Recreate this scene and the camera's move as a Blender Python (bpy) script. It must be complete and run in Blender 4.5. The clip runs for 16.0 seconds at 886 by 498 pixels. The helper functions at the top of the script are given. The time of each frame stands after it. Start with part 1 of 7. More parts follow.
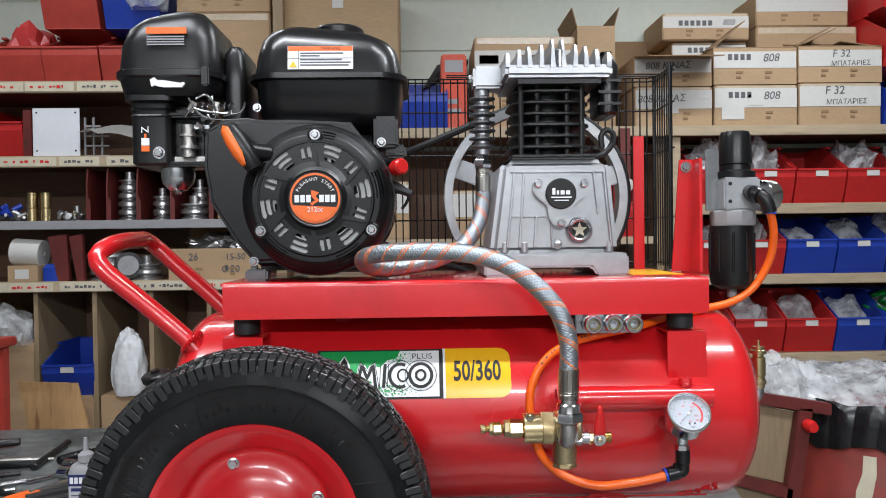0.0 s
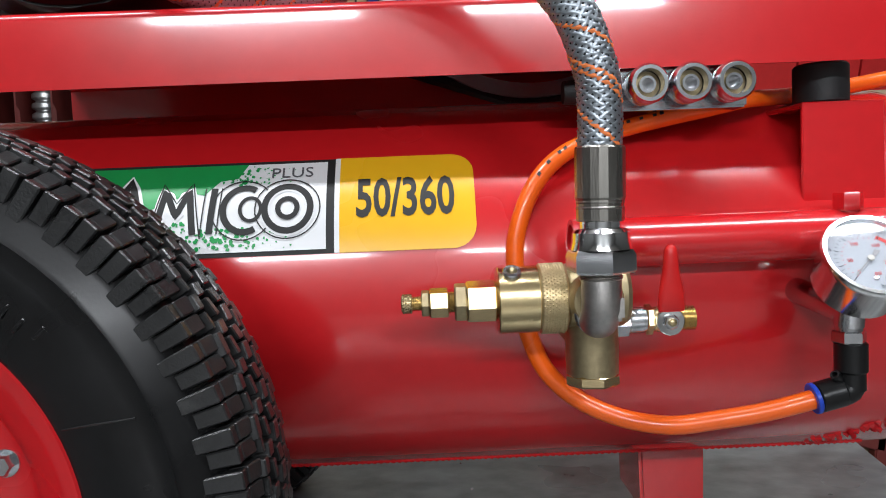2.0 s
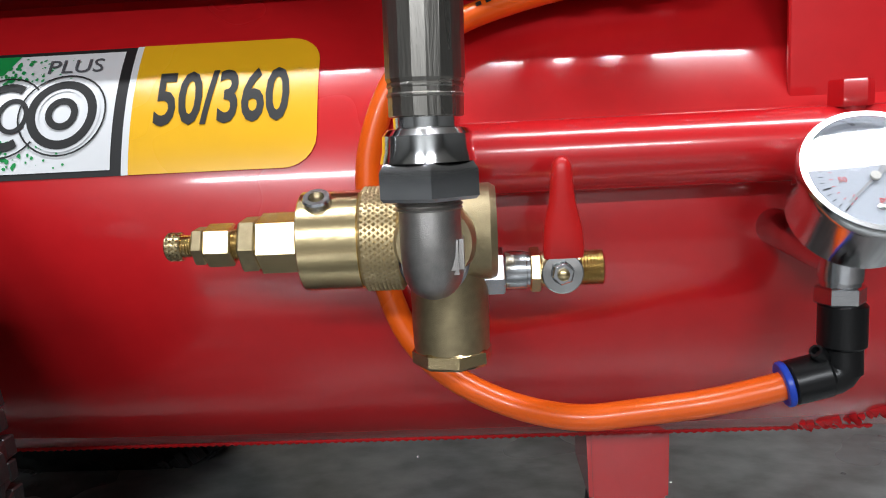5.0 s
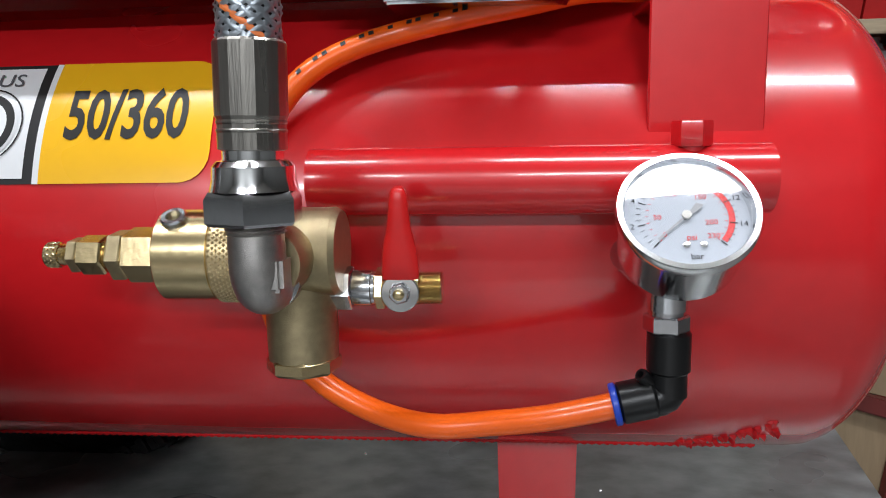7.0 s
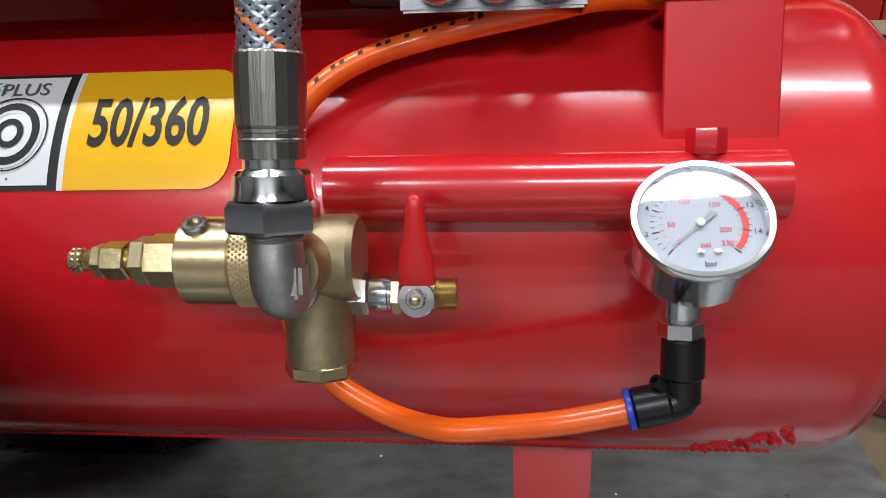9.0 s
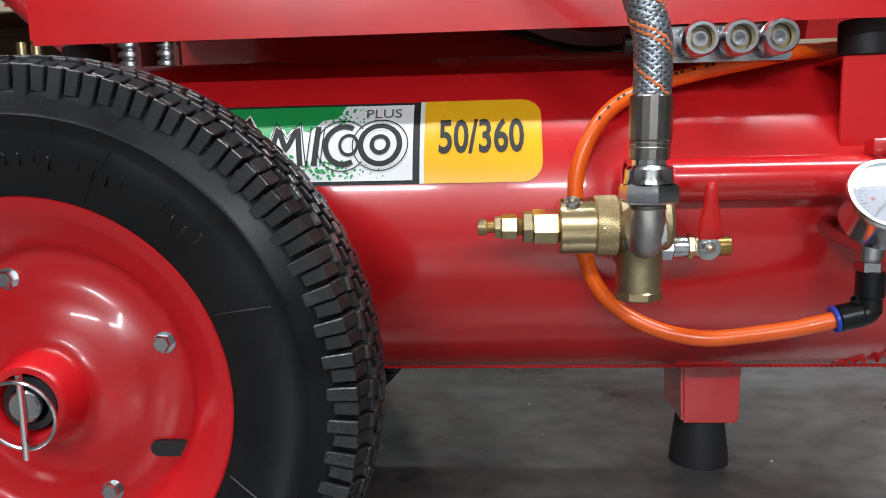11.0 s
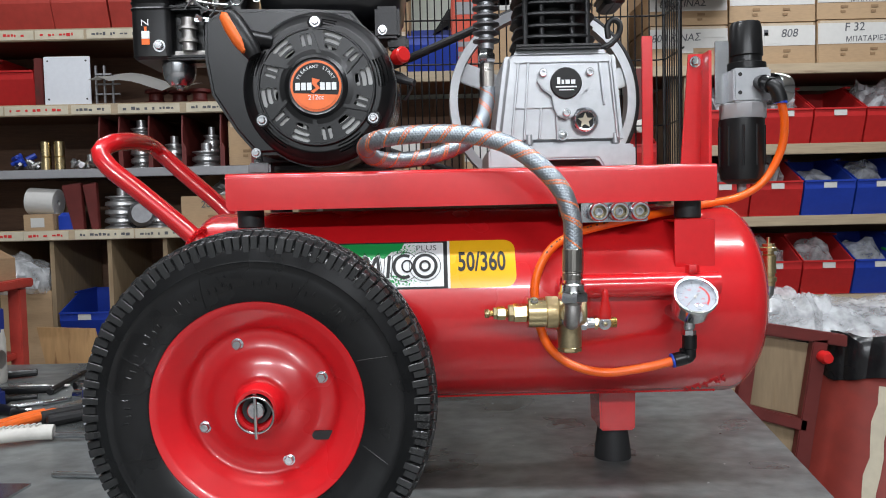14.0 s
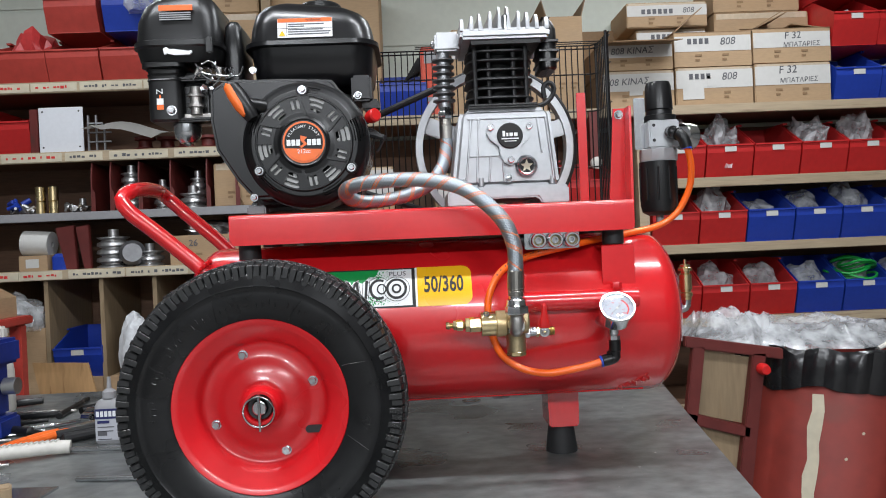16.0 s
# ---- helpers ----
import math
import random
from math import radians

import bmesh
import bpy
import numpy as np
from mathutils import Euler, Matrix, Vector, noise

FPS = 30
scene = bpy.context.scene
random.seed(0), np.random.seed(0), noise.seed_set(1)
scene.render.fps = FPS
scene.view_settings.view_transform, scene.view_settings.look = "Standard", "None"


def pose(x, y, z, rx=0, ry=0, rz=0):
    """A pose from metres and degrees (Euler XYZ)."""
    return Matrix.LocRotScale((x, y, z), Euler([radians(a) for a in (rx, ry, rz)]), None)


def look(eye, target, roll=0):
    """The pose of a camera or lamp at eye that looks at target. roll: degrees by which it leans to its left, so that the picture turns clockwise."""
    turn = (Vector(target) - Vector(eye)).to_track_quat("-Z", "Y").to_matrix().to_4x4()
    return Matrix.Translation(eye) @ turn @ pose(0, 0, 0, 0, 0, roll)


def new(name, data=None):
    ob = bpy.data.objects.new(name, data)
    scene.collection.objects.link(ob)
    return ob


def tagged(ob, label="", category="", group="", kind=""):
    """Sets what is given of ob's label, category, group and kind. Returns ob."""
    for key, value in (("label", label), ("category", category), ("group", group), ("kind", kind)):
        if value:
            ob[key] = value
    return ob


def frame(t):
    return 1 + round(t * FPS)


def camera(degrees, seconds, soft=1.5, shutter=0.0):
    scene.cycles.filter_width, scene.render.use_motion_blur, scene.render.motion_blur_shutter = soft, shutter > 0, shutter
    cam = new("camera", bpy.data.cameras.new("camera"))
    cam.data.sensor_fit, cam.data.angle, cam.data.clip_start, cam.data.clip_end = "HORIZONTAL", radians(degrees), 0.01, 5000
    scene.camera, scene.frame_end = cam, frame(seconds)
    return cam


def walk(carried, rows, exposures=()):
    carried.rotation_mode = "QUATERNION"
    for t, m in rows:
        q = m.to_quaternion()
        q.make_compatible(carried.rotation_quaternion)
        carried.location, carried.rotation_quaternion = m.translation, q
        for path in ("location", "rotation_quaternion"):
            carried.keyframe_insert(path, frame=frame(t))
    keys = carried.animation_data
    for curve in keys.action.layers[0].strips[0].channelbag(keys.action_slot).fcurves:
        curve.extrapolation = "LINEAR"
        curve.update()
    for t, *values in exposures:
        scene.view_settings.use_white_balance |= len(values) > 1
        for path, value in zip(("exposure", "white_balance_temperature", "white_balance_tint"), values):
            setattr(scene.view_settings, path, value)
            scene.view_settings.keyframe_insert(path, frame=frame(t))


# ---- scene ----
cam = camera(61.0, 16.0, soft=1.0)
PATH = [
    (0, (-0.026, 0.039, 1.369), (0.028, 2.038, 1.337), -0.7),
    (0.5, (0.003, 0.16, 1.333), (0.037, 2.158, 1.255), -1.2),
    (1, (0.043, 0.309, 1.269), (0.075, 2.305, 1.159), -1.5),
    (1.5, (0.061, 0.451, 1.225), (0.058, 2.447, 1.1), -2.2),
    (2, (0.067, 0.583, 1.175), (0.09, 2.579, 1.051), -2.3),
    (2.5, (0.096, 0.686, 1.156), (0.096, 2.68, 1.008), -2.6),
    (3, (0.113, 0.723, 1.149), (0.084, 2.711, 0.938), -2.9),
    (3.5, (0.116, 0.726, 1.147), (0.062, 2.711, 0.91), -2.9),
    (4, (0.123, 0.726, 1.146), (0.049, 2.707, 0.886), -2.8),
    (4.5, (0.136, 0.729, 1.152), (0.036, 2.707, 0.87), -2.8),
    (5, (0.172, 0.726, 1.154), (0.071, 2.703, 0.866), -2.8),
    (5.2, (0.186, 0.721, 1.154), (0.083, 2.698, 0.868), -2.7),
    (7.3, (0.251, 0.707, 1.166), (0.064, 2.676, 0.871), -0.7),
    (7.5, (0.251, 0.707, 1.164), (0.057, 2.677, 0.879), -0.6),
    (8, (0.253, 0.705, 1.167), (0.048, 2.673, 0.873), -0.7),
    (8.5, (0.251, 0.704, 1.168), (0.035, 2.671, 0.877), -0.9),
    (9, (0.25, 0.703, 1.168), (0.035, 2.671, 0.879), -1.0),
    (9.5, (0.247, 0.697, 1.167), (0.038, 2.665, 0.878), -1.0),
    (10, (0.189, 0.659, 1.163), (0.014, 2.632, 0.887), -1.0),
    (10.2, (0.143, 0.635, 1.164), (-0.026, 2.608, 0.884), -1.0),
    (12.3, (0.03, 0.263, 1.214), (-0.059, 2.245, 0.957), -1.8),
    (12.5, (0.026, 0.237, 1.224), (-0.062, 2.218, 0.968), -1.7),
    (13, (-0.015, 0.168, 1.242), (-0.094, 2.154, 1.021), -1.6),
    (13.5, (-0.034, 0.1, 1.249), (-0.043, 2.093, 1.084), -1.4),
    (14, (-0.01, 0.044, 1.252), (-0.001, 2.042, 1.15), -1.3),
    (14.5, (0.009, -0.01, 1.245), (0.027, 1.989, 1.174), -1.7),
    (15, (-0.016, -0.049, 1.251), (0.016, 1.951, 1.219), -2.0),
    (15.5, (-0.001, -0.106, 1.246), (0.051, 1.893, 1.223), -2.4),
    (16, (0.005, -0.173, 1.246), (0.076, 1.826, 1.234), -2.5),
]
STOPS = [(0, 0.18), (1.5, 0.12), (2.5, -0.05), (5.2, -0.04), (10.0, -0.04), (12.5, 0.18), (16, 0.18)]
walk(cam, [(t, look(eye, target, roll)) for t, eye, target, roll in PATH], STOPS)

# ---- light ----
world = bpy.data.worlds.new("world")
scene.world = world
world.use_nodes = True
world.node_tree.nodes["Background"].inputs[0].default_value = (0.75, 0.85, 1.0, 1)
world.node_tree.nodes["Background"].inputs[1].default_value = 0.15


def strip_lamp(x, y, z, length, power, along="x"):
    data = bpy.data.lights.new("tube_lamp", "AREA")
    data.shape, data.size, data.size_y, data.energy = "RECTANGLE", length, 0.09, power
    data.color = (0.96, 1.0, 1.06)
    lamp = new("tube_lamp", data)
    lamp.matrix_world = pose(x, y, z, 0, 0, 0 if along == "x" else 90)
    return lamp


CEIL = 3.0
LAMPS = [(-0.75, 0.60, 1.25, 28, "x"), (0.85, 0.60, 1.25, 28, "x"), (-1.0, -3.0, 1.25, 125, "x"), (0.9, -3.0, 1.25, 125, "x"), (-1.4, 2.3, 1.25, 11, "x"), (1.3, 2.3, 1.25, 21, "x")]
for lx, ly, ll, lp, la in LAMPS:
    strip_lamp(lx, ly, CEIL - 0.125, ll, lp, la)


# ---- materials ----
def mat(name, col, rough=0.5, metal=0.0, var=0.18, fine=60.0, coarse=5.0, bump=0.08, bscale=220.0, coat=0.0, stain=None, stain_at=0.62,
        trans=0.0, stretch=(1, 1, 1), rvar=0.15, per_object=0.0, spec=0.5):
    m = bpy.data.materials.new(name)
    m.use_nodes = True
    nt = m.node_tree
    b = nt.nodes["Principled BSDF"]
    N, L = nt.nodes.new, nt.links.new
    tc = N("ShaderNodeTexCoord")
    mp = N("ShaderNodeMapping")
    mp.inputs["Scale"].default_value = stretch
    L(tc.outputs["Object"], mp.inputs[0])

    def noise_tex(scale, detail=5.0):
        n = N("ShaderNodeTexNoise")
        n.inputs["Scale"].default_value, n.inputs["Detail"].default_value = scale, detail
        L(mp.outputs[0], n.inputs["Vector"])
        return n
    a, c = noise_tex(fine), noise_tex(coarse, 3.0)
    add = N("ShaderNodeMath")
    add.operation = "ADD"
    L(a.outputs[0], add.inputs[0]), L(c.outputs[0], add.inputs[1])
    last = add.outputs[0]
    if per_object:
        oi = N("ShaderNodeObjectInfo")
        mul = N("ShaderNodeMath")
        mul.operation = "MULTIPLY_ADD"
        L(oi.outputs["Random"], mul.inputs[0])
        mul.inputs[1].default_value = per_object
        L(last, mul.inputs[2])
        last = mul.outputs[0]
    ramp = N("ShaderNodeMapRange")
    ramp.inputs[1].default_value, ramp.inputs[2].default_value = 0.6, 1.4
    ramp.inputs[3].default_value, ramp.inputs[4].default_value = 1 - var, 1 + var
    L(last, ramp.inputs[0])
    mix = N("ShaderNodeVectorMath")
    mix.operation = "SCALE"
    mix.inputs[0].default_value = col
    L(ramp.outputs[0], mix.inputs["Scale"])
    out = mix.outputs[0]
    if stain:
        s = noise_tex(coarse * 2.3, 8.0)
        r2 = N("ShaderNodeMapRange")
        r2.inputs[1].default_value, r2.inputs[2].default_value = stain_at, stain_at + 0.12
        L(s.outputs[0], r2.inputs[0])
        mx = N("ShaderNodeMix")
        mx.data_type = "RGBA"
        mx.inputs["B"].default_value = (*stain, 1)
        L(r2.outputs[0], mx.inputs["Factor"]), L(out, mx.inputs["A"])
        out = mx.outputs["Result"]
    L(out, b.inputs["Base Color"])
    rr = N("ShaderNodeMapRange")
    rr.inputs[1].default_value, rr.inputs[2].default_value = 0.3, 0.7
    rr.inputs[3].default_value, rr.inputs[4].default_value = max(0.02, rough * (1 - rvar)), min(1, rough * (1 + rvar))
    L(c.outputs[0], rr.inputs[0]), L(rr.outputs[0], b.inputs["Roughness"])
    b.inputs["Metallic"].default_value = metal
    b.inputs["Coat Weight"].default_value = coat
    b.inputs["Coat Roughness"].default_value = 0.08
    b.inputs["Specular IOR Level"].default_value = spec
    b.inputs["Transmission Weight"].default_value = trans
    if bump:
        bn = noise_tex(bscale, 3.0)
        bp = N("ShaderNodeBump")
        bp.inputs["Strength"].default_value, bp.inputs["Distance"].default_value = bump, 0.002
        L(bn.outputs[0], bp.inputs["Height"]), L(bp.outputs[0], b.inputs["Normal"])
    return m


RED = mat("red_gloss_paint", (0.59, 0.012, 0.016), 0.24, var=0.06, fine=90, coarse=6, bump=0.035, bscale=60, coat=0.7)
RED_RIM = mat("red_rim_paint", (0.57, 0.008, 0.013), 0.30, var=0.07, bump=0.02, bscale=45, coat=0.45)
TREAD = mat("tread_rubber", (0.017, 0.0172, 0.0176), 0.33, var=0.4, fine=160, coarse=18, bump=0.12, bscale=700, stain=(0.05, 0.05, 0.049), stain_at=0.66, rvar=0.3)
RUBBER = mat("tyre_rubber", (0.0055, 0.0055, 0.006), 0.30, var=0.35, fine=120, coarse=14, bump=0.025, bscale=500, stain=(0.018, 0.0175, 0.017), stain_at=0.76, rvar=0.35, spec=0.38)
BLACKRUB = mat("black_rubber", (0.014, 0.014, 0.015), 0.6, bump=0.1)
BLACKPL = mat("satin_black_plastic", (0.0065, 0.0065, 0.007), 0.34, var=0.2, bump=0.03, bscale=900, rvar=0.25, spec=0.42)
BLACKPAINT = mat("gloss_black_paint", (0.006, 0.006, 0.007), 0.30, var=0.2, bump=0.03, coat=0.15, spec=0.4)
BLACKIRON = mat("black_cast_iron", (0.012, 0.012, 0.013), 0.42, var=0.3, bump=0.3, bscale=300)
ALU = mat("cast_aluminium", (0.42, 0.43, 0.445), 0.40, metal=0.75, var=0.14, bump=0.07, bscale=650)
STEEL = mat("zinc_steel", (0.56, 0.57, 0.59), 0.2, metal=1.0, var=0.15, fine=200, bump=0.05, bscale=1500, rvar=0.3)
CHROME = mat("chrome", (0.72, 0.72, 0.72), 0.12, metal=1.0, var=0.05, bump=0.0)
DARKSTEEL = mat("crimped_steel", (0.36, 0.34, 0.31), 0.3, metal=1.0, var=0.15, stretch=(8, 8, 0.6), bump=0.12, bscale=120)
CASTSTEEL = mat("sintered_steel", (0.46, 0.44, 0.42), 0.34, metal=0.95, var=0.2, fine=300, bump=0.2, bscale=2600)
BRASS = mat("brass", (0.68, 0.54, 0.30), 0.26, metal=1.0, var=0.12, bump=0.06, bscale=400)
BRASSDULL = mat("dull_brass", (0.42, 0.34, 0.20), 0.38, metal=0.9, var=0.2, fine=250, bump=0.18, bscale=2400)
BRASSKNURL = mat("knurled_brass", (0.62, 0.49, 0.28), 0.38, metal=0.9, var=0.1, bump=0.0)
ORANGE = mat("orange_tube", (0.95, 0.135, 0.008), 0.3, var=0.06, bump=0.02, coat=0.3)
ORANGEPL = mat("orange_plastic", (0.85, 0.15, 0.02), 0.4, bump=0.03)
REDPL = mat("red_plastic", (0.58, 0.012, 0.012), 0.35, bump=0.03)
BLUEPL = mat("blue_fitting", (0.02, 0.07, 0.55), 0.35, bump=0.0)
WIRE = mat("steel_braid_wire", (0.38, 0.42, 0.46), 0.40, metal=0.9, var=0.15, bump=0.0)
WIREORANGE = mat("orange_braid_yarn", (0.80, 0.20, 0.05), 0.6, var=0.15, bump=0.1)
YELLOW = mat("yellow_sticker", (0.90, 0.48, 0.015), 0.3, var=0.03, bump=0.0)
WHITE = mat("white_sticker", (0.78, 0.79, 0.80), 0.35, var=0.03, bump=0.0)
INK = mat("black_ink", (0.010, 0.010, 0.010), 0.65, var=0.1, bump=0.0)
GREYINK = mat("grey_ink", (0.10, 0.10, 0.11), 0.6, var=0.2, bump=0.0)
REDINK = mat("red_ink", (0.65, 0.03, 0.03), 0.5, var=0.1, bump=0.0)
GREEN = mat("green_sticker", (0.008, 0.30, 0.07), 0.35, var=0.05, bump=0.0)
BENCH = mat("worn_steel_bench", (0.165, 0.175, 0.172), 0.32, metal=0.35, var=0.6, fine=30, coarse=4.0, bump=0.12, bscale=90, stain=(0.26, 0.27, 0.265), stain_at=0.60, stretch=(0.9, 1.1, 1), rvar=0.35)
WALLM = mat("pale_painted_blockwork", (0.66, 0.70, 0.62), 0.6, var=0.06, fine=30, coarse=1.5, bump=0.2, bscale=60)
# for walls out of view: dark, so gloss black reflects little and fill stays low
DARKWALL = mat("dark_unseen_wall", (0.20, 0.205, 0.20), 0.7, var=0.25, fine=12, coarse=1.2, bump=0.1, bscale=60)
FLOORM = mat("concrete_floor", (0.20, 0.19, 0.18), 0.75, var=0.3, fine=20, coarse=1.2, stain=(0.09, 0.085, 0.08), bump=0.2)
CEILM = mat("ceiling_board", (0.6, 0.6, 0.57), 0.8, var=0.06, bump=0.1)
SHELFW = mat("shelf_wood", (0.42, 0.33, 0.22), 0.6, var=0.22, fine=30, coarse=4, stretch=(0.3, 4, 4), stain=(0.2, 0.13, 0.08), bump=0.1)
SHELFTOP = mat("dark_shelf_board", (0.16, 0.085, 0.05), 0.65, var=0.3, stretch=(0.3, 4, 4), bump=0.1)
PLY = mat("plywood", (0.29, 0.21, 0.125), 0.65, var=0.2, fine=25, coarse=3, stretch=(3, 3, 0.4), stain=(0.25, 0.17, 0.09), bump=0.08)
PAPERSTRIP = mat("aged_label_strip", (0.60, 0.54, 0.41), 0.7, var=0.15, fine=30, bump=0.05)
CARD = mat("brown_cardboard", (0.40, 0.27, 0.155), 0.75, var=0.13, fine=40, coarse=4, stretch=(1, 1, 5), bump=0.06, per_object=0.25)
CARDIN = mat("cardboard_inside", (0.27, 0.17, 0.09), 0.8, var=0.12, bump=0.05)
PAPER = mat("white_paper", (0.60, 0.59, 0.56), 0.7, var=0.05, bump=0.05)
TAPE = mat("clear_packing_tape", (0.55, 0.45, 0.33), 0.2, var=0.15, bump=0.1, bscale=60)
BINRED = mat("red_bin_plastic", (0.50, 0.018, 0.018), 0.42, var=0.12, fine=40, coarse=5, bump=0.05, per_object=0.2)
BINOLD = mat("faded_red_bin_plastic", (0.42, 0.045, 0.032), 0.5, var=0.2, fine=30, coarse=6, bump=0.08, stain=(0.2, 0.03, 0.02), stain_at=0.66, per_object=0.3)
BINBLUE = mat("blue_bin_plastic", (0.012, 0.045, 0.36), 0.42, var=0.12, bump=0.05, per_object=0.2)
DARKRED = mat("dark_red_painted_steel", (0.125, 0.018, 0.015), 0.5, var=0.25, fine=20, coarse=4, bump=0.08, stain=(0.06, 0.02, 0.015), stain_at=0.64)
DRUMRED = mat("weathered_red_drum", (0.23, 0.024, 0.015), 0.62, var=0.2, fine=18, coarse=3, bump=0.1, stain=(0.18, 0.03, 0.02), stain_at=0.6)
BAGBLACK = mat("black_bin_bag", (0.010, 0.010, 0.011), 0.25, var=0.3, bump=0.5, bscale=50)
GALV = mat("machined_metal_parts", (0.50, 0.50, 0.50), 0.3, metal=0.9, var=0.25, fine=50, bump=0.1)
GREYMETAL = mat("dark_cast_metal", (0.16, 0.16, 0.165), 0.4, metal=0.7, var=0.2, bump=0.15, bscale=500)
GREYPLATE = mat("grey_fan_metal", (0.60, 0.60, 0.59), 0.5, metal=0.0, var=0.15, bump=0.1)
DIAL = mat("gauge_dial", (0.45, 0.48, 0.53), 0.8, var=0.02, bump=0.0, spec=0.1)
NAVY = mat("navy_print", (0.015, 0.02, 0.10), 0.45, var=0.1, bump=0.0)
GREYLABEL = mat("pale_grey_label", (0.45, 0.46, 0.50), 0.45, var=0.06, bump=0.0)
GREYPL = mat("grey_plastic", (0.30, 0.30, 0.31), 0.45, var=0.1, bump=0.05)
WHITEPL = mat("dirty_white_plastic", (0.62, 0.60, 0.55), 0.45, var=0.15, bump=0.08, stain=(0.35, 0.32, 0.27), stain_at=0.68)


def glass_mat():
    """A thin clear pane: mostly see-through, with a faint mirror on its face."""
    m = bpy.data.materials.new("gauge_glass")
    m.use_nodes = True
    nt = m.node_tree
    nt.nodes.remove(nt.nodes["Principled BSDF"])
    clear, gloss, mix = nt.nodes.new("ShaderNodeBsdfTransparent"), nt.nodes.new("ShaderNodeBsdfGlossy"), nt.nodes.new("ShaderNodeMixShader")
    gloss.inputs["Roughness"].default_value = 0.03
    mix.inputs[0].default_value = 0.035
    nt.links.new(clear.outputs[0], mix.inputs[1]), nt.links.new(gloss.outputs[0], mix.inputs[2])
    nt.links.new(mix.outputs[0], nt.nodes["Material Output"].inputs[0])
    return m


GLASS = glass_mat()


def film_mat():
    """Thin crumpled polythene: part see-through, part bright creases."""
    m = mat("crumpled_plastic_film", (0.74, 0.76, 0.78), 0.16, var=0.1, bump=0.8, bscale=26)
    nt = m.node_tree
    body, clear, mix = nt.nodes["Principled BSDF"], nt.nodes.new("ShaderNodeBsdfTransparent"), nt.nodes.new("ShaderNodeMixShader")
    tex, span, tc = nt.nodes.new("ShaderNodeTexNoise"), nt.nodes.new("ShaderNodeMapRange"), nt.nodes.new("ShaderNodeTexCoord")
    tex.inputs["Scale"].default_value, tex.inputs["Detail"].default_value = 22.0, 4.0
    span.inputs[1].default_value, span.inputs[2].default_value, span.inputs[3].default_value, span.inputs[4].default_value = 0.35, 0.65, 0.22, 0.62
    nt.links.new(tc.outputs["Object"], tex.inputs["Vector"]), nt.links.new(tex.outputs[0], span.inputs[0]), nt.links.new(span.outputs[0], mix.inputs[0])
    nt.links.new(clear.outputs[0], mix.inputs[1]), nt.links.new(body.outputs[0], mix.inputs[2])
    nt.links.new(mix.outputs[0], nt.nodes["Material Output"].inputs[0])
    return m


FILM = film_mat()


# ---- mesh tools ----
def add_box(bm, x0, x1, y0, y1, z0, z1):
    v = [bm.verts.new((x, y, z)) for x in (x0, x1) for y in (y0, y1) for z in (z0, z1)]
    for f in ((0, 1, 3, 2), (4, 6, 7, 5), (0, 4, 5, 1), (2, 3, 7, 6), (0, 2, 6, 4), (1, 5, 7, 3)):
        bm.faces.new([v[i] for i in f])
    return v


def basis(axis):
    a = Vector(axis).normalized()
    u = a.cross(Vector((0, 0, 1)) if abs(a.z) < 0.9 else Vector((1, 0, 0))).normalized()
    return a, u, a.cross(u)


def lathe(bm, profile, at, axis, n=32, turn=0.0):
    """Profile of (radius, distance along the axis)."""
    a, u, w = basis(axis)
    at = Vector(at)
    rings = []
    for r, h in profile:
        if r < 1e-6:
            rings.append([bm.verts.new(at + a * h)])
        else:
            rings.append([bm.verts.new(at + a * h + (u * math.cos(2 * math.pi * i / n + turn) + w * math.sin(2 * math.pi * i / n + turn)) * r) for i in range(n)])
    for p, q in zip(rings, rings[1:]):
        for i in range(n):
            j = (i + 1) % n
            f = [p[i % len(p)], p[j % len(p)], q[j % len(q)], q[i % len(q)]]
            f = list(dict.fromkeys(f))
            if len(f) > 2:
                bm.faces.new(f)
    return rings


def rod(bm, p0, p1, r0, r1=None, n=20, chamfer=0.0, turn=0.0):
    p0, p1 = Vector(p0), Vector(p1)
    r1 = r0 if r1 is None else r1
    d = (p1 - p0).length
    c = chamfer
    prof = [(0, 0), (r0 - c, 0)] + ([(r0, c), (r1, d - c)] if c else [(r1, d)]) + ([(r1 - c, d)] if c else []) + [(0, d)]
    lathe(bm, prof, p0, p1 - p0, n, turn)


def smooth_path(pts, step=0.01):
    pts = [Vector(p) for p in pts]
    out = []
    for i in range(len(pts) - 1):
        p0, p1, p2, p3 = pts[max(i - 1, 0)], pts[i], pts[i + 1], pts[min(i + 2, len(pts) - 1)]
        k = max(2, int((p2 - p1).length / step))
        for j in range(k):
            t = j / k
            out.append(0.5 * ((2 * p1) + (p2 - p0) * t + (2 * p0 - 5 * p1 + 4 * p2 - p3) * t * t + (3 * p1 - p0 - 3 * p2 + p3) * t ** 3))
    out.append(pts[-1])
    return out


def frames_along(path):
    """A frame that does not twist at each point of the path."""
    out, u = [], None
    for i, p in enumerate(path):
        d = (path[min(i + 1, len(path) - 1)] - path[max(i - 1, 0)]).normalized()
        if u is None:
            u = basis(d)[1]
        u = (u - d * u.dot(d)).normalized()
        out.append((p, u, d.cross(u)))
    return out


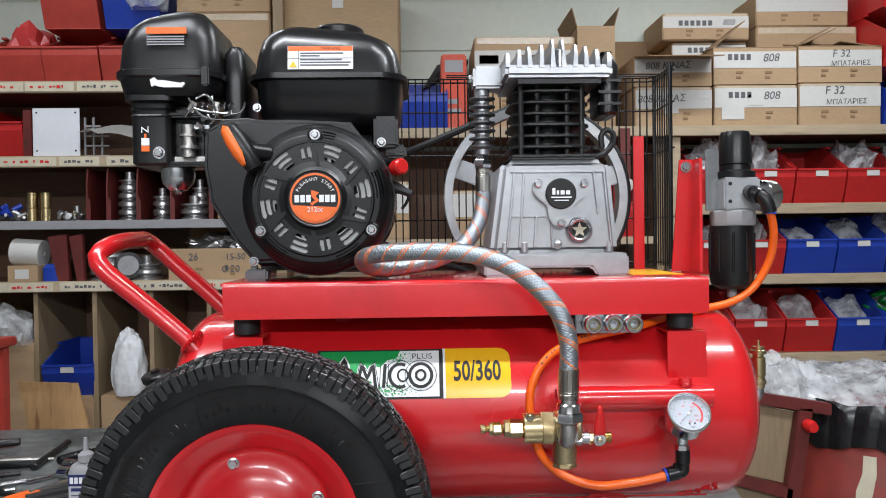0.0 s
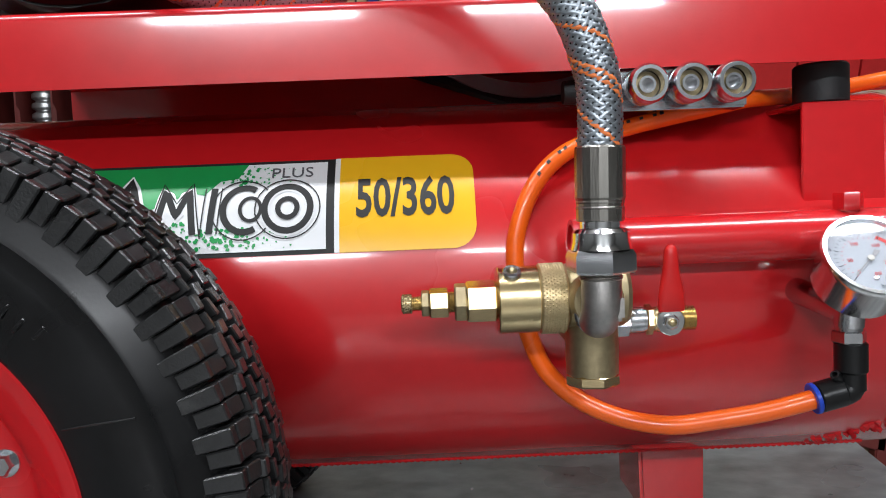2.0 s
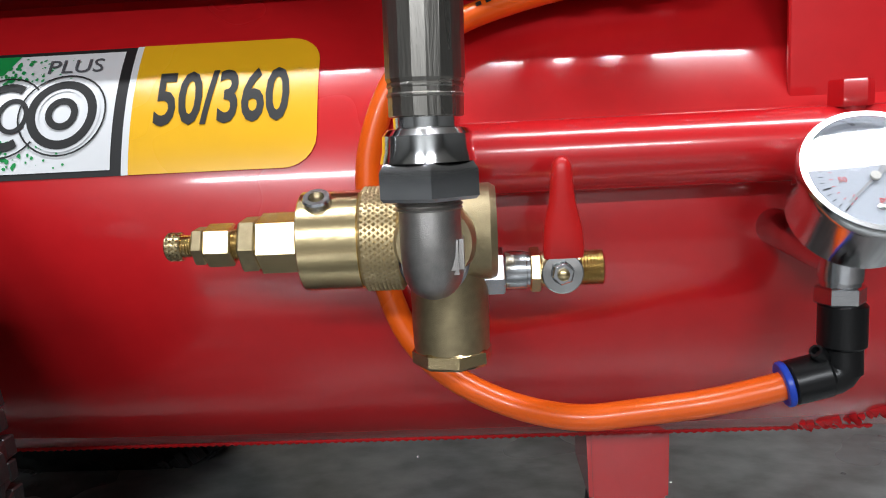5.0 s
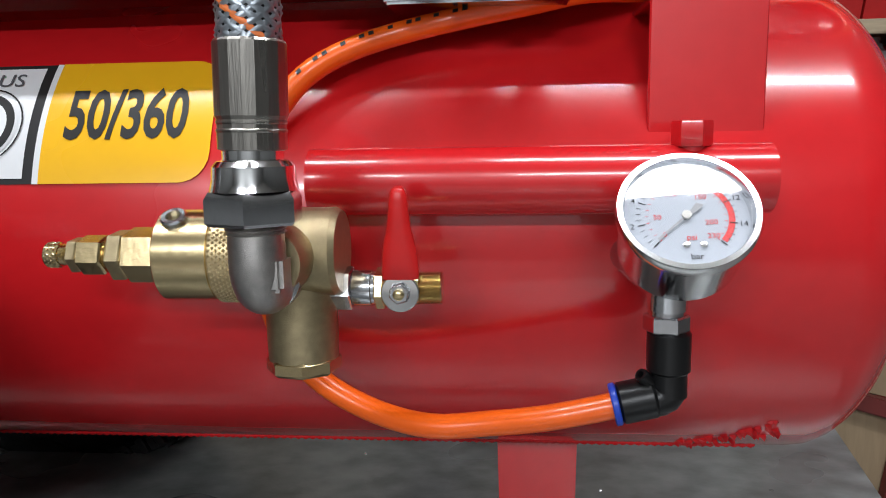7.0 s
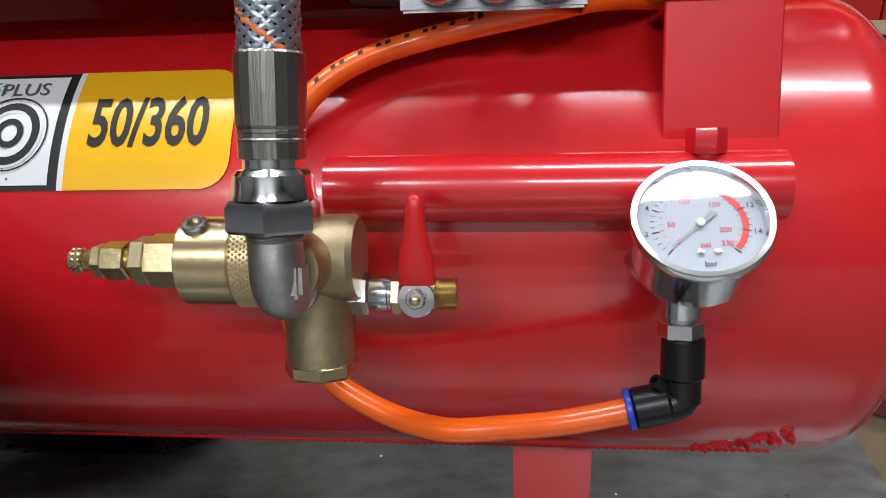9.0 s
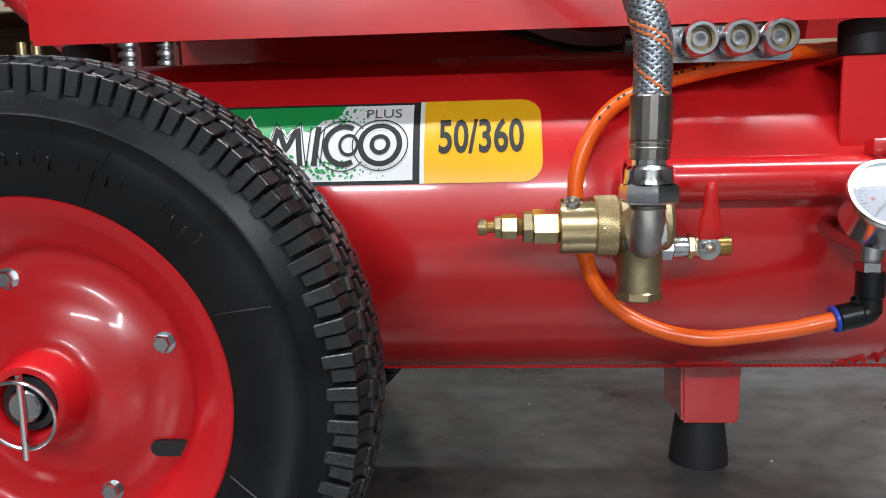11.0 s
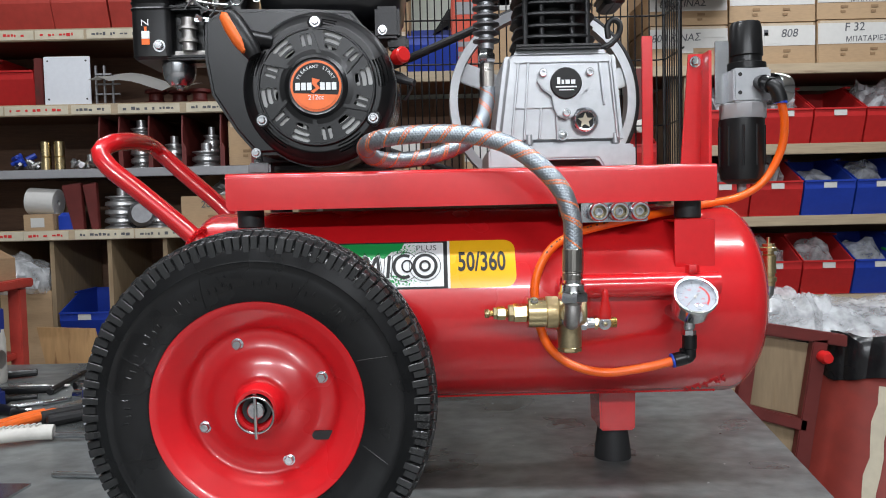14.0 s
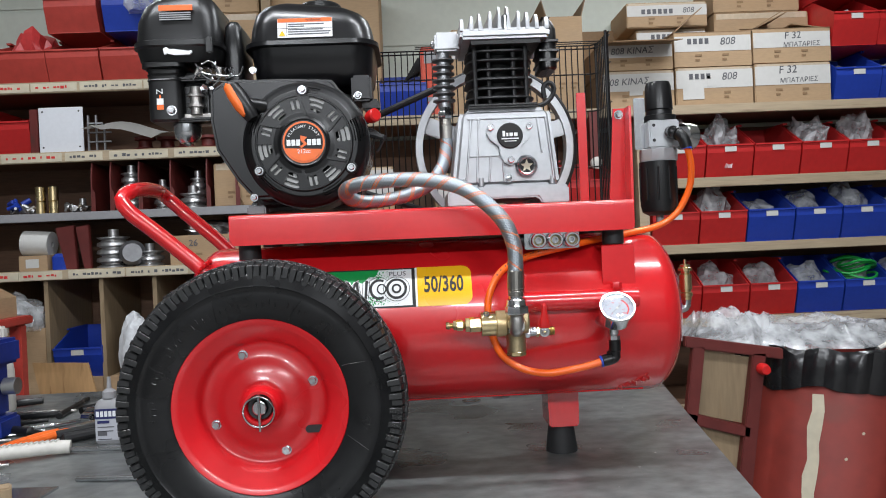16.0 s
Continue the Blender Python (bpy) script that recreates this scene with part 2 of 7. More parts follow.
def tube(bm, pts, r, n=14, step=0.01, smooth=True):
    path = smooth_path(pts, step) if smooth else [Vector(p) for p in pts]
    rings = [[bm.verts.new(p + (u * math.cos(2 * math.pi * i / n) + w * math.sin(2 * math.pi * i / n)) * r) for i in range(n)] for p, u, w in frames_along(path)]
    for a, b in zip(rings, rings[1:]):
        for i in range(n):
            bm.faces.new((a[i], a[(i + 1) % n], b[(i + 1) % n], b[i]))
    bm.faces.new(rings[0][::-1]), bm.faces.new(rings[-1])


def prism(bm, poly, d0, d1, plane="xz"):
    """A flat outline of (a, b), drawn out from d0 to d1 across its plane."""
    def at(a, b, d):
        return {"xz": (a, d, b), "yz": (d, a, b), "xy": (a, b, d)}[plane]
    p, q = [bm.verts.new(at(a, b, d0)) for a, b in poly], [bm.verts.new(at(a, b, d1)) for a, b in poly]
    bm.faces.new(p), bm.faces.new(q[::-1])
    for i in range(len(p)):
        j = (i + 1) % len(p)
        bm.faces.new((p[j], p[i], q[i], q[j]))


def round_rect(x0, x1, y0, y1, r, k=5):
    pts = []
    for cx, cy, a0 in ((x1 - r, y1 - r, 0), (x0 + r, y1 - r, 90), (x0 + r, y0 + r, 180), (x1 - r, y0 + r, 270)):
        pts += [(cx + r * math.cos(radians(a0 + 90 * i / k)), cy + r * math.sin(radians(a0 + 90 * i / k))) for i in range(k + 1)]
    return pts


def loft(bm, x0, x1, y0, y1, levels, r=0.03, k=6):
    """Rounded rectangles, each (height, inset), one above the other."""
    rings = [[bm.verts.new((x, y, z)) for x, y in round_rect(x0 + i, x1 - i, y0 + i, y1 - i, max(0.004, r - i * 0.3), k)] for z, i in levels]
    for a, b in zip(rings, rings[1:]):
        for i in range(len(a)):
            j = (i + 1) % len(a)
            bm.faces.new((a[i], a[j], b[j], b[i]))
    bm.faces.new(rings[0][::-1]), bm.faces.new(rings[-1])


def bevel(bm, w, seg=2, sharp=30):
    bm.normal_update()
    e = [e for e in bm.edges if len(e.link_faces) == 2 and e.calc_face_angle(0) > radians(sharp)]
    bmesh.ops.bevel(bm, geom=e, offset=w, segments=seg, affect="EDGES", clamp_overlap=True)


def thing(name, label, category, at=(0, 0, 0), group="", kind=""):
    ob = new(name)
    ob.empty_display_size = 0.05
    ob.location = at
    return tagged(ob, label, category, group, kind)


def part(name, bm, material, parent=None, label="", angle=35, flat=False):
    bmesh.ops.recalc_face_normals(bm, faces=bm.faces[:])
    me = bpy.data.meshes.new(name)
    bm.to_mesh(me)
    bm.free()
    me.materials.append(material)
    if not flat:
        me.shade_smooth()
        me.set_sharp_from_angle(angle=radians(angle))
    ob = new(name, me)
    if parent is not None:
        ob.parent = parent
        if parent.type == "EMPTY":
            ob.matrix_parent_inverse = Matrix.Translation(-parent.location)
    if label:
        ob["label"] = label
    return ob


def BM():
    return bmesh.new()


def box_part(name, dims, material, parent=None, w=0.0, label=""):
    bm = BM()
    add_box(bm, *dims)
    if w:
        bevel(bm, w)
    return part(name, bm, material, parent, label)


def structure(name, dims, material, label, category, w=0.0):
    return tagged(box_part(name, dims, material, None, w), label, category, "", "structure")


def text_bm(body, size, depth=0.0004, align="CENTER", squeeze=1.0, shear=0.0, bold=0.0):
    """Letters as a bmesh in the xy plane, centred, drawn by the built-in font."""
    cu = bpy.data.curves.new("letters", "FONT")
    cu.body, cu.size, cu.extrude, cu.align_x, cu.align_y, cu.shear, cu.resolution_u, cu.offset = body, size, depth, align, "CENTER", shear, 3, bold * size
    ob = bpy.data.objects.new("letters", cu)
    scene.collection.objects.link(ob)
    bpy.context.view_layer.update()
    me = bpy.data.meshes.new_from_object(ob)
    bm = BM()
    bm.from_mesh(me)
    for v in bm.verts:
        v.co.x *= squeeze
    bpy.data.objects.remove(ob), bpy.data.curves.remove(cu), bpy.data.meshes.remove(me)
    return bm


def placed(bm, m):
    bmesh.ops.transform(bm, matrix=m, verts=bm.verts[:])
    return bm


FRONT = Matrix.Rotation(radians(90), 4, "X")       # the xy plane stood up, facing the camera's side

# ---- room ----
structure("floor", (-4, 5, -4, 3.75, -0.1, 0), FLOORM, "grey stained concrete workshop floor", "floor")
tagged(box_part("ceiling", (-4, 5, -4, 3.75, CEIL, CEIL + 0.1), CEILM), "plain pale workshop ceiling", "ceiling", "", "structure")
structure("wall_north", (-4, 5, 3.6, 3.75, 0, CEIL), WALLM, "pale green painted blockwork wall behind the shelves", "wall")
# three unseen walls close the room, their grey chosen to cut bounce light
structure("wall_south", (-4, 5, -4.15, -4, 0, CEIL), DARKWALL, "plain dark grey wall out of view, added to darken reflections", "wall")
structure("wall_west", (-4.15, -4, -4, 3.75, 0, CEIL), DARKWALL, "plain dark grey wall out of view, added to darken reflections", "wall")
structure("wall_east", (5, 5.15, -4, 3.75, 0, CEIL), DARKWALL, "plain dark grey wall out of view, added to darken reflections", "wall")

for lx, ly, ll, lp, la in LAMPS:
    lamp = thing("ceiling_light", "white fluorescent batten light fixed to the ceiling", "light", (lx, ly, CEIL), "ceiling lights")
    box_part("housing", (lx - ll / 2 - 0.05, lx + ll / 2 + 0.05, ly - 0.07, ly + 0.07, CEIL - 0.11, CEIL - 0.002), WHITEPL, lamp, 0.006)

# workbench: a steel top whose end runs slightly askew
BZ = 0.838
bench = thing("workbench", "heavy steel-topped workbench, scratched and grey", "workbench", (-0.6, 1.5, 0))
bm = BM()
prism(bm, [(-2.6, 0.45), (0.433, 0.45), (0.716, 2.19), (-2.6, 2.19)], BZ - 0.012, BZ, "xy")
part("bench_top", bm, BENCH, bench)
bm = BM()
prism(bm, [(-2.55, 0.5), (0.39, 0.5), (0.66, 2.15), (-2.55, 2.15)], BZ - 0.09, BZ - 0.013, "xy")
part("bench_frame", bm, DARKRED, bench)
for lx, ly in ((-2.4, 0.6), (0.3, 0.6), (0.5, 2.0), (-2.4, 2.0)):
    box_part("leg", (lx - 0.04, lx + 0.04, ly - 0.04, ly + 0.04, 0, BZ - 0.091), DARKRED, bench, 0.004)

# ---- compressor: tank ----
TY, TZ, TR = 1.225, 1.108, 0.147
tank = thing("air_tank", "glossy red welded steel air receiver lying on its side", "air tank", (0, TY, TZ - TR))
bm = BM()
prof = [(0, -0.405)]
for i in range(1, 13):
    a = radians(90 * i / 12)
    prof.append((TR * math.sin(a) ** 0.8, -0.345 - 0.06 * math.cos(a)))
prof += [(TR, -0.2), (TR, 0.0), (TR, 0.2), (TR, 0.418)]
for i in range(11, -1, -1):
    a = radians(90 * i / 12)
    prof.append((TR * math.sin(a) ** 0.8 if i else 0, 0.420 + 0.057 * math.cos(a)))
lathe(bm, prof, (0, TY, TZ), (1, 0, 0), 96)
part("shell", bm, RED, tank, angle=60)
# weld seams and the foot
bm = BM()
for s in range(150):
    x = -0.33 + 0.735 * s / 150
    a = radians(-68)
    lathe(bm, [(0.0012, -0.0025), (0.0021, 0), (0.0012, 0.0025)], (x, TY - TR * math.cos(a), TZ + TR * math.sin(a)), (1, 0, 0), 5)
part("weld_seam", bm, RED, tank)
bm = BM()
for s in range(46):
    a = radians(-62 + random.uniform(-4, 4) + s * 0.35)
    x = 0.352 + 0.0011 * s + random.uniform(-0.003, 0.003)
    lathe(bm, [(0, -0.0025), (random.uniform(0.002, 0.0042), 0), (0, 0.0025)], (x, TY - TR * math.cos(a), TZ + TR * math.sin(a)), (1, 0.2, 0), 6)
tagged(part("weld_bead", bm, RED, tank, "rough painted weld bead"), kind="stuff")

leg = thing("support_foot", "red steel foot bracket on a black rubber pad", "foot", (0.262, 1.275, BZ))
bm = BM()
prism(bm, [(0.242, 0.892), (0.298, 0.892), (0.300, 0.985), (0.240, 0.985)], 1.235, 1.315)
bevel(bm, 0.003)
part("bracket", bm, RED, leg)
bm = BM()
lathe(bm, [(0, 0), (0.030, 0), (0.030, 0.006), (0.024, 0.054), (0, 0.054)], (0.270, 1.275, BZ), (0, 0, 1), 28)
part("rubber_pad", bm, BLACKRUB, leg)


# sticker wrapped on the tank: u along x, v along the girth from the level of the axis
def wrapped(u, v, lift):
    a = v / TR
    return (u, TY - (TR + lift) * math.cos(a), TZ + (TR + lift) * math.sin(a))


def sticker_patch(outline, lift, v0):
    """A flat outline split into narrow bands and bent round the tank."""
    bm = BM()
    f = bm.faces.new([bm.verts.new((x, y, 0)) for x, y in outline])
    ys = [y for _, y in outline]
    for k in range(1, 14):
        y = min(ys) + (max(ys) - min(ys)) * k / 14
        bmesh.ops.bisect_plane(bm, geom=bm.verts[:] + bm.edges[:] + bm.faces[:], plane_co=(0, y, 0), plane_no=(0, 1, 0))
    for v in bm.verts:
        v.co = wrapped(v.co.x, v.co.y + v0, lift)
    return bm


def wrap_text(bm, u, v, lift):
    for k in range(-8, 9):
        bmesh.ops.bisect_plane(bm, geom=bm.verts[:] + bm.edges[:] + bm.faces[:], plane_co=(0, 0.0024 * k, 0), plane_no=(0, 1, 0))
    for p in bm.verts:
        p.co = wrapped(p.co.x + u, p.co.y + v, lift + p.co.z)
    return bm


V0, VH = 0.0365, 0.0735
sticker = thing("tank_sticker", "green, white and yellow printed size sticker on the tank", "sticker", (-0.04, TY - TR, TZ + 0.06))
part("backing", sticker_patch([(-0.178, 0), (0.002, 0), (0.002, VH), (-0.178, VH)], 0.0004, V0), INK, sticker)
part("white_field", sticker_patch([(-0.174, 0.003), (-0.005, 0.003), (-0.005, VH - 0.003), (-0.174, VH - 0.003)], 0.0008, V0), WHITE, sticker)
part("divider", sticker_patch([(0.0005, 0), (0.0045, 0), (0.0045, VH), (0.0005, VH)], 0.0007, V0), WHITE, sticker)
yel = [(0.004, 0), (0.080, 0)] + [(0.080 + 0.016 * math.sin(radians(a)), 0.016 - 0.016 * math.cos(radians(a))) for a in range(10, 91, 16)] + \
      [(0.096 - 0.016 + 0.016 * math.cos(radians(a)), VH - 0.016 + 0.016 * math.sin(radians(a))) for a in range(0, 91, 15)] + [(0.004, VH)]
part("yellow_field", sticker_patch(yel, 0.0009, V0), YELLOW, sticker)
grn = [(-0.174, VH - 0.003), (-0.174, 0.012), (-0.16, 0.018), (-0.14, 0.02), (-0.125, 0.035), (-0.11, 0.04), (-0.10, 0.048), (-0.088, 0.045), (-0.078, 0.056), (-0.066, 0.058), (-0.06, VH - 0.003)]
part("green_field", sticker_patch(grn, 0.0011, V0), GREEN, sticker)
bm = BM()
for s in range(260):
    u = random.triangular(-0.13, -0.02, -0.07)
    v = random.choice((random.uniform(0.052, VH - 0.005), random.uniform(0.005, 0.020))) if u > -0.10 else random.uniform(0.004, 0.025)
    r = random.uniform(0.0004, 0.0018) * (1 if u < -0.05 else 0.5)
    k = random.randint(5, 7)
    bm.faces.new([bm.verts.new(wrapped(u + r * random.uniform(0.6, 1.3) * math.cos(2 * math.pi * i / k), V0 + v + r * random.uniform(0.6, 1.3) * math.sin(2 * math.pi * i / k), 0.0012)) for i in range(k)])
tagged(part("green_splatter", bm, GREEN, sticker), kind="stuff")
part("size_number", wrap_text(text_bm("50/360", 0.0405, 0.0001, squeeze=0.60, bold=0.022), 0.0485, V0 + 0.037, 0.0013), INK, sticker)
part("plus_word", wrap_text(text_bm("PLUS", 0.0125, 0.0001, squeeze=1.1), -0.029, V0 + VH - 0.0125, 0.0014), GREYINK, sticker)


def stroke(pts, w, u, v, lift, closed=False):
    """A broad pen stroke through (a, b) bent onto the tank."""
    bm = BM()
    if not closed:
        fine = []
        for (a, b), (c, d) in zip(pts, pts[1:]):
            fine += [(a + (c - a) * k / 6, b + (d - b) * k / 6) for k in range(6)]
        pts = fine + [pts[-1]]
    n = len(pts)
    ring = []
    for i, (a, b) in enumerate(pts):
        p, q = pts[(i - 1) % n if closed else max(i - 1, 0)], pts[(i + 1) % n if closed else min(i + 1, n - 1)]
        d = Vector((q[0] - p[0], q[1] - p[1])).normalized()
        ring.append([bm.verts.new(wrapped(u + a - d.y * s, v + b + d.x * s, lift)) for s in (-w / 2, w / 2)])
    for i in range(n if closed else n - 1):
        c, d = ring[i], ring[(i + 1) % n]
        bm.faces.new((c[0], c[1], d[1], d[0]))
    return bm


def oval(rx, ry, k=36, a0=0, a1=360):
    return [(rx * math.cos(radians(a0 + (a1 - a0) * i / k)), ry * math.sin(radians(a0 + (a1 - a0) * i / k))) for i in range(k + (a1 - a0 < 360))]


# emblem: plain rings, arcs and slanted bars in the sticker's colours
EV = V0 + 0.033
marks = [(oval(0.0155, 0.0165), 0.0045, -0.031, True), (oval(0.0065, 0.007), 0.0035, -0.031, True), (oval(0.022, 0.022), 0.0009, -0.031, True),
         (oval(0.0145, 0.0165, 24, 60, 300), 0.0045, -0.060, False), (oval(0.007, 0.0085), 0.0025, -0.056, True), (oval(0.021, 0.022, 24, 40, 320), 0.0009, -0.061, False),
         ([(0, -0.017), (0.002, 0.017)], 0.0045, -0.083, False), ([(-0.006, -0.017), (-0.004, 0.017)], 0.0009, -0.083, False), ([(0.005, -0.017), (0.007, 0.017)], 0.0009, -0.083, False),
         ([(-0.014, -0.018), (-0.008, 0.016), (0, -0.004), (0.008, 0.016), (0.012, -0.017)], 0.0045, -0.106, False), ([(-0.018, -0.02), (-0.010, 0.022), (0, 0.006), (0.010, 0.022), (0.017, -0.02)], 0.0009, -0.106, False),
         ([(-0.017, -0.018), (-0.002, 0.026), (0.011, -0.018)], 0.0048, -0.137, False)]
for pts, w, u, closed in marks:
    part("emblem_stroke", stroke(pts, w, u, EV, 0.0016, closed), INK, sticker)
bm = stroke(oval(0.0155, 0.0165), 0.0075, -0.031, EV, 0.00135, True)
part("emblem_glow", bm, WHITE, sticker)
bm = stroke([(-0.017, -0.018), (-0.002, 0.026), (0.011, -0.018)], 0.009, -0.137, EV, 0.00135)
part("emblem_glow", bm, WHITE, sticker)
bm = stroke([(-0.014, -0.018), (-0.008, 0.016), (0, -0.004), (0.008, 0.016), (0.012, -0.017)], 0.009, -0.106, EV, 0.00135)
part("emblem_glow", bm, WHITE, sticker)

# carrying handle
bm = BM()
tube(bm, [(-0.345, 1.135, 1.20), (-0.372, 1.135, 1.228), (-0.44, 1.132, 1.288), (-0.492, 1.13, 1.332), (-0.507, 1.135, 1.355), (-0.500, 1.155, 1.370), (-0.492, 1.20, 1.378), (-0.490, 1.25, 1.380),
          (-0.494, 1.29, 1.380), (-0.486, 1.318, 1.368), (-0.44, 1.322, 1.325), (-0.384, 1.322, 1.275), (-0.345, 1.32, 1.235)], 0.0142, 20)
for v in bm.verts:
    v.co.x, v.co.z = -0.345 + (v.co.x + 0.345) * 0.925, 1.2 + (v.co.z - 1.2) * 0.945
part("handle", bm, RED, tank)
bm = BM()
for s in range(16):
    a = 2 * math.pi * s / 16
    lathe(bm, [(0, -0.004), (0.005, 0), (0, 0.004)], (-0.362 + 0.012 * math.cos(a), 1.135 + 0.016 * math.sin(a), 1.222 + 0.012 * math.cos(a)), (1, 0, 0), 6)
part("handle_weld", bm, RED, tank, "blobby painted weld")

# base plate of folded sheet on rubber mounts
plate = thing("base_plate", "red folded sheet-steel mounting plate on rubber mounts", "base plate", (0.036, 1.225, 1.262))
bm = BM()
FOLD = [(0.0065 - 0.0065 * math.cos(radians(a)), 0.0065 - 0.0065 * math.sin(radians(a))) for a in range(0, 91, 15)]
prism(bm, [(1.083, 1.262)] + [(1.083 + p, 1.309 - q) for p, q in FOLD] + [(1.38 - p, 1.309 - q) for p, q in FOLD[::-1]] + [(1.38, 1.262), (1.377, 1.262), (1.377, 1.304), (1.374, 1.306), (1.089, 1.306), (1.086, 1.304), (1.086, 1.262)], -0.303, 0.375, "yz")
part("sheet", bm, RED, plate)
bm = BM()
for x0, x1, h in ((-0.30, 0.372, 0.006),):
    add_box(bm, x0, x1, 1.082, 1.0835, 1.258, 1.262)
part("lower_edge", bm, RED, plate)
for x in (-0.278, 0.346):
    for y in (1.12, 1.33):
        bm = BM()
        rod(bm, (x, y, 1.2335), (x, y, 1.2615), 0.0185, chamfer=0.0015, n=28)
        part("rubber_mount", bm, BLACKRUB, plate)
        bm = BM()
        s = 1 if y < 1.2 else -1
        prism(bm, [(1.09 if s > 0 else 1.36, 1.15), (1.09 if s > 0 else 1.36, 1.2325), ((1.15 if s > 0 else 1.30), 1.2325), ((1.15 if s > 0 else 1.30), 1.229),
                   (1.0935 if s > 0 else 1.3565, 1.229), (1.0935 if s > 0 else 1.3565, 1.15)], x - 0.028, x + 0.028, "yz")
        bevel(bm, 0.0008, 1)
        part("mount_tab", bm, RED, plate)
bm = BM()
prism(bm, [(0.285, 1.15), (0.360, 1.14), (0.366, 1.31), (0.292, 1.315)], 1.3094, 1.3099, "xy")
part("yellow_sticker", bm, YELLOW, plate, "yellow warning sticker")

# manifold tube
mani = thing("manifold_pipe", "red painted pipe stub welded along the tank", "pipe", (0.263, 1.065, 1.128))
bm = BM()
lathe(bm, [(0.0130, 0.03), (0.0130, 0), (0.0162, 0), (0.0162, 0.214), (0.0130, 0.214), (0.0130, 0.19)], (0.155, 1.066, 1.1445), (1, 0, 0), 36)
part("pipe", bm, RED, mani)
bm = BM()
rod(bm, (0.333, 1.062, 1.150), (0.333, 1.062, 1.162), 0.006, n=16)
lathe(bm, [(0.0045, 0.005), (0.0045, 0.0115), (0.0088, 0.0115), (0.0092, 0.010), (0.0092, 0.001), (0.0085, 0)], (0.333, 1.062, 1.1595), (0, 0, 1), 6, 0.3)
part("threaded_nipple", bm, RED, mani)
for x in (0.19, 0.345):
    box_part("weld_lug", (x - 0.006, x + 0.006, 1.07, 1.096, 1.136, 1.15), RED, mani, 0.002)


# ---- wheels ----
WX, WY, WZ, WR = -0.2330, 0.975, 1.0195, 0.2165
NARROW, SUNK = 0.88, 0.017      # how slim the tyre is, and how far the dish lies inside it


def clamp_floor(bm):
    for v in bm.verts:
        v.co.z = max(v.co.z, BZ + 0.0005)
    return bm


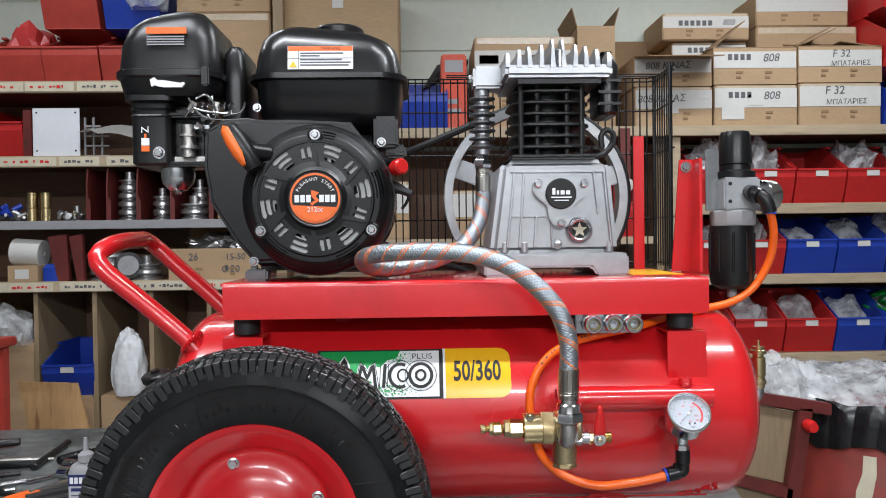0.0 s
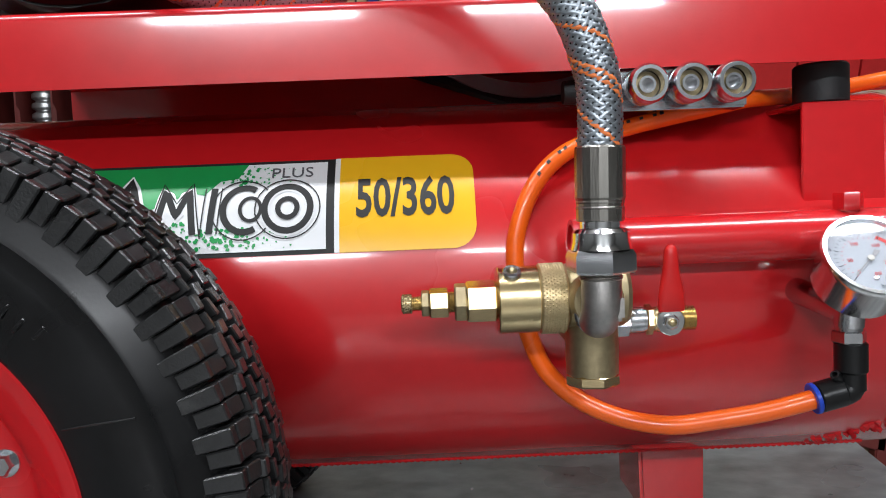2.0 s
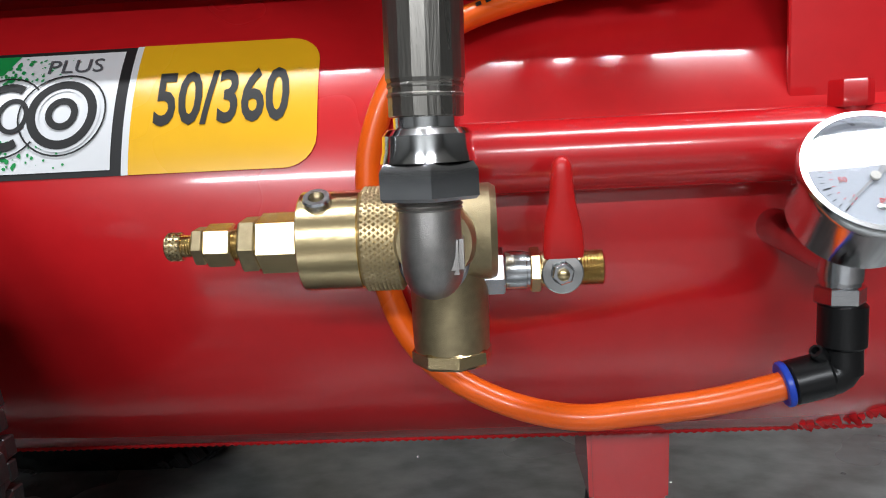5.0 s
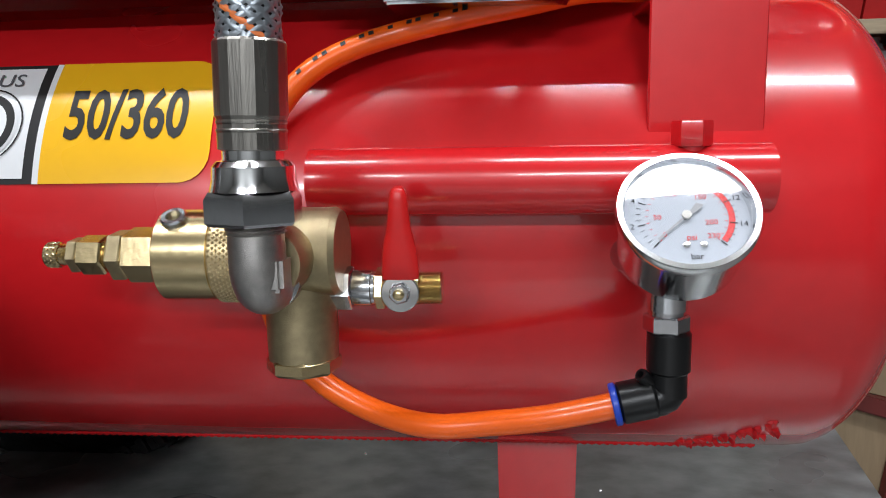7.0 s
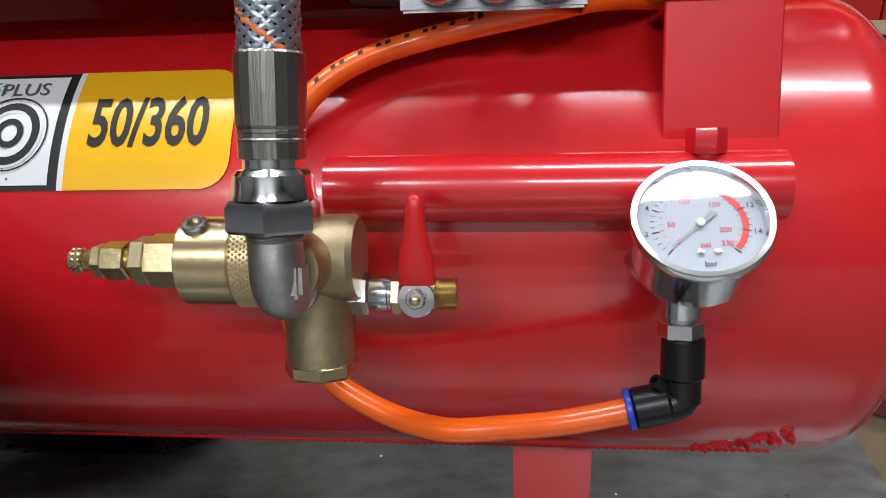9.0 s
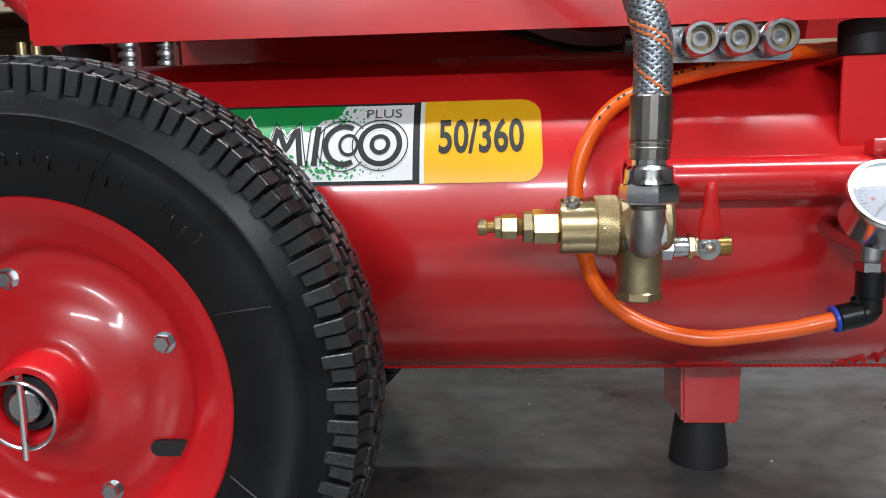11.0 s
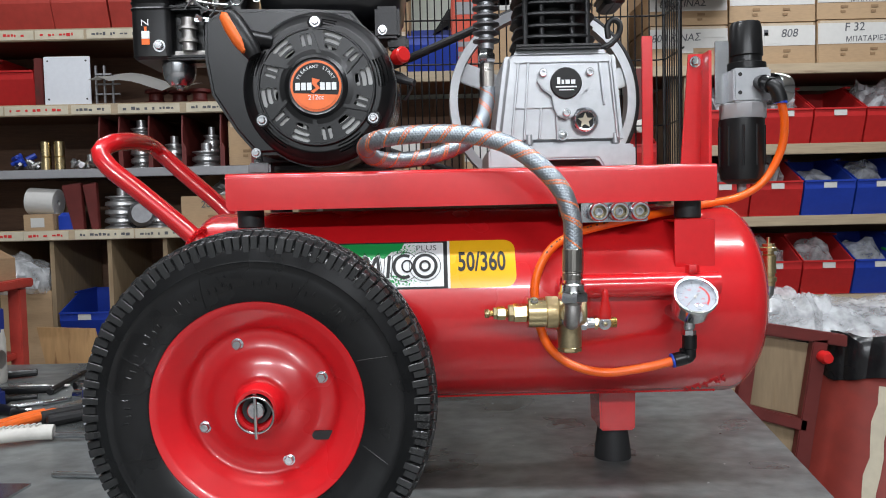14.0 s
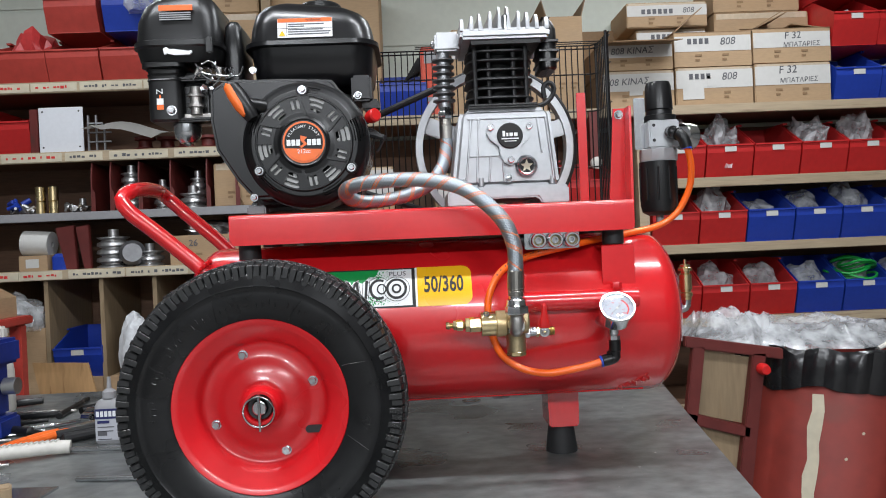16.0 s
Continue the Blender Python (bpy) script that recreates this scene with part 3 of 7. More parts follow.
def wheel(wy, side):
    """side -1: the dish faces towards -y."""
    w = thing("wheel", "pneumatic barrow wheel with black treaded tyre and red pressed rim", "wheel", (WX, wy, BZ), "wheels of the compressor")
    c, ax = (WX, wy, WZ), (0, side, 0)
    bm = BM()
    lathe(bm, [(r, h * NARROW) for r, h in [(0.126, 0.030), (0.122, 0.036), (0.126, 0.043), (0.132, 0.0465), (0.142, 0.0500), (0.155, 0.0530), (0.168, 0.0535), (0.176, 0.0525), (0.178, 0.0540), (0.180, 0.0525), (0.190, 0.0485),
               (0.198, 0.0425), (0.2025, 0.034), (0.2060, 0.020), (0.2075, 0), (0.2060, -0.020), (0.2025, -0.034), (0.198, -0.0425), (0.190, -0.0485), (0.168, -0.053), (0.142, -0.05), (0.126, -0.043), (0.122, -0.034), (0.126, -0.03)]], c, ax, 96)
    tyre = part("tyre", clamp_floor(bm), RUBBER, w, "black rubber tyre with moulded lettering", 50)
    bm = BM()

    def block(a0, a1, h0, h1, r0, r1, skew=0.0, sidecut=0.0):
        vs = []
        for a, dh in ((a0, 0), (a1, skew)):
            for h in (h0, h1):
                for r in (r0, r1):
                    rr = r - (sidecut if abs(h) > 0.035 else 0)
                    vs.append(bm.verts.new((WX + rr * math.sin(a), wy + side * (h + dh) * NARROW, WZ + rr * math.cos(a))))
        for f in ((0, 1, 3, 2), (4, 6, 7, 5), (0, 4, 5, 1), (2, 3, 7, 6), (0, 2, 6, 4), (1, 5, 7, 3)):
            bm.faces.new([vs[i] for i in f])
    n = 60
    d = 2 * math.pi / n
    for i in range(n):
        a = d * i
        for s in (-1, 1):
            b = a + (d * 0.5 if s > 0 else 0)
            # shoulder lug split by a thin slit, its feet drawn down the side wall
            for u0, u1 in ((0.0, 0.41), (0.46, 0.86)):
                block(b + d * u0, b + d * u1, s * 0.0285, s * 0.0405, 0.196, 0.2125 - 0.0008 * (u0 > 0), 0.0, 0.0040)
                block(b + d * u0, b + d * u1, s * 0.0405, s * (0.0492 - 0.002 * (u0 > 0)), 0.1880 + 0.004 * (u0 > 0), 0.2078, 0.0, 0.0)
            # stepped heads that lock into the crown row
            block(b + d * 0.06, b + d * (0.45 if i % 2 else 0.60), s * 0.0205, s * 0.0290, 0.200, 0.2145, s * 0.0015)
            block(b + d * 0.52, b + d * 0.96, s * 0.0225, s * 0.0270, 0.200, 0.2140, -s * 0.001)
            block(b + d * 0.25, b + d * 0.72, s * 0.0115, s * 0.0180, 0.202, 0.2158, -s * 0.0025)
            block(b + d * 0.82, b + d * 1.16, s * 0.0090, s * 0.0195, 0.202, 0.2155, s * 0.002)
        block(a + d * 0.04, a + d * 0.46, -0.0075, 0.0030, 0.203, 0.2165, 0.003)
        block(a + d * 0.58, a + d * 0.96, -0.0030, 0.0075, 0.203, 0.2165, -0.003)
    bevel(bm, 0.0007, 1)
    tagged(part("tread", clamp_floor(bm), TREAD, tyre, "worn grey-black tread blocks", 25), kind="stuff")
    # raised bars and rings on the side wall
    bm = BM()
    for k in range(44):
        if k % 11 in (4, 5, 10):
            continue
        a = radians(-95 + 150 * k / 44)
        r, dr, da = 0.152 + 0.004 * (k % 3 == 0), 0.0045, 0.013
        vs = []
        for aa in (a, a + da):
            for rr in (r - dr, r + dr * random.uniform(0.3, 1)):
                for h in (0.0515, 0.0538):
                    vs.append(bm.verts.new((WX + rr * math.sin(aa), wy + side * h * NARROW, WZ + rr * math.cos(aa))))
        for f in ((0, 1, 3, 2), (4, 6, 7, 5), (0, 4, 5, 1), (2, 3, 7, 6), (0, 2, 6, 4), (1, 5, 7, 3)):
            bm.faces.new([vs[i] for i in f])
    bevel(bm, 0.0006, 1)
    tagged(part("moulded_marks", bm, RUBBER, tyre), kind="stuff")
    for k in range(8):
        a = radians(20 + 45 * k)
        bm = BM()
        tube(bm, [(WX + r * math.sin(a + 0.05 * (r - 0.13) / 0.03), wy + side * h * NARROW, WZ + r * math.cos(a + 0.05 * (r - 0.13) / 0.03)) for r, h in ((0.134, 0.0478), (0.145, 0.0512), (0.158, 0.0535), (0.170, 0.0537))], 0.0006, 5, smooth=False)
        part("mould_line", bm, RUBBER, tyre)
    bm = BM()
    lathe(bm, [(r, h * NARROW if r > 0.11 else h - SUNK) for r, h in [(0.1295, 0.040), (0.1305, 0.0440), (0.1285, 0.0462), (0.1225, 0.0445), (0.118, 0.0415), (0.103, 0.0395), (0.0985, 0.0370), (0.0950, 0.0290), (0.0915, 0.0243), (0.087, 0.0228), (0.080, 0.0228), (0.0735, 0.0236), (0.0675, 0.0256), (0.062, 0.0290), (0.054, 0.0325), (0.045, 0.0350),
               (0.037, 0.0368), (0.0310, 0.0395), (0.0280, 0.045), (0.0265, 0.060), (0.0245, 0.0625), (0.0205, 0.0625), (0.0195, 0.058), (0.0175, 0.05), (0.0175, 0.02)]], c, ax, 80)
    rim = part("rim", bm, RED_RIM, w, "red painted pressed steel rim", 50)
    for ang in (23, 113, 203, 293):
        a = radians(ang - 45)
        p = Vector((WX + 0.079 * math.sin(a), wy + side * (0.0228 - SUNK), WZ + 0.079 * math.cos(a)))
        bm = BM()
        lathe(bm, [(0.0075, 0), (0.0075, 0.001), (0.0, 0.001)], p, ax, 20)
        lathe(bm, [(0.0062, 0.001), (0.0062, 0.0055), (0.0052, 0.0066), (0, 0.0066)], p, ax, 6, ang)
        part("bolt", bm, STEEL, rim)
    bm = BM()
    prism(bm, [(WX + 0.0760 + x, WZ - 0.0425 + z) for x, z in round_rect(-0.0165, 0.0165, -0.0055, 0.0055, 0.0054)], wy + side * (0.0180 - SUNK), wy + side * (0.0262 - SUNK))
    part("valve_slot", bm, BLACKRUB, rim, "black slotted valve opening")
    bm = BM()
    rod(bm, (WX, wy + side * (0.02 - SUNK), WZ), (WX, wy + side * (0.0655 - SUNK), WZ), 0.0105, n=24, chamfer=0.0015)
    part("axle_end", bm, STEEL, w)
    bm = BM()
    lathe(bm, [(0, 0.045 - SUNK), (0.0172, 0.045 - SUNK), (0.0172, 0.0585 - SUNK), (0.0125, 0.0585 - SUNK)], c, ax, 28)
    part("axle_bush", bm, BLACKRUB, w)
    bm = BM()
    ring = [(WX + 0.0225 * math.sin(radians(a)), wy + side * (0.0695 - SUNK + 0.003 * math.cos(radians(a))), WZ - 0.004 + 0.0225 * math.cos(radians(a))) for a in range(0, 361, 12)]
    tube(bm, ring, 0.0014, 8, smooth=False)
    tube(bm, [(WX, wy + side * (0.0665 - SUNK), WZ + 0.021), (WX + 0.0005, wy + side * (0.0672 - SUNK), WZ - 0.033)], 0.0021, 8, smooth=False)
    part("ring_pin", bm, CHROME, w, "bright linch pin with pull ring")
    return w


wheel(WY, -1)
wheel(2 * TY - WY, 1)
bm = BM()
rod(bm, (WX, WY, WZ), (WX, 2 * TY - WY, WZ), 0.0100, n=20)
part("axle", bm, RED, tank, "red painted wheel axle")

# ---- engine ----
engine = thing("petrol_engine", "black single-cylinder petrol engine with recoil starter", "engine", (-0.2, 1.2, 1.309))
FX, FZ = -0.172, 1.424
# shroud
bm = BM()
pts = [(FX + 0.108 * math.cos(radians(a)), FZ + 0.108 * math.sin(radians(a))) for a in range(-125, 61, 12)]
pts += [(-0.125, 1.532), (-0.20, 1.536), (-0.30, 1.537), (-0.328, 1.522), (-0.330, 1.47), (-0.322, 1.42), (-0.290, 1.368), (-0.262, 1.335)]
prism(bm, pts, 1.098, 1.21)
bevel(bm, 0.006, 3, 50)
part("shroud", bm, BLACKPAINT, engine)
bm = BM()
add_box(bm, -0.29, -0.09, 1.205, 1.36, 1.32, 1.54)
bevel(bm, 0.012, 3)
part("crankcase", bm, BLACKIRON, engine)
bm = BM()
for k in range(7):
    add_box(bm, -0.325, -0.24, 1.215, 1.34, 1.40 + 0.018 * k, 1.406 + 0.018 * k)
part("cooling_fins", bm, GALV, engine)
# recoil cover: six fans of three curved slots between six pairs of radial slots, all of them cut through
NA, RS = 420, [0.0425 + 0.001 * k for k in range(58)]
COVER_TURN = radians(11)


def cover_y(r):
    return 1.0765 + 0.004 * min(1, max(0, (r - 0.0775) / 0.003)) + max(0, r - 0.088) * 0.9 - 0.0015 * max(0, 1 - (r - 0.0425) / 0.008)


def in_slot(p, q, half, width):
    """Inside a rounded slot along p, centred on q = 0."""
    return math.hypot(max(0, abs(p) - half), q) < width


def is_open(r, a):
    w = (a - COVER_TURN) % (math.pi / 3)
    curved = w - math.pi / 3 * (w > math.pi / 6)
    if any(in_slot(curved * m + sh, r - m, half, 0.0030) for m, half, sh in ((0.0735, 0.0100, 0.0), (0.0652, 0.0085, 0.0015), (0.0570, 0.0055, 0.0025))):
        return True
    radial = w - math.pi / 6
    if any(in_slot(r - 0.0640, radial * r + side, 0.0062, 0.0027) for side in (-0.0045, 0.0045)):
        return True
    sector = (a / (2 * math.pi) * 5) % 1
    return sector < 0.34 and 0.083 < r < 0.0945 and (r - 0.083) % 0.0040 < 0.0021


bm = BM()
grid = [[bm.verts.new((FX + r * math.cos(2 * math.pi * i / NA), cover_y(r), FZ + r * math.sin(2 * math.pi * i / NA))) for i in range(NA)] for r in RS]
for r in range(len(RS) - 1):
    for i in range(NA):
        if not is_open((RS[r] + RS[r + 1]) / 2, 2 * math.pi * (i + 0.5) / NA):
            bm.faces.new((grid[r][i], grid[r][(i + 1) % NA], grid[r + 1][(i + 1) % NA], grid[r + 1][i]))
bmesh.ops.delete(bm, geom=[v for v in bm.verts if not v.link_faces], context="VERTS")
bmesh.ops.recalc_face_normals(bm, faces=bm.faces[:])
bmesh.ops.solidify(bm, geom=bm.faces[:], thickness=0.002)
cover = part("recoil_cover", bm, BLACKPL, engine, "black vented recoil starter cover", 30)
bm = BM()
lathe(bm, [(0.0985, 0.0), (0.103, -0.004), (0.106, -0.012), (0.107, -0.026)], (FX, 1.0885, FZ), (0, -1, 0), 72)
part("cover_rim", bm, BLACKPL, cover)
for k in range(6):
    # raised pinwheel ribs that leave the hub at a slant
    a = COVER_TURN + radians(60 * k + 17)
    d = Vector((math.cos(a), 0, math.sin(a)))
    e = Vector((-math.sin(a), 0, math.cos(a)))
    bm = BM()
    p = [Vector((FX, 1.0735, FZ)) + d * r + e * q for r, q in ((0.0445, -0.006), (0.0765, 0.0065), (0.0765, 0.0115), (0.0445, 0.000))]
    q = [v + Vector((0, 0.004, 0)) + (v - Vector((FX, 1.0735, FZ))).normalized() * 0.001 for v in p]
    vs = [bm.verts.new(v) for v in p + q]
    for f in ((0, 1, 2, 3), (7, 6, 5, 4), (0, 4, 5, 1), (1, 5, 6, 2), (2, 6, 7, 3), (3, 7, 4, 0)):
        bm.faces.new([vs[i] for i in f])
    bevel(bm, 0.0009, 2)
    part("cover_rib", bm, BLACKPL, cover)
bm = BM()
lathe(bm, [(0.0765, 0.0), (0.0775, 0.0022), (0.0790, 0.0022), (0.0805, -0.001)], (FX, 1.0768, FZ), (0, -1, 0), 90)
part("cover_step", bm, BLACKPL, cover)
bm = BM()
lathe(bm, [(0.058, 0), (0.079, 0)], (FX, 1.0815, FZ), (0, -1, 0), 48)
fan = part("fan", bm, GREYPLATE, engine, "light grey cooling fan behind the vents")
for k in range(16):
    a = radians(22.5 * k)
    bm = BM()
    rod(bm, (FX + 0.05 * math.cos(a), 1.0845, FZ + 0.05 * math.sin(a)), (FX + 0.080 * math.cos(a + 0.2), 1.0845, FZ + 0.080 * math.sin(a + 0.2)), 0.003, n=6)
    part("fan_blade", bm, GREYPLATE, fan)
bm = BM()
lathe(bm, [(0.0440, -0.004), (0.0430, 0.003), (0.0385, 0.0066), (0.0365, 0.0052), (0.0, 0.0052)], (FX, 1.0765, FZ), (0, -1, 0), 56)
part("hub_cap", bm, BLACKPL, cover)
badge = part("badge", (lambda b: (lathe(b, [(0, 0.0056), (0.0345, 0.0056), (0.0345, 0.005)], (FX, 1.0765, FZ), (0, -1, 0), 56), b)[1])(BM()), ORANGEPL, cover, "round orange and black maker's badge")
bm = BM()
lathe(bm, [(0, 0.0060), (0.0315, 0.0060), (0.0315, 0.0052)], (FX, 1.0765, FZ), (0, -1, 0), 56)
part("badge_field", bm, INK, cover)
bm = BM()
low = [(0.0315 * math.cos(radians(a)), 0.0315 * math.sin(radians(a))) for a in range(197, 344, 7)]
prism(bm, [(FX + a, FZ + b) for a, b in low], 1.0700, 1.0703)
part("badge_lower", bm, ORANGEPL, cover)
bm = BM()
for x0, x1, s in ((-0.0285, -0.0050, WHITE), (0.0050, 0.0285, WHITE)):
    for k in range(3):
        w = (x1 - x0) / 3
        add_box(bm, FX + x0 + w * k + 0.0008, FX + x0 + w * (k + 1) - 0.0008, 1.0698, 1.0703, FZ - 0.0055, FZ + 0.0045)
part("badge_bars", bm, WHITE, cover)
bm = BM()
prism(bm, [(FX + a, FZ + b) for a, b in ((-0.005, 0.011), (0.006, 0.008), (0.001, 0.003), (0.006, -0.003), (-0.004, -0.010), (-0.007, -0.007), (0.0, -0.003), (-0.005, 0.003))], 1.0697, 1.0702)
part("badge_flash", bm, ORANGEPL, cover)
part("capacity_word", placed(text_bm("212cc", 0.0092, 0.0001), Matrix.Translation((FX, 1.0697, FZ - 0.0155)) @ FRONT), WHITE, cover)
for n_, ch in enumerate("PLEASANT START"):
    if ch == " ":
        continue
    a = 155 - 130 * n_ / 13
    m = Matrix.Translation((FX + 0.0258 * math.cos(radians(a)), 1.0697, FZ + 0.0258 * math.sin(radians(a)))) @ FRONT @ Matrix.Rotation(radians(a - 90), 4, "Z")
    part("badge_letter", placed(text_bm(ch, 0.0064, 0.0001), m), WHITE, cover)


def bolt(at, axis, r, parent, material=STEEL, h=None):
    bm = BM()
    h = h or r * 0.9
    lathe(bm, [(r * 1.45, 0), (r * 1.45, r * 0.2), (r, r * 0.2)], at, axis, 20)
    lathe(bm, [(r, r * 0.2), (r, h), (r * 0.85, h + r * 0.15), (0, h + r * 0.15)], at, axis, 6)
    return part("bolt", bm, material, parent)


for a in (90, 210, 330):
    p = (FX + 0.0875 * math.cos(radians(a)), 1.0775, FZ + 0.0875 * math.sin(radians(a)))
    bm = BM()
    rod(bm, (p[0], 1.098, p[2]), (p[0], 1.0780, p[2]), 0.0105, n=20, chamfer=0.002)
    part("bolt_boss", bm, BLACKPL, cover)
    bolt(p, (0, -1, 0), 0.0048, engine)
for x, z in ((-0.082, 1.503), (-0.262, 1.338)):
    bolt((x, 1.0975, z), (0, -1, 0), 0.0045, engine)
# pull grip
grip = Vector((0.030, 0, -0.052)).normalized()
bm = BM()
gp = Vector((-0.267, 1.066, 1.491))
lathe(bm, [(0, -0.036), (0.010, -0.034), (0.0135, -0.02), (0.0140, 0.0), (0.0135, 0.018), (0.010, 0.031), (0, 0.034)], gp, grip, 18)
rod(bm, gp, gp + Vector((0.03, 0.02, -0.004)), 0.010, 0.012, 14)
g = part("pull_grip", bm, BLACKPL, engine, "black starter grip with orange insert")
bm = BM()
lathe(bm, [(0, -0.034), (0.007, -0.028), (0.0095, -0.012), (0.0095, 0.010), (0.006, 0.026), (0, 0.031)], gp + Vector((-0.0085, -0.0065, 0.002)), grip, 14)
part("orange_insert", bm, ORANGEPL, g)
# stop switch
bm = BM()
lathe(bm, [(0.0, 0.024), (0.009, 0.024), (0.0115, 0.021), (0.0115, 0.008), (0.009, 0.006), (0.009, 0)], (-0.066, 1.115, 1.467), (0.55, -0.8, 0.1), 20)
part("stop_switch", bm, REDPL, engine, "red round stop switch")
bm = BM()
tube(bm, [(-0.068, 1.12, 1.45), (-0.052, 1.11, 1.44), (-0.045, 1.115, 1.425), (-0.055, 1.12, 1.41)], 0.0025, 6)
rod(bm, (-0.066, 1.115, 1.44), (-0.04, 1.10, 1.43), 0.007, 0.005, 10)
part("switch_lead", bm, BLACKRUB, engine)
# fuel tank
bm = BM()
loft(bm, -0.279, -0.046, 1.125, 1.335, [(1.530, 0.038), (1.537, 0.024), (1.552, 0.014), (1.590, 0.0095), (1.598, 0.008), (1.600, 0.0), (1.6075, 0.0), (1.6095, 0.007), (1.640, 0.011), (1.662, 0.017), (1.676, 0.028), (1.684, 0.043), (1.688, 0.062)], 0.045, 8)
for v in bm.verts:
    if v.co.z > 1.61:
        v.co.z -= (v.co.z - 1.61) * 0.28 * max(0, (v.co.x + 0.16) / 0.11)
ft = part("fuel_tank", bm, BLACKPAINT, engine, "gloss black pressed steel fuel tank", 40)
bm = BM()
lathe(bm, [(0.036, -0.01), (0.036, 0.004), (0.0385, 0.006), (0.0385, 0.017), (0.036, 0.020), (0, 0.021)], (-0.152, 1.225, 1.675), (0, 0, 1), 30)
part("fuel_cap", bm, BLACKPL, ft)
bm = BM()
add_box(bm, -0.217, -0.123, 1.1340, 1.1352, 1.6075, 1.6415)
placed(bm, Matrix.Translation((0, 1.1304, 1.6130)) @ Matrix.Rotation(radians(-6), 4, "X") @ Matrix.Translation((0, -1.134, -1.6075)))
lab = part("warning_label", bm, WHITE, ft, "white printed warning label with orange header")
TILT6 = Matrix.Translation((0, 1.1304, 1.6130)) @ Matrix.Rotation(radians(-6), 4, "X") @ Matrix.Translation((0, -1.134, -1.6075))


def flat_bars(name, rows, y0, y1, material, parent, m=None):
    bm = BM()
    for x0, x1, z0, z1 in rows:
        add_box(bm, x0, x1, y0, y1, z0, z1)
    return part(name, placed(bm, m) if m else bm, material, parent)


flat_bars("label_header", [(-0.2165, -0.1235, 1.6345, 1.6412)], 1.1336, 1.1342, ORANGEPL, ft, TILT6)
part("warning_word", placed(text_bm("WARNING", 0.0058, 0.0001), TILT6 @ Matrix.Translation((-0.155, 1.1334, 1.6378)) @ FRONT), INK, ft)
flat_bars("label_lines", [(-0.199, -0.199 + w, z, z + 0.0019) for z, w in ((1.6300, 0.062), (1.6262, 0.028), (1.6205, 0.060), (1.6165, 0.073), (1.6125, 0.070))], 1.1336, 1.1342, GREYINK, ft, TILT6)
flat_bars("label_rule", [(-0.2165, -0.1235, 1.6235, 1.6240), (-0.2015, -0.2010, 1.6085, 1.634)], 1.1336, 1.1342, INK, ft, TILT6)
bm = BM()
prism(bm, [(-0.2145, 1.6105), (-0.2035, 1.6105), (-0.209, 1.6200)], 1.1334, 1.1342)
part("warning_triangle", placed(bm, TILT6), YELLOW, ft)
# air filter
bm = BM()
loft(bm, -0.463, -0.312, 1.105, 1.30, [(1.574, 0.014), (1.580, 0.008), (1.598, 0.004), (1.601, 0.0), (1.609, 0.0), (1.611, 0.004), (1.650, 0.007), (1.676, 0.015), (1.690, 0.028), (1.698, 0.046)], 0.038, 8)
for v in bm.verts:
    if v.co.z > 1.62:
        v.co.z += (v.co.z - 1.62) * 0.2 * max(-1, (v.co.x + 0.40) / 0.1)
af = part("air_filter_cover", bm, BLACKPL, engine, "satin black plastic air filter cover", 40)
flat_bars("label_header", [(-0.410, -0.354, 1.659, 1.668)], 1.1085, 1.1112, ORANGEPL, af)
flat_bars("label_lines", [(-0.409, -0.357, 1.643 + 0.0036 * k, 1.6449 + 0.0036 * k) for k in range(4)], 1.1080, 1.1098, GREYPL, af)
bm = BM()
prism(bm, [(-0.404, 1.594), (-0.398, 1.597), (-0.394, 1.593), (-0.386, 1.593), (-0.362, 1.589), (-0.357, 1.590), (-0.356, 1.587), (-0.360, 1.583), (-0.386, 1.583), (-0.398, 1.586), (-0.402, 1.584)], 1.1035, 1.108)
part("side_mark", bm, WHITE, af)
bm = BM()
loft(bm, -0.441, -0.384, 1.125, 1.24, [(1.476, 0.004), (1.48, 0.0), (1.56, 0.0), (1.585, -0.004)], 0.012, 4)
elbow = part("filter_elbow", bm, BLACKPL, engine)
for k in range(4):
    bm = BM()
    loft(bm, -0.4425, -0.3825, 1.1235, 1.2415, [(1.545 + 0.009 * k, 0.001), (1.547 + 0.009 * k, 0.0), (1.549 + 0.009 * k, 0.001)], 0.012, 4)
    part("elbow_bead", bm, BLACKPL, elbow)
bm = BM()
loft(bm, -0.449, -0.376, 1.118, 1.25, [(1.566, 0.004), (1.568, 0.0), (1.576, 0.0)], 0.014, 4)
part("elbow_flange", bm, BLACKPL, elbow)
bm = BM()
add_box(bm, -0.333, -0.322, 1.1025, 1.112, 1.585, 1.612)
bevel(bm, 0.002)
part("cover_clip", bm, BLACKPL, af)
bm = BM()
loft(bm, -0.318, -0.285, 1.16, 1.26, [(1.52, 0.0), (1.60, 0.0), (1.645, 0.002), (1.655, 0.008)], 0.012, 4)
part("breather_housing", bm, BLACKPL, engine)
bm = BM()
add_box(bm, -0.395, -0.338, 1.15, 1.24, 1.485, 1.565)
bevel(bm, 0.006)
part("carburettor_spacer", bm, BLACKPL, engine)
part("choke_letter", placed(text_bm("Z", 0.015, 0.0003), Matrix.Translation((-0.419, 1.1245, 1.527)) @ FRONT @ Matrix.Rotation(radians(90), 4, "Z")), WHITE, engine)
flat_bars("choke_mark", [(-0.4245, -0.4135, 1.496, 1.504)], 1.1235, 1.1255, ORANGEPL, engine)
flat_bars("pump_mark", [(-0.4245, -0.4135, 1.5045, 1.515)], 1.1235, 1.1255, WHITE, engine)
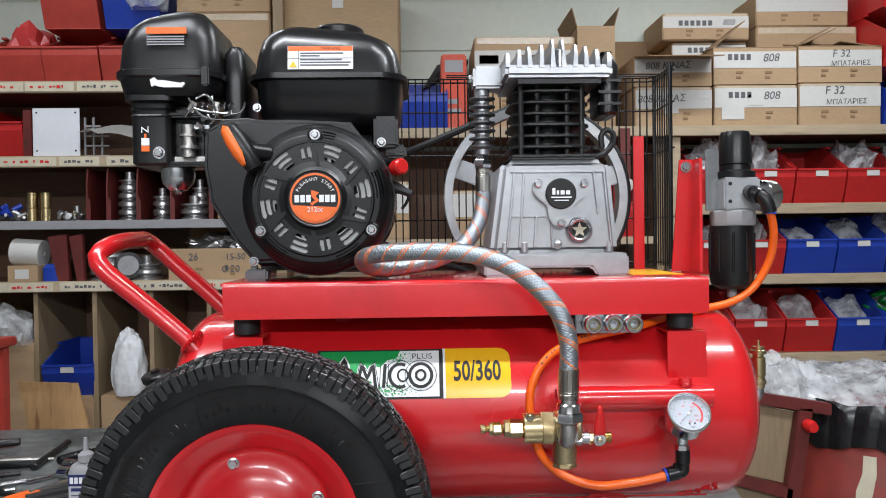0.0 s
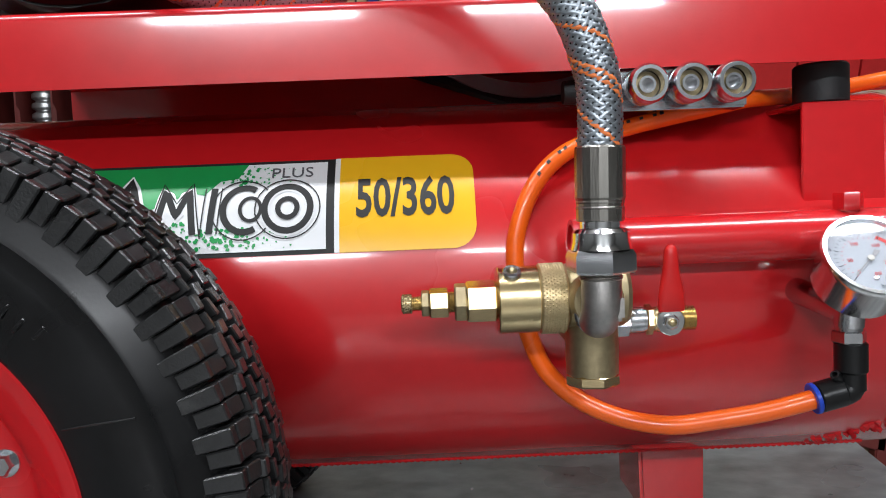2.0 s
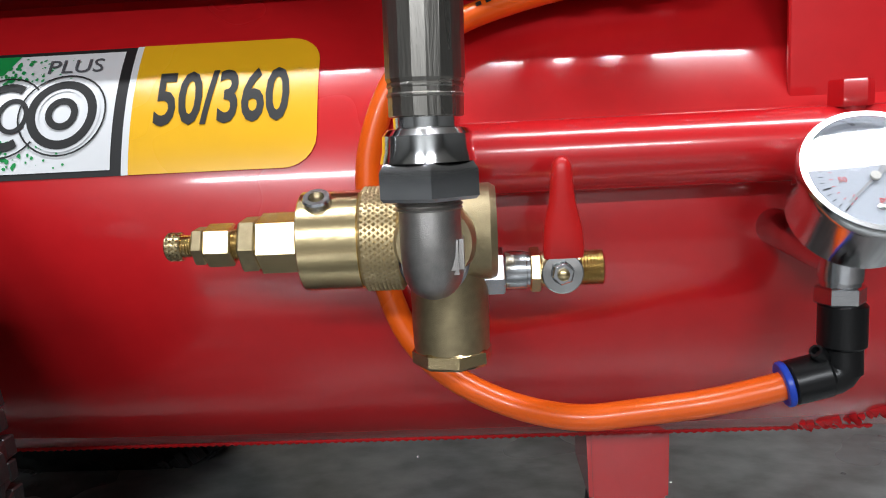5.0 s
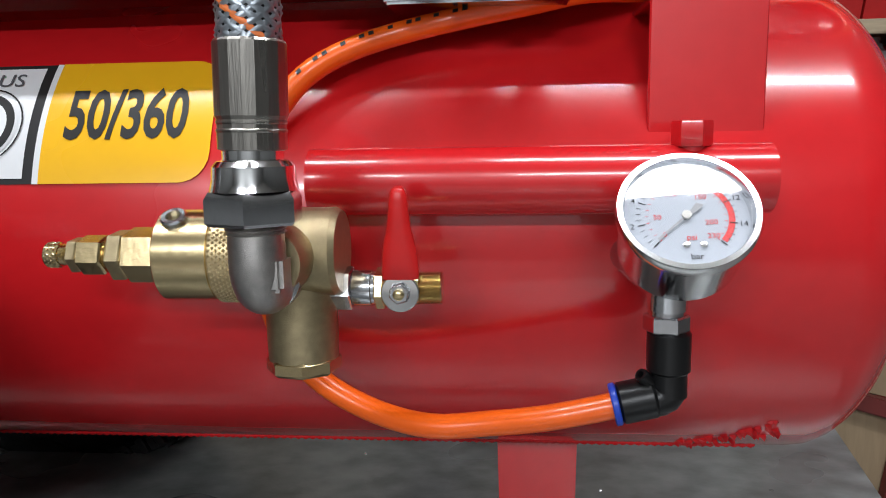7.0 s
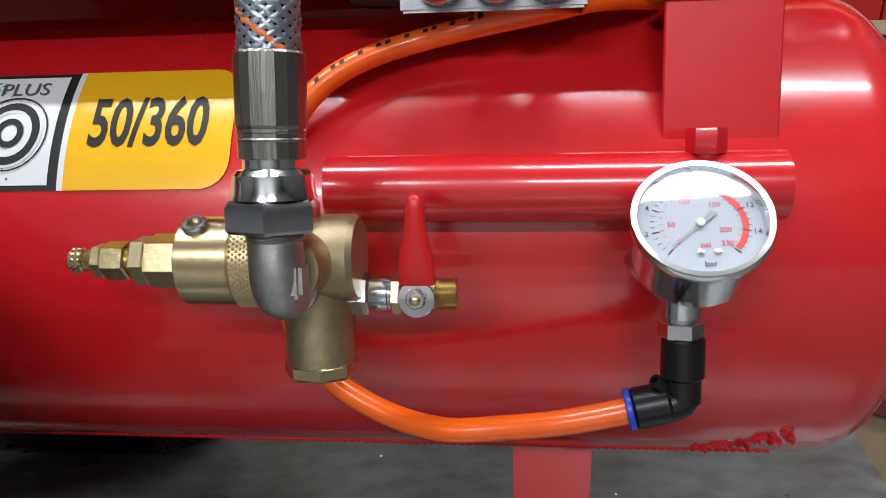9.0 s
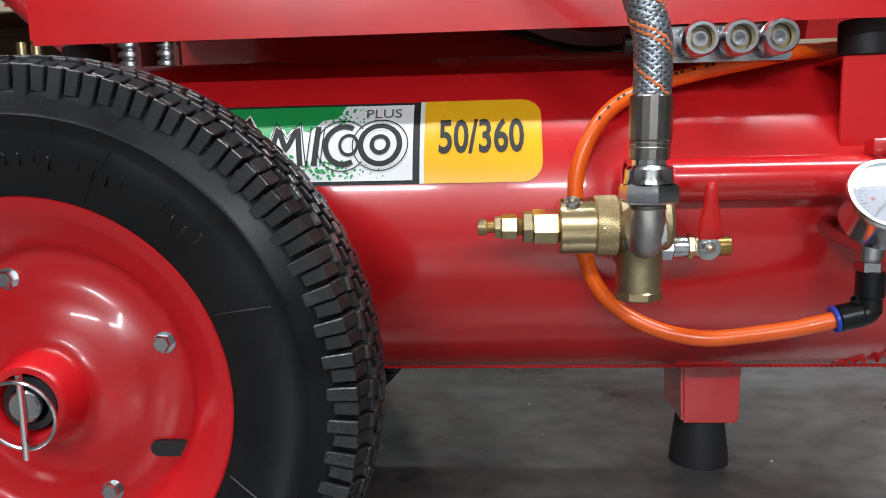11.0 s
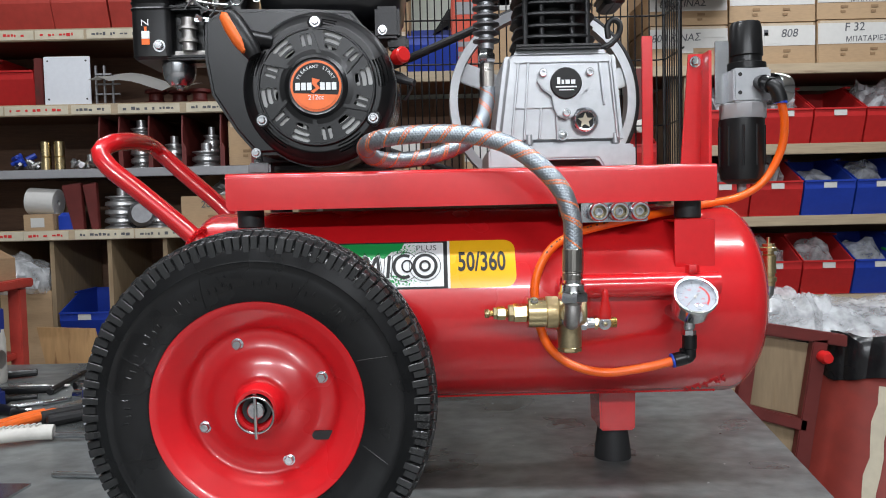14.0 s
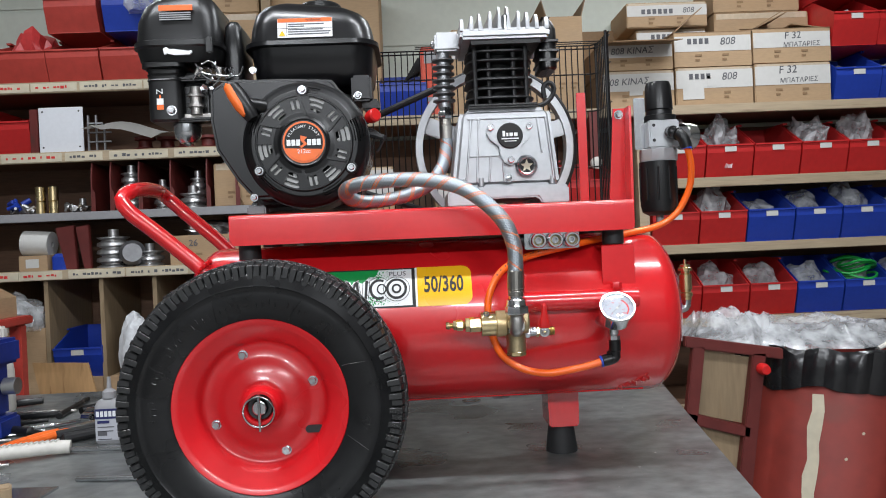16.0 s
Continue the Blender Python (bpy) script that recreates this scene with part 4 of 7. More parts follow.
flat_bars("choke_arrow", [(-0.4205, -0.4175, 1.515, 1.521)], 1.1235, 1.1255, ORANGEPL, engine)
bolt((-0.400, 1.1245, 1.494), (0, -1, 0), 0.006, engine)
bolt((-0.4415, 1.16, 1.508), (-1, -0.3, 0), 0.006, engine)
bm = BM()
lathe(bm, [(0, -0.020), (0.013, -0.0195), (0.0215, -0.010), (0.0240, 0.0), (0.0240, 0.012), (0.018, 0.014)], (-0.385, 1.16, 1.462), (0, 0, 1), 28)
part("float_bowl", bm, STEEL, engine, "bright steel carburettor bowl")
bolt((-0.385, 1.16, 1.4420), (0, 0, -1), 0.005, engine)
bm = BM()
add_box(bm, -0.385, -0.338, 1.142, 1.19, 1.475, 1.49)
rod(bm, (-0.362, 1.138, 1.488), (-0.362, 1.138, 1.535), 0.010, n=16)
rod(bm, (-0.362, 1.138, 1.50), (-0.362, 1.138, 1.505), 0.014, n=16)
rod(bm, (-0.362, 1.138, 1.518), (-0.362, 1.138, 1.522), 0.0145, n=16)
part("carburettor", bm, CASTSTEEL, engine, "grey die-cast carburettor body")
box_part("choke_lever", (-0.352, -0.330, 1.13, 1.134, 1.528, 1.534), STEEL, engine, 0.001)
bm = BM()
add_box(bm, -0.395, -0.335, 1.128, 1.16, 1.475, 1.482)
add_box(bm, -0.395, -0.335, 1.128, 1.16, 1.545, 1.552)
add_box(bm, -0.395, -0.388, 1.128, 1.16, 1.48, 1.55)
bevel(bm, 0.003)
part("carburettor_guard", bm, BLACKPL, engine)
# governor linkage: thin bent links, a spring and small zinc plates
spring = [(-0.342 + 0.0011 * k, 1.124 + 0.0042 * math.sin(k * 0.9), 1.560 + 0.0042 * math.cos(k * 0.9)) for k in range(46)]
bm = BM()
tube(bm, spring, 0.0008, 6, smooth=False)
part("governor_spring", bm, STEEL, engine)
for pts in ([(-0.362, 1.125, 1.545), (-0.350, 1.120, 1.556), (-0.334, 1.120, 1.552), (-0.305, 1.123, 1.549), (-0.286, 1.13, 1.551), (-0.278, 1.13, 1.566)],
            [(-0.356, 1.122, 1.571), (-0.340, 1.120, 1.548), (-0.315, 1.123, 1.540), (-0.270, 1.128, 1.541), (-0.240, 1.13, 1.532)],
            [(-0.345, 1.118, 1.569), (-0.332, 1.118, 1.575), (-0.322, 1.120, 1.566), (-0.318, 1.122, 1.545), (-0.327, 1.122, 1.533)]):
    bm = BM()
    tube(bm, pts, 0.0016, 7, 0.004)
    part("throttle_link", bm, STEEL, engine, "bright zinc throttle link")
for x, z, w, h, turn in ((-0.352, 1.559, 0.010, 0.016, 25), (-0.334, 1.543, 0.018, 0.007, -15), (-0.318, 1.556, 0.009, 0.019, 10), (-0.302, 1.549, 0.016, 0.008, -8), (-0.342, 1.532, 0.012, 0.006, 30), (-0.326, 1.570, 0.012, 0.006, -20)):
    bm = BM()
    add_box(bm, -w / 2, w / 2, -0.001, 0.001, -h / 2, h / 2)
    bevel(bm, 0.0007, 1)
    placed(bm, Matrix.Translation((x, 1.124, z)) @ Matrix.Rotation(radians(turn), 4, "Y") @ Matrix.Rotation(radians(turn * 1.4 - 12), 4, "Z"))
    part("linkage_plate", bm, STEEL if w > 0.011 else CASTSTEEL, engine)
bolt((-0.259, 1.118, 1.556), (0, -1, 0), 0.004, engine)
for x0, x1 in ((-0.280, -0.248), (-0.097, -0.073)):
    box_part("mounting_foot", (x0, x1, 1.118, 1.15, 1.3093, 1.326), GREYMETAL, engine, 0.003)
for x in (-0.268, -0.085):
    bolt((x, 1.128, 1.326), (0, 0, 1), 0.005, engine)
bm = BM()
add_box(bm, -0.095, -0.06, 1.13, 1.20, 1.50, 1.545)
add_box(bm, -0.078, -0.048, 1.14, 1.17, 1.485, 1.505)
bevel(bm, 0.004)
part("tank_bracket", bm, BLACKIRON, engine)

# ---- pump ----
pump = thing("compressor_pump", "grey cast aluminium compressor pump with black finned cylinder", "pump", (0.17, 1.2, 1.309))
bm = BM()
prism(bm, [(0.064, 1.3095), (0.112, 1.3095), (0.122, 1.322), (0.222, 1.322), (0.230, 1.3095), (0.277, 1.3095), (0.277, 1.340), (0.270, 1.343), (0.072, 1.343), (0.064, 1.338)], 1.135, 1.30)
bevel(bm, 0.003, 2, 25)
part("base_flange", bm, ALU, pump)
bm = BM()
prism(bm, [(0.073, 1.343), (0.264, 1.343), (0.252, 1.470), (0.245, 1.481), (0.098, 1.481), (0.090, 1.470)], 1.142, 1.30)
bevel(bm, 0.009, 3, 40)
case = part("crankcase", bm, ALU, pump)
for x0, z0, x1, z1 in ((0.098, 1.352, 0.110, 1.462), (0.252, 1.352, 0.241, 1.462), (0.116, 1.352, 0.124, 1.462), (0.165, 1.350, 0.163, 1.390), (0.233, 1.400, 0.226, 1.462), (0.138, 1.352, 0.142, 1.398)):
    bm = BM()
    prism(bm, [(x0 - 0.0017, z0), (x0 + 0.0017, z0), (x1 + 0.0017, z1), (x1 - 0.0017, z1)], 1.1380, 1.143)
    bevel(bm, 0.0008, 1)
    part("casting_rib", bm, ALU, case)
for z, x1 in ((1.398, 0.158), (1.463, 0.242)):
    box_part("casting_rib", (0.104, x1, 1.1383, 1.143, z - 0.0015, z + 0.0015), ALU, case, 0.0008)
bm = BM()
tri = []
for a in range(0, 360, 15):
    th = radians(a)
    r = 0.034 + 0.011 * math.cos(3 * (th - radians(30)))
    tri.append((0.176 + r * math.cos(th), 1.424 + r * math.sin(th)))
prism(bm, tri, 1.131, 1.143)
bevel(bm, 0.0015, 2, 50)
part("bearing_cover", bm, ALU, case)
for x, z in ((0.143, 1.445), (0.210, 1.445), (0.176, 1.388)):
    bm = BM()
    lathe(bm, [(0.0058, 0), (0.0058, 0.006), (0.0048, 0.007), (0.003, 0.007), (0.003, 0.003), (0, 0.003)], (x, 1.131, z), (0, -1, 0), 18)
    part("cap_screw", bm, STEEL, case)
bm = BM()
lathe(bm, [(0.0225, 0), (0.0225, 0.003), (0.021, 0.0045), (0, 0.0045)], (0.176, 1.131, 1.430), (0, -1, 0), 40)
part("badge_disc", bm, INK, case, "round black maker's badge")
flat_bars("badge_bars", [(0.163, 0.1675, 1.4285, 1.438), (0.1695, 0.173, 1.4285, 1.4345), (0.175, 0.181, 1.4285, 1.4345), (0.183, 0.189, 1.4285, 1.4345), (0.161, 0.191, 1.4235, 1.4255), (0.166, 0.187, 1.4195, 1.4208)], 1.1260, 1.1266, WHITE, case)
bm = BM()
lathe(bm, [(0.0195, 0), (0.0195, 0.006), (0.017, 0.012), (0.0150, 0.014), (0.0125, 0.0125), (0.0125, 0.006), (0, 0.006)], (0.204, 1.142, 1.377), (0, -1, 0), 32)
part("oil_sight_ring", bm, STEEL, case)
bm = BM()
star = [((0.0115 if k % 2 == 0 else 0.005) * math.sin(radians(36 * k)), (0.0115 if k % 2 == 0 else 0.005) * math.cos(radians(36 * k))) for k in range(10)]
lathe(bm, [(0.0122, 0.0066), (0, 0.0066)], (0.204, 1.142, 1.377), (0, -1, 0), 24)
part("sight_glass", bm, INK, case)
bm = BM()
prism(bm, [(0.204 + a, 1.377 + b) for a, b in star], 1.1340, 1.1352)
part("sight_star", bm, PAPERSTRIP, case)
bm = BM()
lathe(bm, [(0.0075, 0), (0.0075, 0.004), (0.005, 0.004), (0.005, 0.009), (0, 0.011)], (0.172, 1.142, 1.357), (0, -1, 0), 20)
part("drain_plug", bm, STEEL, case)
for x, z in ((0.124, 1.344), (0.095, 1.344), (0.25, 1.344)):
    bm = BM()
    rod(bm, (x, 1.146, z), (x, 1.146, z + 0.016), 0.006, n=16, chamfer=0.0012)
    part("base_stud", bm, ALU, case)
# cylinder
bm = BM()
add_box(bm, 0.104, 0.232, 1.135, 1.275, 1.481, 1.488)
bevel(bm, 0.004)
part("gasket_flange", bm, BLACKIRON, pump)
bm = BM()
lathe(bm, [(0, 0), (0.040, 0), (0.040, 0.11), (0, 0.11)], (0.167, 1.205, 1.487), (0, 0, 1), 40)
cyl = part("cylinder", bm, BLACKIRON, pump)
for k in range(6):
    bm = BM()
    z = 1.497 + 0.0165 * k
    i = 0.003 * abs(math.sin(k * 1.7))
    loft(bm, 0.106 + i, 0.228 - i, 1.142 + i, 1.268 - i, [(z, 0.003), (z + 0.002, 0.0), (z + 0.0045, 0.0), (z + 0.0065, 0.003)], 0.035, 6)
    part("cylinder_fin", bm, BLACKIRON, cyl)
for x in (0.122, 0.146, 0.190, 0.212):
    bm = BM()
    rod(bm, (x, 1.152, 1.488), (x, 1.152, 1.60), 0.0042, n=10)
    part("head_stud", bm, BLACKIRON, cyl)
bm = BM()
add_box(bm, 0.096, 0.252, 1.12, 1.285, 1.598, 1.616)
bevel(bm, 0.005)
head = part("cylinder_head", bm, ALU, pump)
bm = BM()
add_box(bm, 0.115, 0.236, 1.13, 1.275, 1.590, 1.598)
part("valve_plate", bm, BLACKIRON, head)
for k in range(10):
    x = 0.100 + 0.0163 * k
    top = 1.634 + 0.016 * math.sin(math.pi * (k + 0.5) / 10) + (0.006 if k in (4, 5) else 0)
    bm = BM()
    prism(bm, [(1.121, 1.612), (1.123, top - 0.014), (1.129, top - 0.003), (1.137, top), (1.160, top - 0.006), (1.200, top - 0.002), (1.262, top), (1.28, top - 0.012), (1.283, 1.612)], x - 0.0036, x + 0.0036, "yz")
    for v in bm.verts:
        v.co.x = x + (v.co.x - x) * (1 - 0.5 * min(1, max(0, (v.co.z - 1.614) / 0.03))) + 0.0016 * math.sin(k * 2.3) * (v.co.z - 1.612) / 0.03
    part("head_fin", bm, ALU, head)
bm = BM()
rod(bm, (0.176, 1.128, 1.612), (0.176, 1.128, 1.638), 0.0065, n=16, chamfer=0.001)
rod(bm, (0.255, 1.16, 1.606), (0.262, 1.16, 1.606), 0.006, n=12)
part("head_bolt", bm, STEEL, head)
bm = BM()
loft(bm, 0.238, 0.270, 1.150, 1.225, [(1.548, 0.004), (1.552, 0.0), (1.62, 0.0), (1.636, 0.006), (1.644, 0.014)], 0.014, 5)
fil = part("intake_filter", bm, BLACKPL, pump, "black plastic intake silencer")
for k in range(3):
    box_part("filter_rib", (0.2370, 0.2715, 1.1485, 1.2265, 1.562 + 0.017 * k, 1.566 + 0.017 * k), BLACKPL, fil)
bm = BM()
tube(bm, [(0.235, 1.17, 1.487), (0.250, 1.165, 1.492), (0.262, 1.165, 1.508), (0.262, 1.165, 1.522), (0.252, 1.165, 1.527), (0.244, 1.165, 1.517), (0.246, 1.165, 1.50)], 0.0045, 8)
part("breather_hose", bm, BLACKRUB, pump)
# outlet
bm = BM()
add_box(bm, 0.054, 0.098, 1.18, 1.222, 1.594, 1.628)
rod(bm, (0.078, 1.20, 1.611), (0.10, 1.20, 1.611), 0.015, n=18)
bevel(bm, 0.004)
rod(bm, (0.068, 1.20, 1.495), (0.068, 1.20, 1.60), 0.0115, n=20)
outl = part("outlet_elbow", bm, ALU, pump, "cast outlet elbow with finned cooling pipe")
for k in range(7):
    bm = BM()
    lathe(bm, [(0.0115, -0.0042), (0.0140, -0.003), (0.0205, -0.0012), (0.0205, 0.0012), (0.0140, 0.003), (0.0115, 0.0042)], (0.068, 1.20, 1.507 + 0.0122 * k), (0, 0, 1), 32)
    part("cooling_ring", bm, GREYMETAL, outl)
bm = BM()
lathe(bm, [(0, 0), (0.0125, 0), (0.0138, 0.002), (0.0138, 0.012), (0.0125, 0.014), (0.0105, 0.014), (0.0105, 0.028), (0, 0.028)], (0.068, 1.20, 1.474), (0, 0, 1), 6)
part("union_nut", bm, STEEL, outl)
bolt((0.0535, 1.2, 1.611), (-1, 0, 0), 0.006, pump)

# flywheel and belt
fly = thing("flywheel", "spoked cast aluminium flywheel pulley behind the pump", "flywheel", (0.173, 1.36, 1.43))
C = (0.173, 1.345, 1.437)
bm = BM()
lathe(bm, [(0.146, 0.0), (0.160, 0.0), (0.161, 0.002), (0.161, 0.03), (0.158, 0.032), (0.146, 0.032), (0.146, 0.0)], C, (0, 1, 0), 80)
part("rim", bm, ALU, fly)
for k in range(5):
    a = radians(72 * k + 18)
    d, e = Vector((math.cos(a), 0, math.sin(a))), Vector((-math.sin(a), 0, math.cos(a)))
    bm = BM()
    vs = [bm.verts.new(Vector(C) + d * r + e * s + Vector((0, h, 0))) for h in (0.006, 0.018) for r, s in ((0.02, -0.016), (0.148, -0.024), (0.148, 0.010), (0.02, 0.016))]
    for f in ((3, 2, 1, 0), (4, 5, 6, 7), (0, 1, 5, 4), (1, 2, 6, 5), (2, 3, 7, 6), (3, 0, 4, 7)):
        bm.faces.new([vs[i] for i in f])
    bevel(bm, 0.002)
    part("spoke", bm, ALU, fly)
bm = BM()
lathe(bm, [(0, 0), (0.03, 0), (0.03, 0.035), (0, 0.035)], C, (0, 1, 0), 30)
part("hub", bm, ALU, fly)
belt = thing("drive_belt", "black rubber drive belt from engine to flywheel", "belt", (0, 1.36, 1.43))
for dy in (1.352, 1.367):
    bm = BM()
    lp = [(0.173 + 0.163 * math.cos(radians(a)), dy, 1.437 + 0.163 * math.sin(radians(a))) for a in range(-98, 103, 8)] + [(-0.17 + 0.04 * math.cos(radians(a)), dy, 1.425 + 0.04 * math.sin(radians(a))) for a in range(105, 263, 14)]
    tube(bm, lp + [lp[0]], 0.0055, 8, smooth=False)
    part("belt_strand", bm, BLACKRUB, belt)

# belt guard of wire mesh
guard = thing("belt_guard", "black welded wire belt guard", "guard", (0.17, 1.43, 1.309))
for k in range(45):
    x, y = (-0.075 + 0.0131 * k, 1.44) if k < 37 else (0.41, 1.34 + 0.0131 * (k - 37))
    bm = BM()
    rod(bm, (x, y, 1.312), (x, y, 1.662), 0.0014, n=6)
    part("upright_wire", bm, BLACKPL, guard)
for y in (1.405, 1.42):
    bm = BM()
    rod(bm, (0.41, y, 1.661), (0.02, y, 1.661), 0.0012, n=6)
    part("top_wire", bm, BLACKPL, guard)
for z in (1.318, 1.40, 1.52, 1.60, 1.655, 1.662):
    bm = BM()
    tube(bm, [(-0.08, 1.4425, z), (0.40, 1.4425, z), (0.4125, 1.43, z), (0.4125, 1.335, z)], 0.0016, 6, smooth=False)
    part("cross_wire", bm, BLACKPL, guard)
bm = BM()
rod(bm, (0.405, 1.335, 1.309), (0.405, 1.335, 1.664), 0.003, n=8)
rod(bm, (0.41, 1.44, 1.309), (0.41, 1.44, 1.664), 0.003, n=8)
part("corner_rod", bm, BLACKPL, guard)

post = tagged(box_part("guard_post", (0.3385, 0.3565, 1.325, 1.331, 1.309, 1.538), RED, None, 0.001), "flat red steel bar standing on the base plate", "post")
# regulator bracket
br = thing("regulator_bracket", "red folded steel bracket holding the filter regulator", "bracket", (0.395, 1.2, 1.309))
bm = BM()
prism(bm, [(0.374, 1.3095), (0.404, 1.3095), (0.409, 1.488), (0.387, 1.488)], 1.235, 1.239)
part("back_plate", bm, RED, br)
bm = BM()
vs = [bm.verts.new(p) for p in ((0.404, 1.195, 1.3095), (0.404, 1.238, 1.3095), (0.409, 1.238, 1.488), (0.409, 1.208, 1.488), (0.4085, 1.195, 1.3095), (0.4085, 1.238, 1.3095), (0.4135, 1.238, 1.488), (0.4135, 1.208, 1.488))]
for f in ((3, 2, 1, 0), (4, 5, 6, 7), (0, 1, 5, 4), (1, 2, 6, 5), (2, 3, 7, 6), (3, 0, 4, 7)):
    bm.faces.new([vs[i] for i in f])
part("side_plate", bm, RED, br)
bolt((0.397, 1.2345, 1.476), (0, -1, 0), 0.006, br)
box_part("zinc_angle", (0.416, 0.437, 1.20, 1.204, 1.405, 1.50), STEEL, br, 0.001)

# filter regulator
reg = thing("filter_regulator", "air filter regulator with black knob and black bowl", "regulator", (0.465, 1.2, 1.284))
RX, RY = 0.462, 1.205
bm = BM()
add_box(bm, RX - 0.027, RX + 0.029, RY - 0.030, RY + 0.030, 1.404, 1.455)
bevel(bm, 0.003)
body = part("body", bm, ALU, reg, "bare die-cast metal body")
bm = BM()
lathe(bm, [(0.030, 0), (0.030, 0.010), (0.024, 0.012), (0.0235, 0.02), (0.0255, 0.022), (0.0235, 0.064), (0.021, 0.072), (0, 0.072)], (RX + 0.002, RY, 1.455), (0, 0, 1), 32)
part("adjusting_knob", bm, BLACKPL, reg)
bm = BM()
lathe(bm, [(0, 0), (0.033, 0), (0.034, 0.002), (0.034, 0.022), (0.032, 0.024), (0, 0.024)], (RX - 0.002, RY, 1.381), (0, 0, 1), 10)
part("collar", bm, GREYPL, reg)
bm = BM()
lathe(bm, [(0, 0), (0.02, 0), (0.0305, 0.006), (0.0335, 0.02), (0.0335, 0.098), (0, 0.098)], (RX - 0.004, RY, 1.283), (0, 0, 1), 30)
part("bowl", bm, BLACKPL, reg, "black filter bowl guard")
for k in range(10):
    a = 2 * math.pi * k / 10
    bm = BM()
    rod(bm, (RX - 0.004 + 0.0335 * math.cos(a), RY + 0.0335 * math.sin(a), 1.31), (RX - 0.004 + 0.0335 * math.cos(a), RY + 0.0335 * math.sin(a), 1.37), 0.002, n=6)
    part("bowl_rib", bm, BLACKPL, reg)
bm = BM()
rod(bm, (RX - 0.004, RY, 1.270), (RX - 0.004, RY, 1.284), 0.007, n=12)
part("drain", bm, GREYPL, reg)
bm = BM()
lathe(bm, [(0.013, -0.012), (0.013, 0), (0.024, 0.002), (0.025, 0.004), (0.025, 0.026), (0.022, 0.028), (0.0, 0.028)], (0.505, RY + 0.008, 1.428), (0.9, 0.45, 0), 30)
part("pressure_dial", bm, CHROME, reg)
bm = BM()
rod(bm, (0.474, RY - 0.03, 1.432), (0.474, RY - 0.046, 1.430), 0.011, n=16)
rod(bm, (0.476, RY - 0.040, 1.43), (0.480, RY - 0.054, 1.424), 0.0115, n=16)
tube(bm, [(0.478, RY - 0.048, 1.428), (0.486, RY - 0.054, 1.420), (0.491, RY - 0.055, 1.408), (0.493, RY - 0.055, 1.400)], 0.0105, 14)
part("push_elbow", bm, BLACKPL, reg)
bm = BM()
rod(bm, (0.493, RY - 0.055, 1.3975), (0.493, RY - 0.055, 1.4005), 0.0095, n=18)
part("release_ring", bm, BLUEPL, reg)
for x, z in ((RX - 0.018, 1.418), (RX - 0.018, 1.445)):
    bm = BM()
    rod(bm, (x, RY - 0.0295, z), (x, RY - 0.0308, z), 0.003, n=12)
    part("screw_hole", bm, INK, reg)

# coupler block
coup = thing("coupler_block", "metal manifold with three quick couplings under the plate", "coupling", (0.234, 1.10, 1.232))
bm = BM()
add_box(bm, 0.188, 0.281, 1.090, 1.125, 1.231, 1.2605)
bevel(bm, 0.0015)
part("block", bm, STEEL, coup)
for x in (0.2085, 0.2365, 0.2645):
    bm = BM()
    lathe(bm, [(0.0085, -0.002), (0.0085, 0.008), (0.0128, 0.009), (0.0128, 0.015), (0.0118, 0.016), (0.0128, 0.017), (0.0128, 0.024), (0.0115, 0.026), (0.0092, 0.026), (0.0092, 0.014), (0.0055, 0.014), (0.0055, 0.02), (0.004, 0.02), (0.004, 0.01), (0, 0.01)], (x, 1.0905, 1.2455), (0, -1, 0), 28)
    part("coupling", bm, STEEL, coup)
    bm = BM()
    lathe(bm, [(0.0088, 0.016), (0.006, 0.0165), (0.0055, 0.0165)], (x, 1.0905, 1.2455), (0, -1, 0), 20)
    part("seal_ring", bm, BRASSDULL, coup)
bm = BM()
rod(bm, (0.188, 1.107, 1.247), (0.160, 1.107, 1.247), 0.010, 0.008, 14)
part("hose_tail", bm, BLACKRUB, coup)

# drain cock at the far end of the tank
dc = thing("drain_cock", "black knobbed drain cock on the tank's end", "valve", (-0.40, 1.11, 1.16))
bm = BM()
lathe(bm, [(0, 0), (0.019, 0), (0.020, 0.002), (0.020, 0.008), (0.018, 0.010), (0.006, 0.011), (0.006, 0.015), (0, 0.015)], (-0.400, 1.10, 1.174), (-0.2, -0.2, 1), 14)
part("knob", bm, BLACKPL, dc)
bm = BM()
rod(bm, (-0.400, 1.10, 1.176), (-0.396, 1.104, 1.150), 0.006, n=12)
rod(bm, (-0.396, 1.104, 1.152), (-0.355, 1.16, 1.150), 0.007, n=12)
rod(bm, (-0.410, 1.09, 1.146), (-0.392, 1.108, 1.154), 0.006, n=12)
part("body", bm, STEEL, dc)

# safety valve
sv = thing("safety_valve", "brass safety valve on the tank's domed end", "valve", (0.507, 1.225, 1.10))
bm = BM()
tube(bm, [(0.480, 1.225, 1.107), (0.500, 1.225, 1.106), (0.5075, 1.225, 1.112), (0.508, 1.225, 1.128)], 0.0088, 16)
part("elbow", bm, STEEL, sv)
bm = BM()
lathe(bm, [(0, 0), (0.0100, 0), (0.0105, 0.006), (0.0125, 0.007), (0.0125, 0.013), (0.0098, 0.015), (0.0098, 0.019), (0.0118, 0.020), (0.0112, 0.048), (0.0085, 0.050), (0.0085, 0.054), (0.0130, 0.055), (0.0130, 0.060), (0.0095, 0.062), (0.0095, 0.066), (0.0028, 0.067), (0.0028, 0.076), (0, 0.076)], (0.508, 1.225, 1.122), (0, 0, 1), 24)
part("valve_body", bm, BRASS, sv)

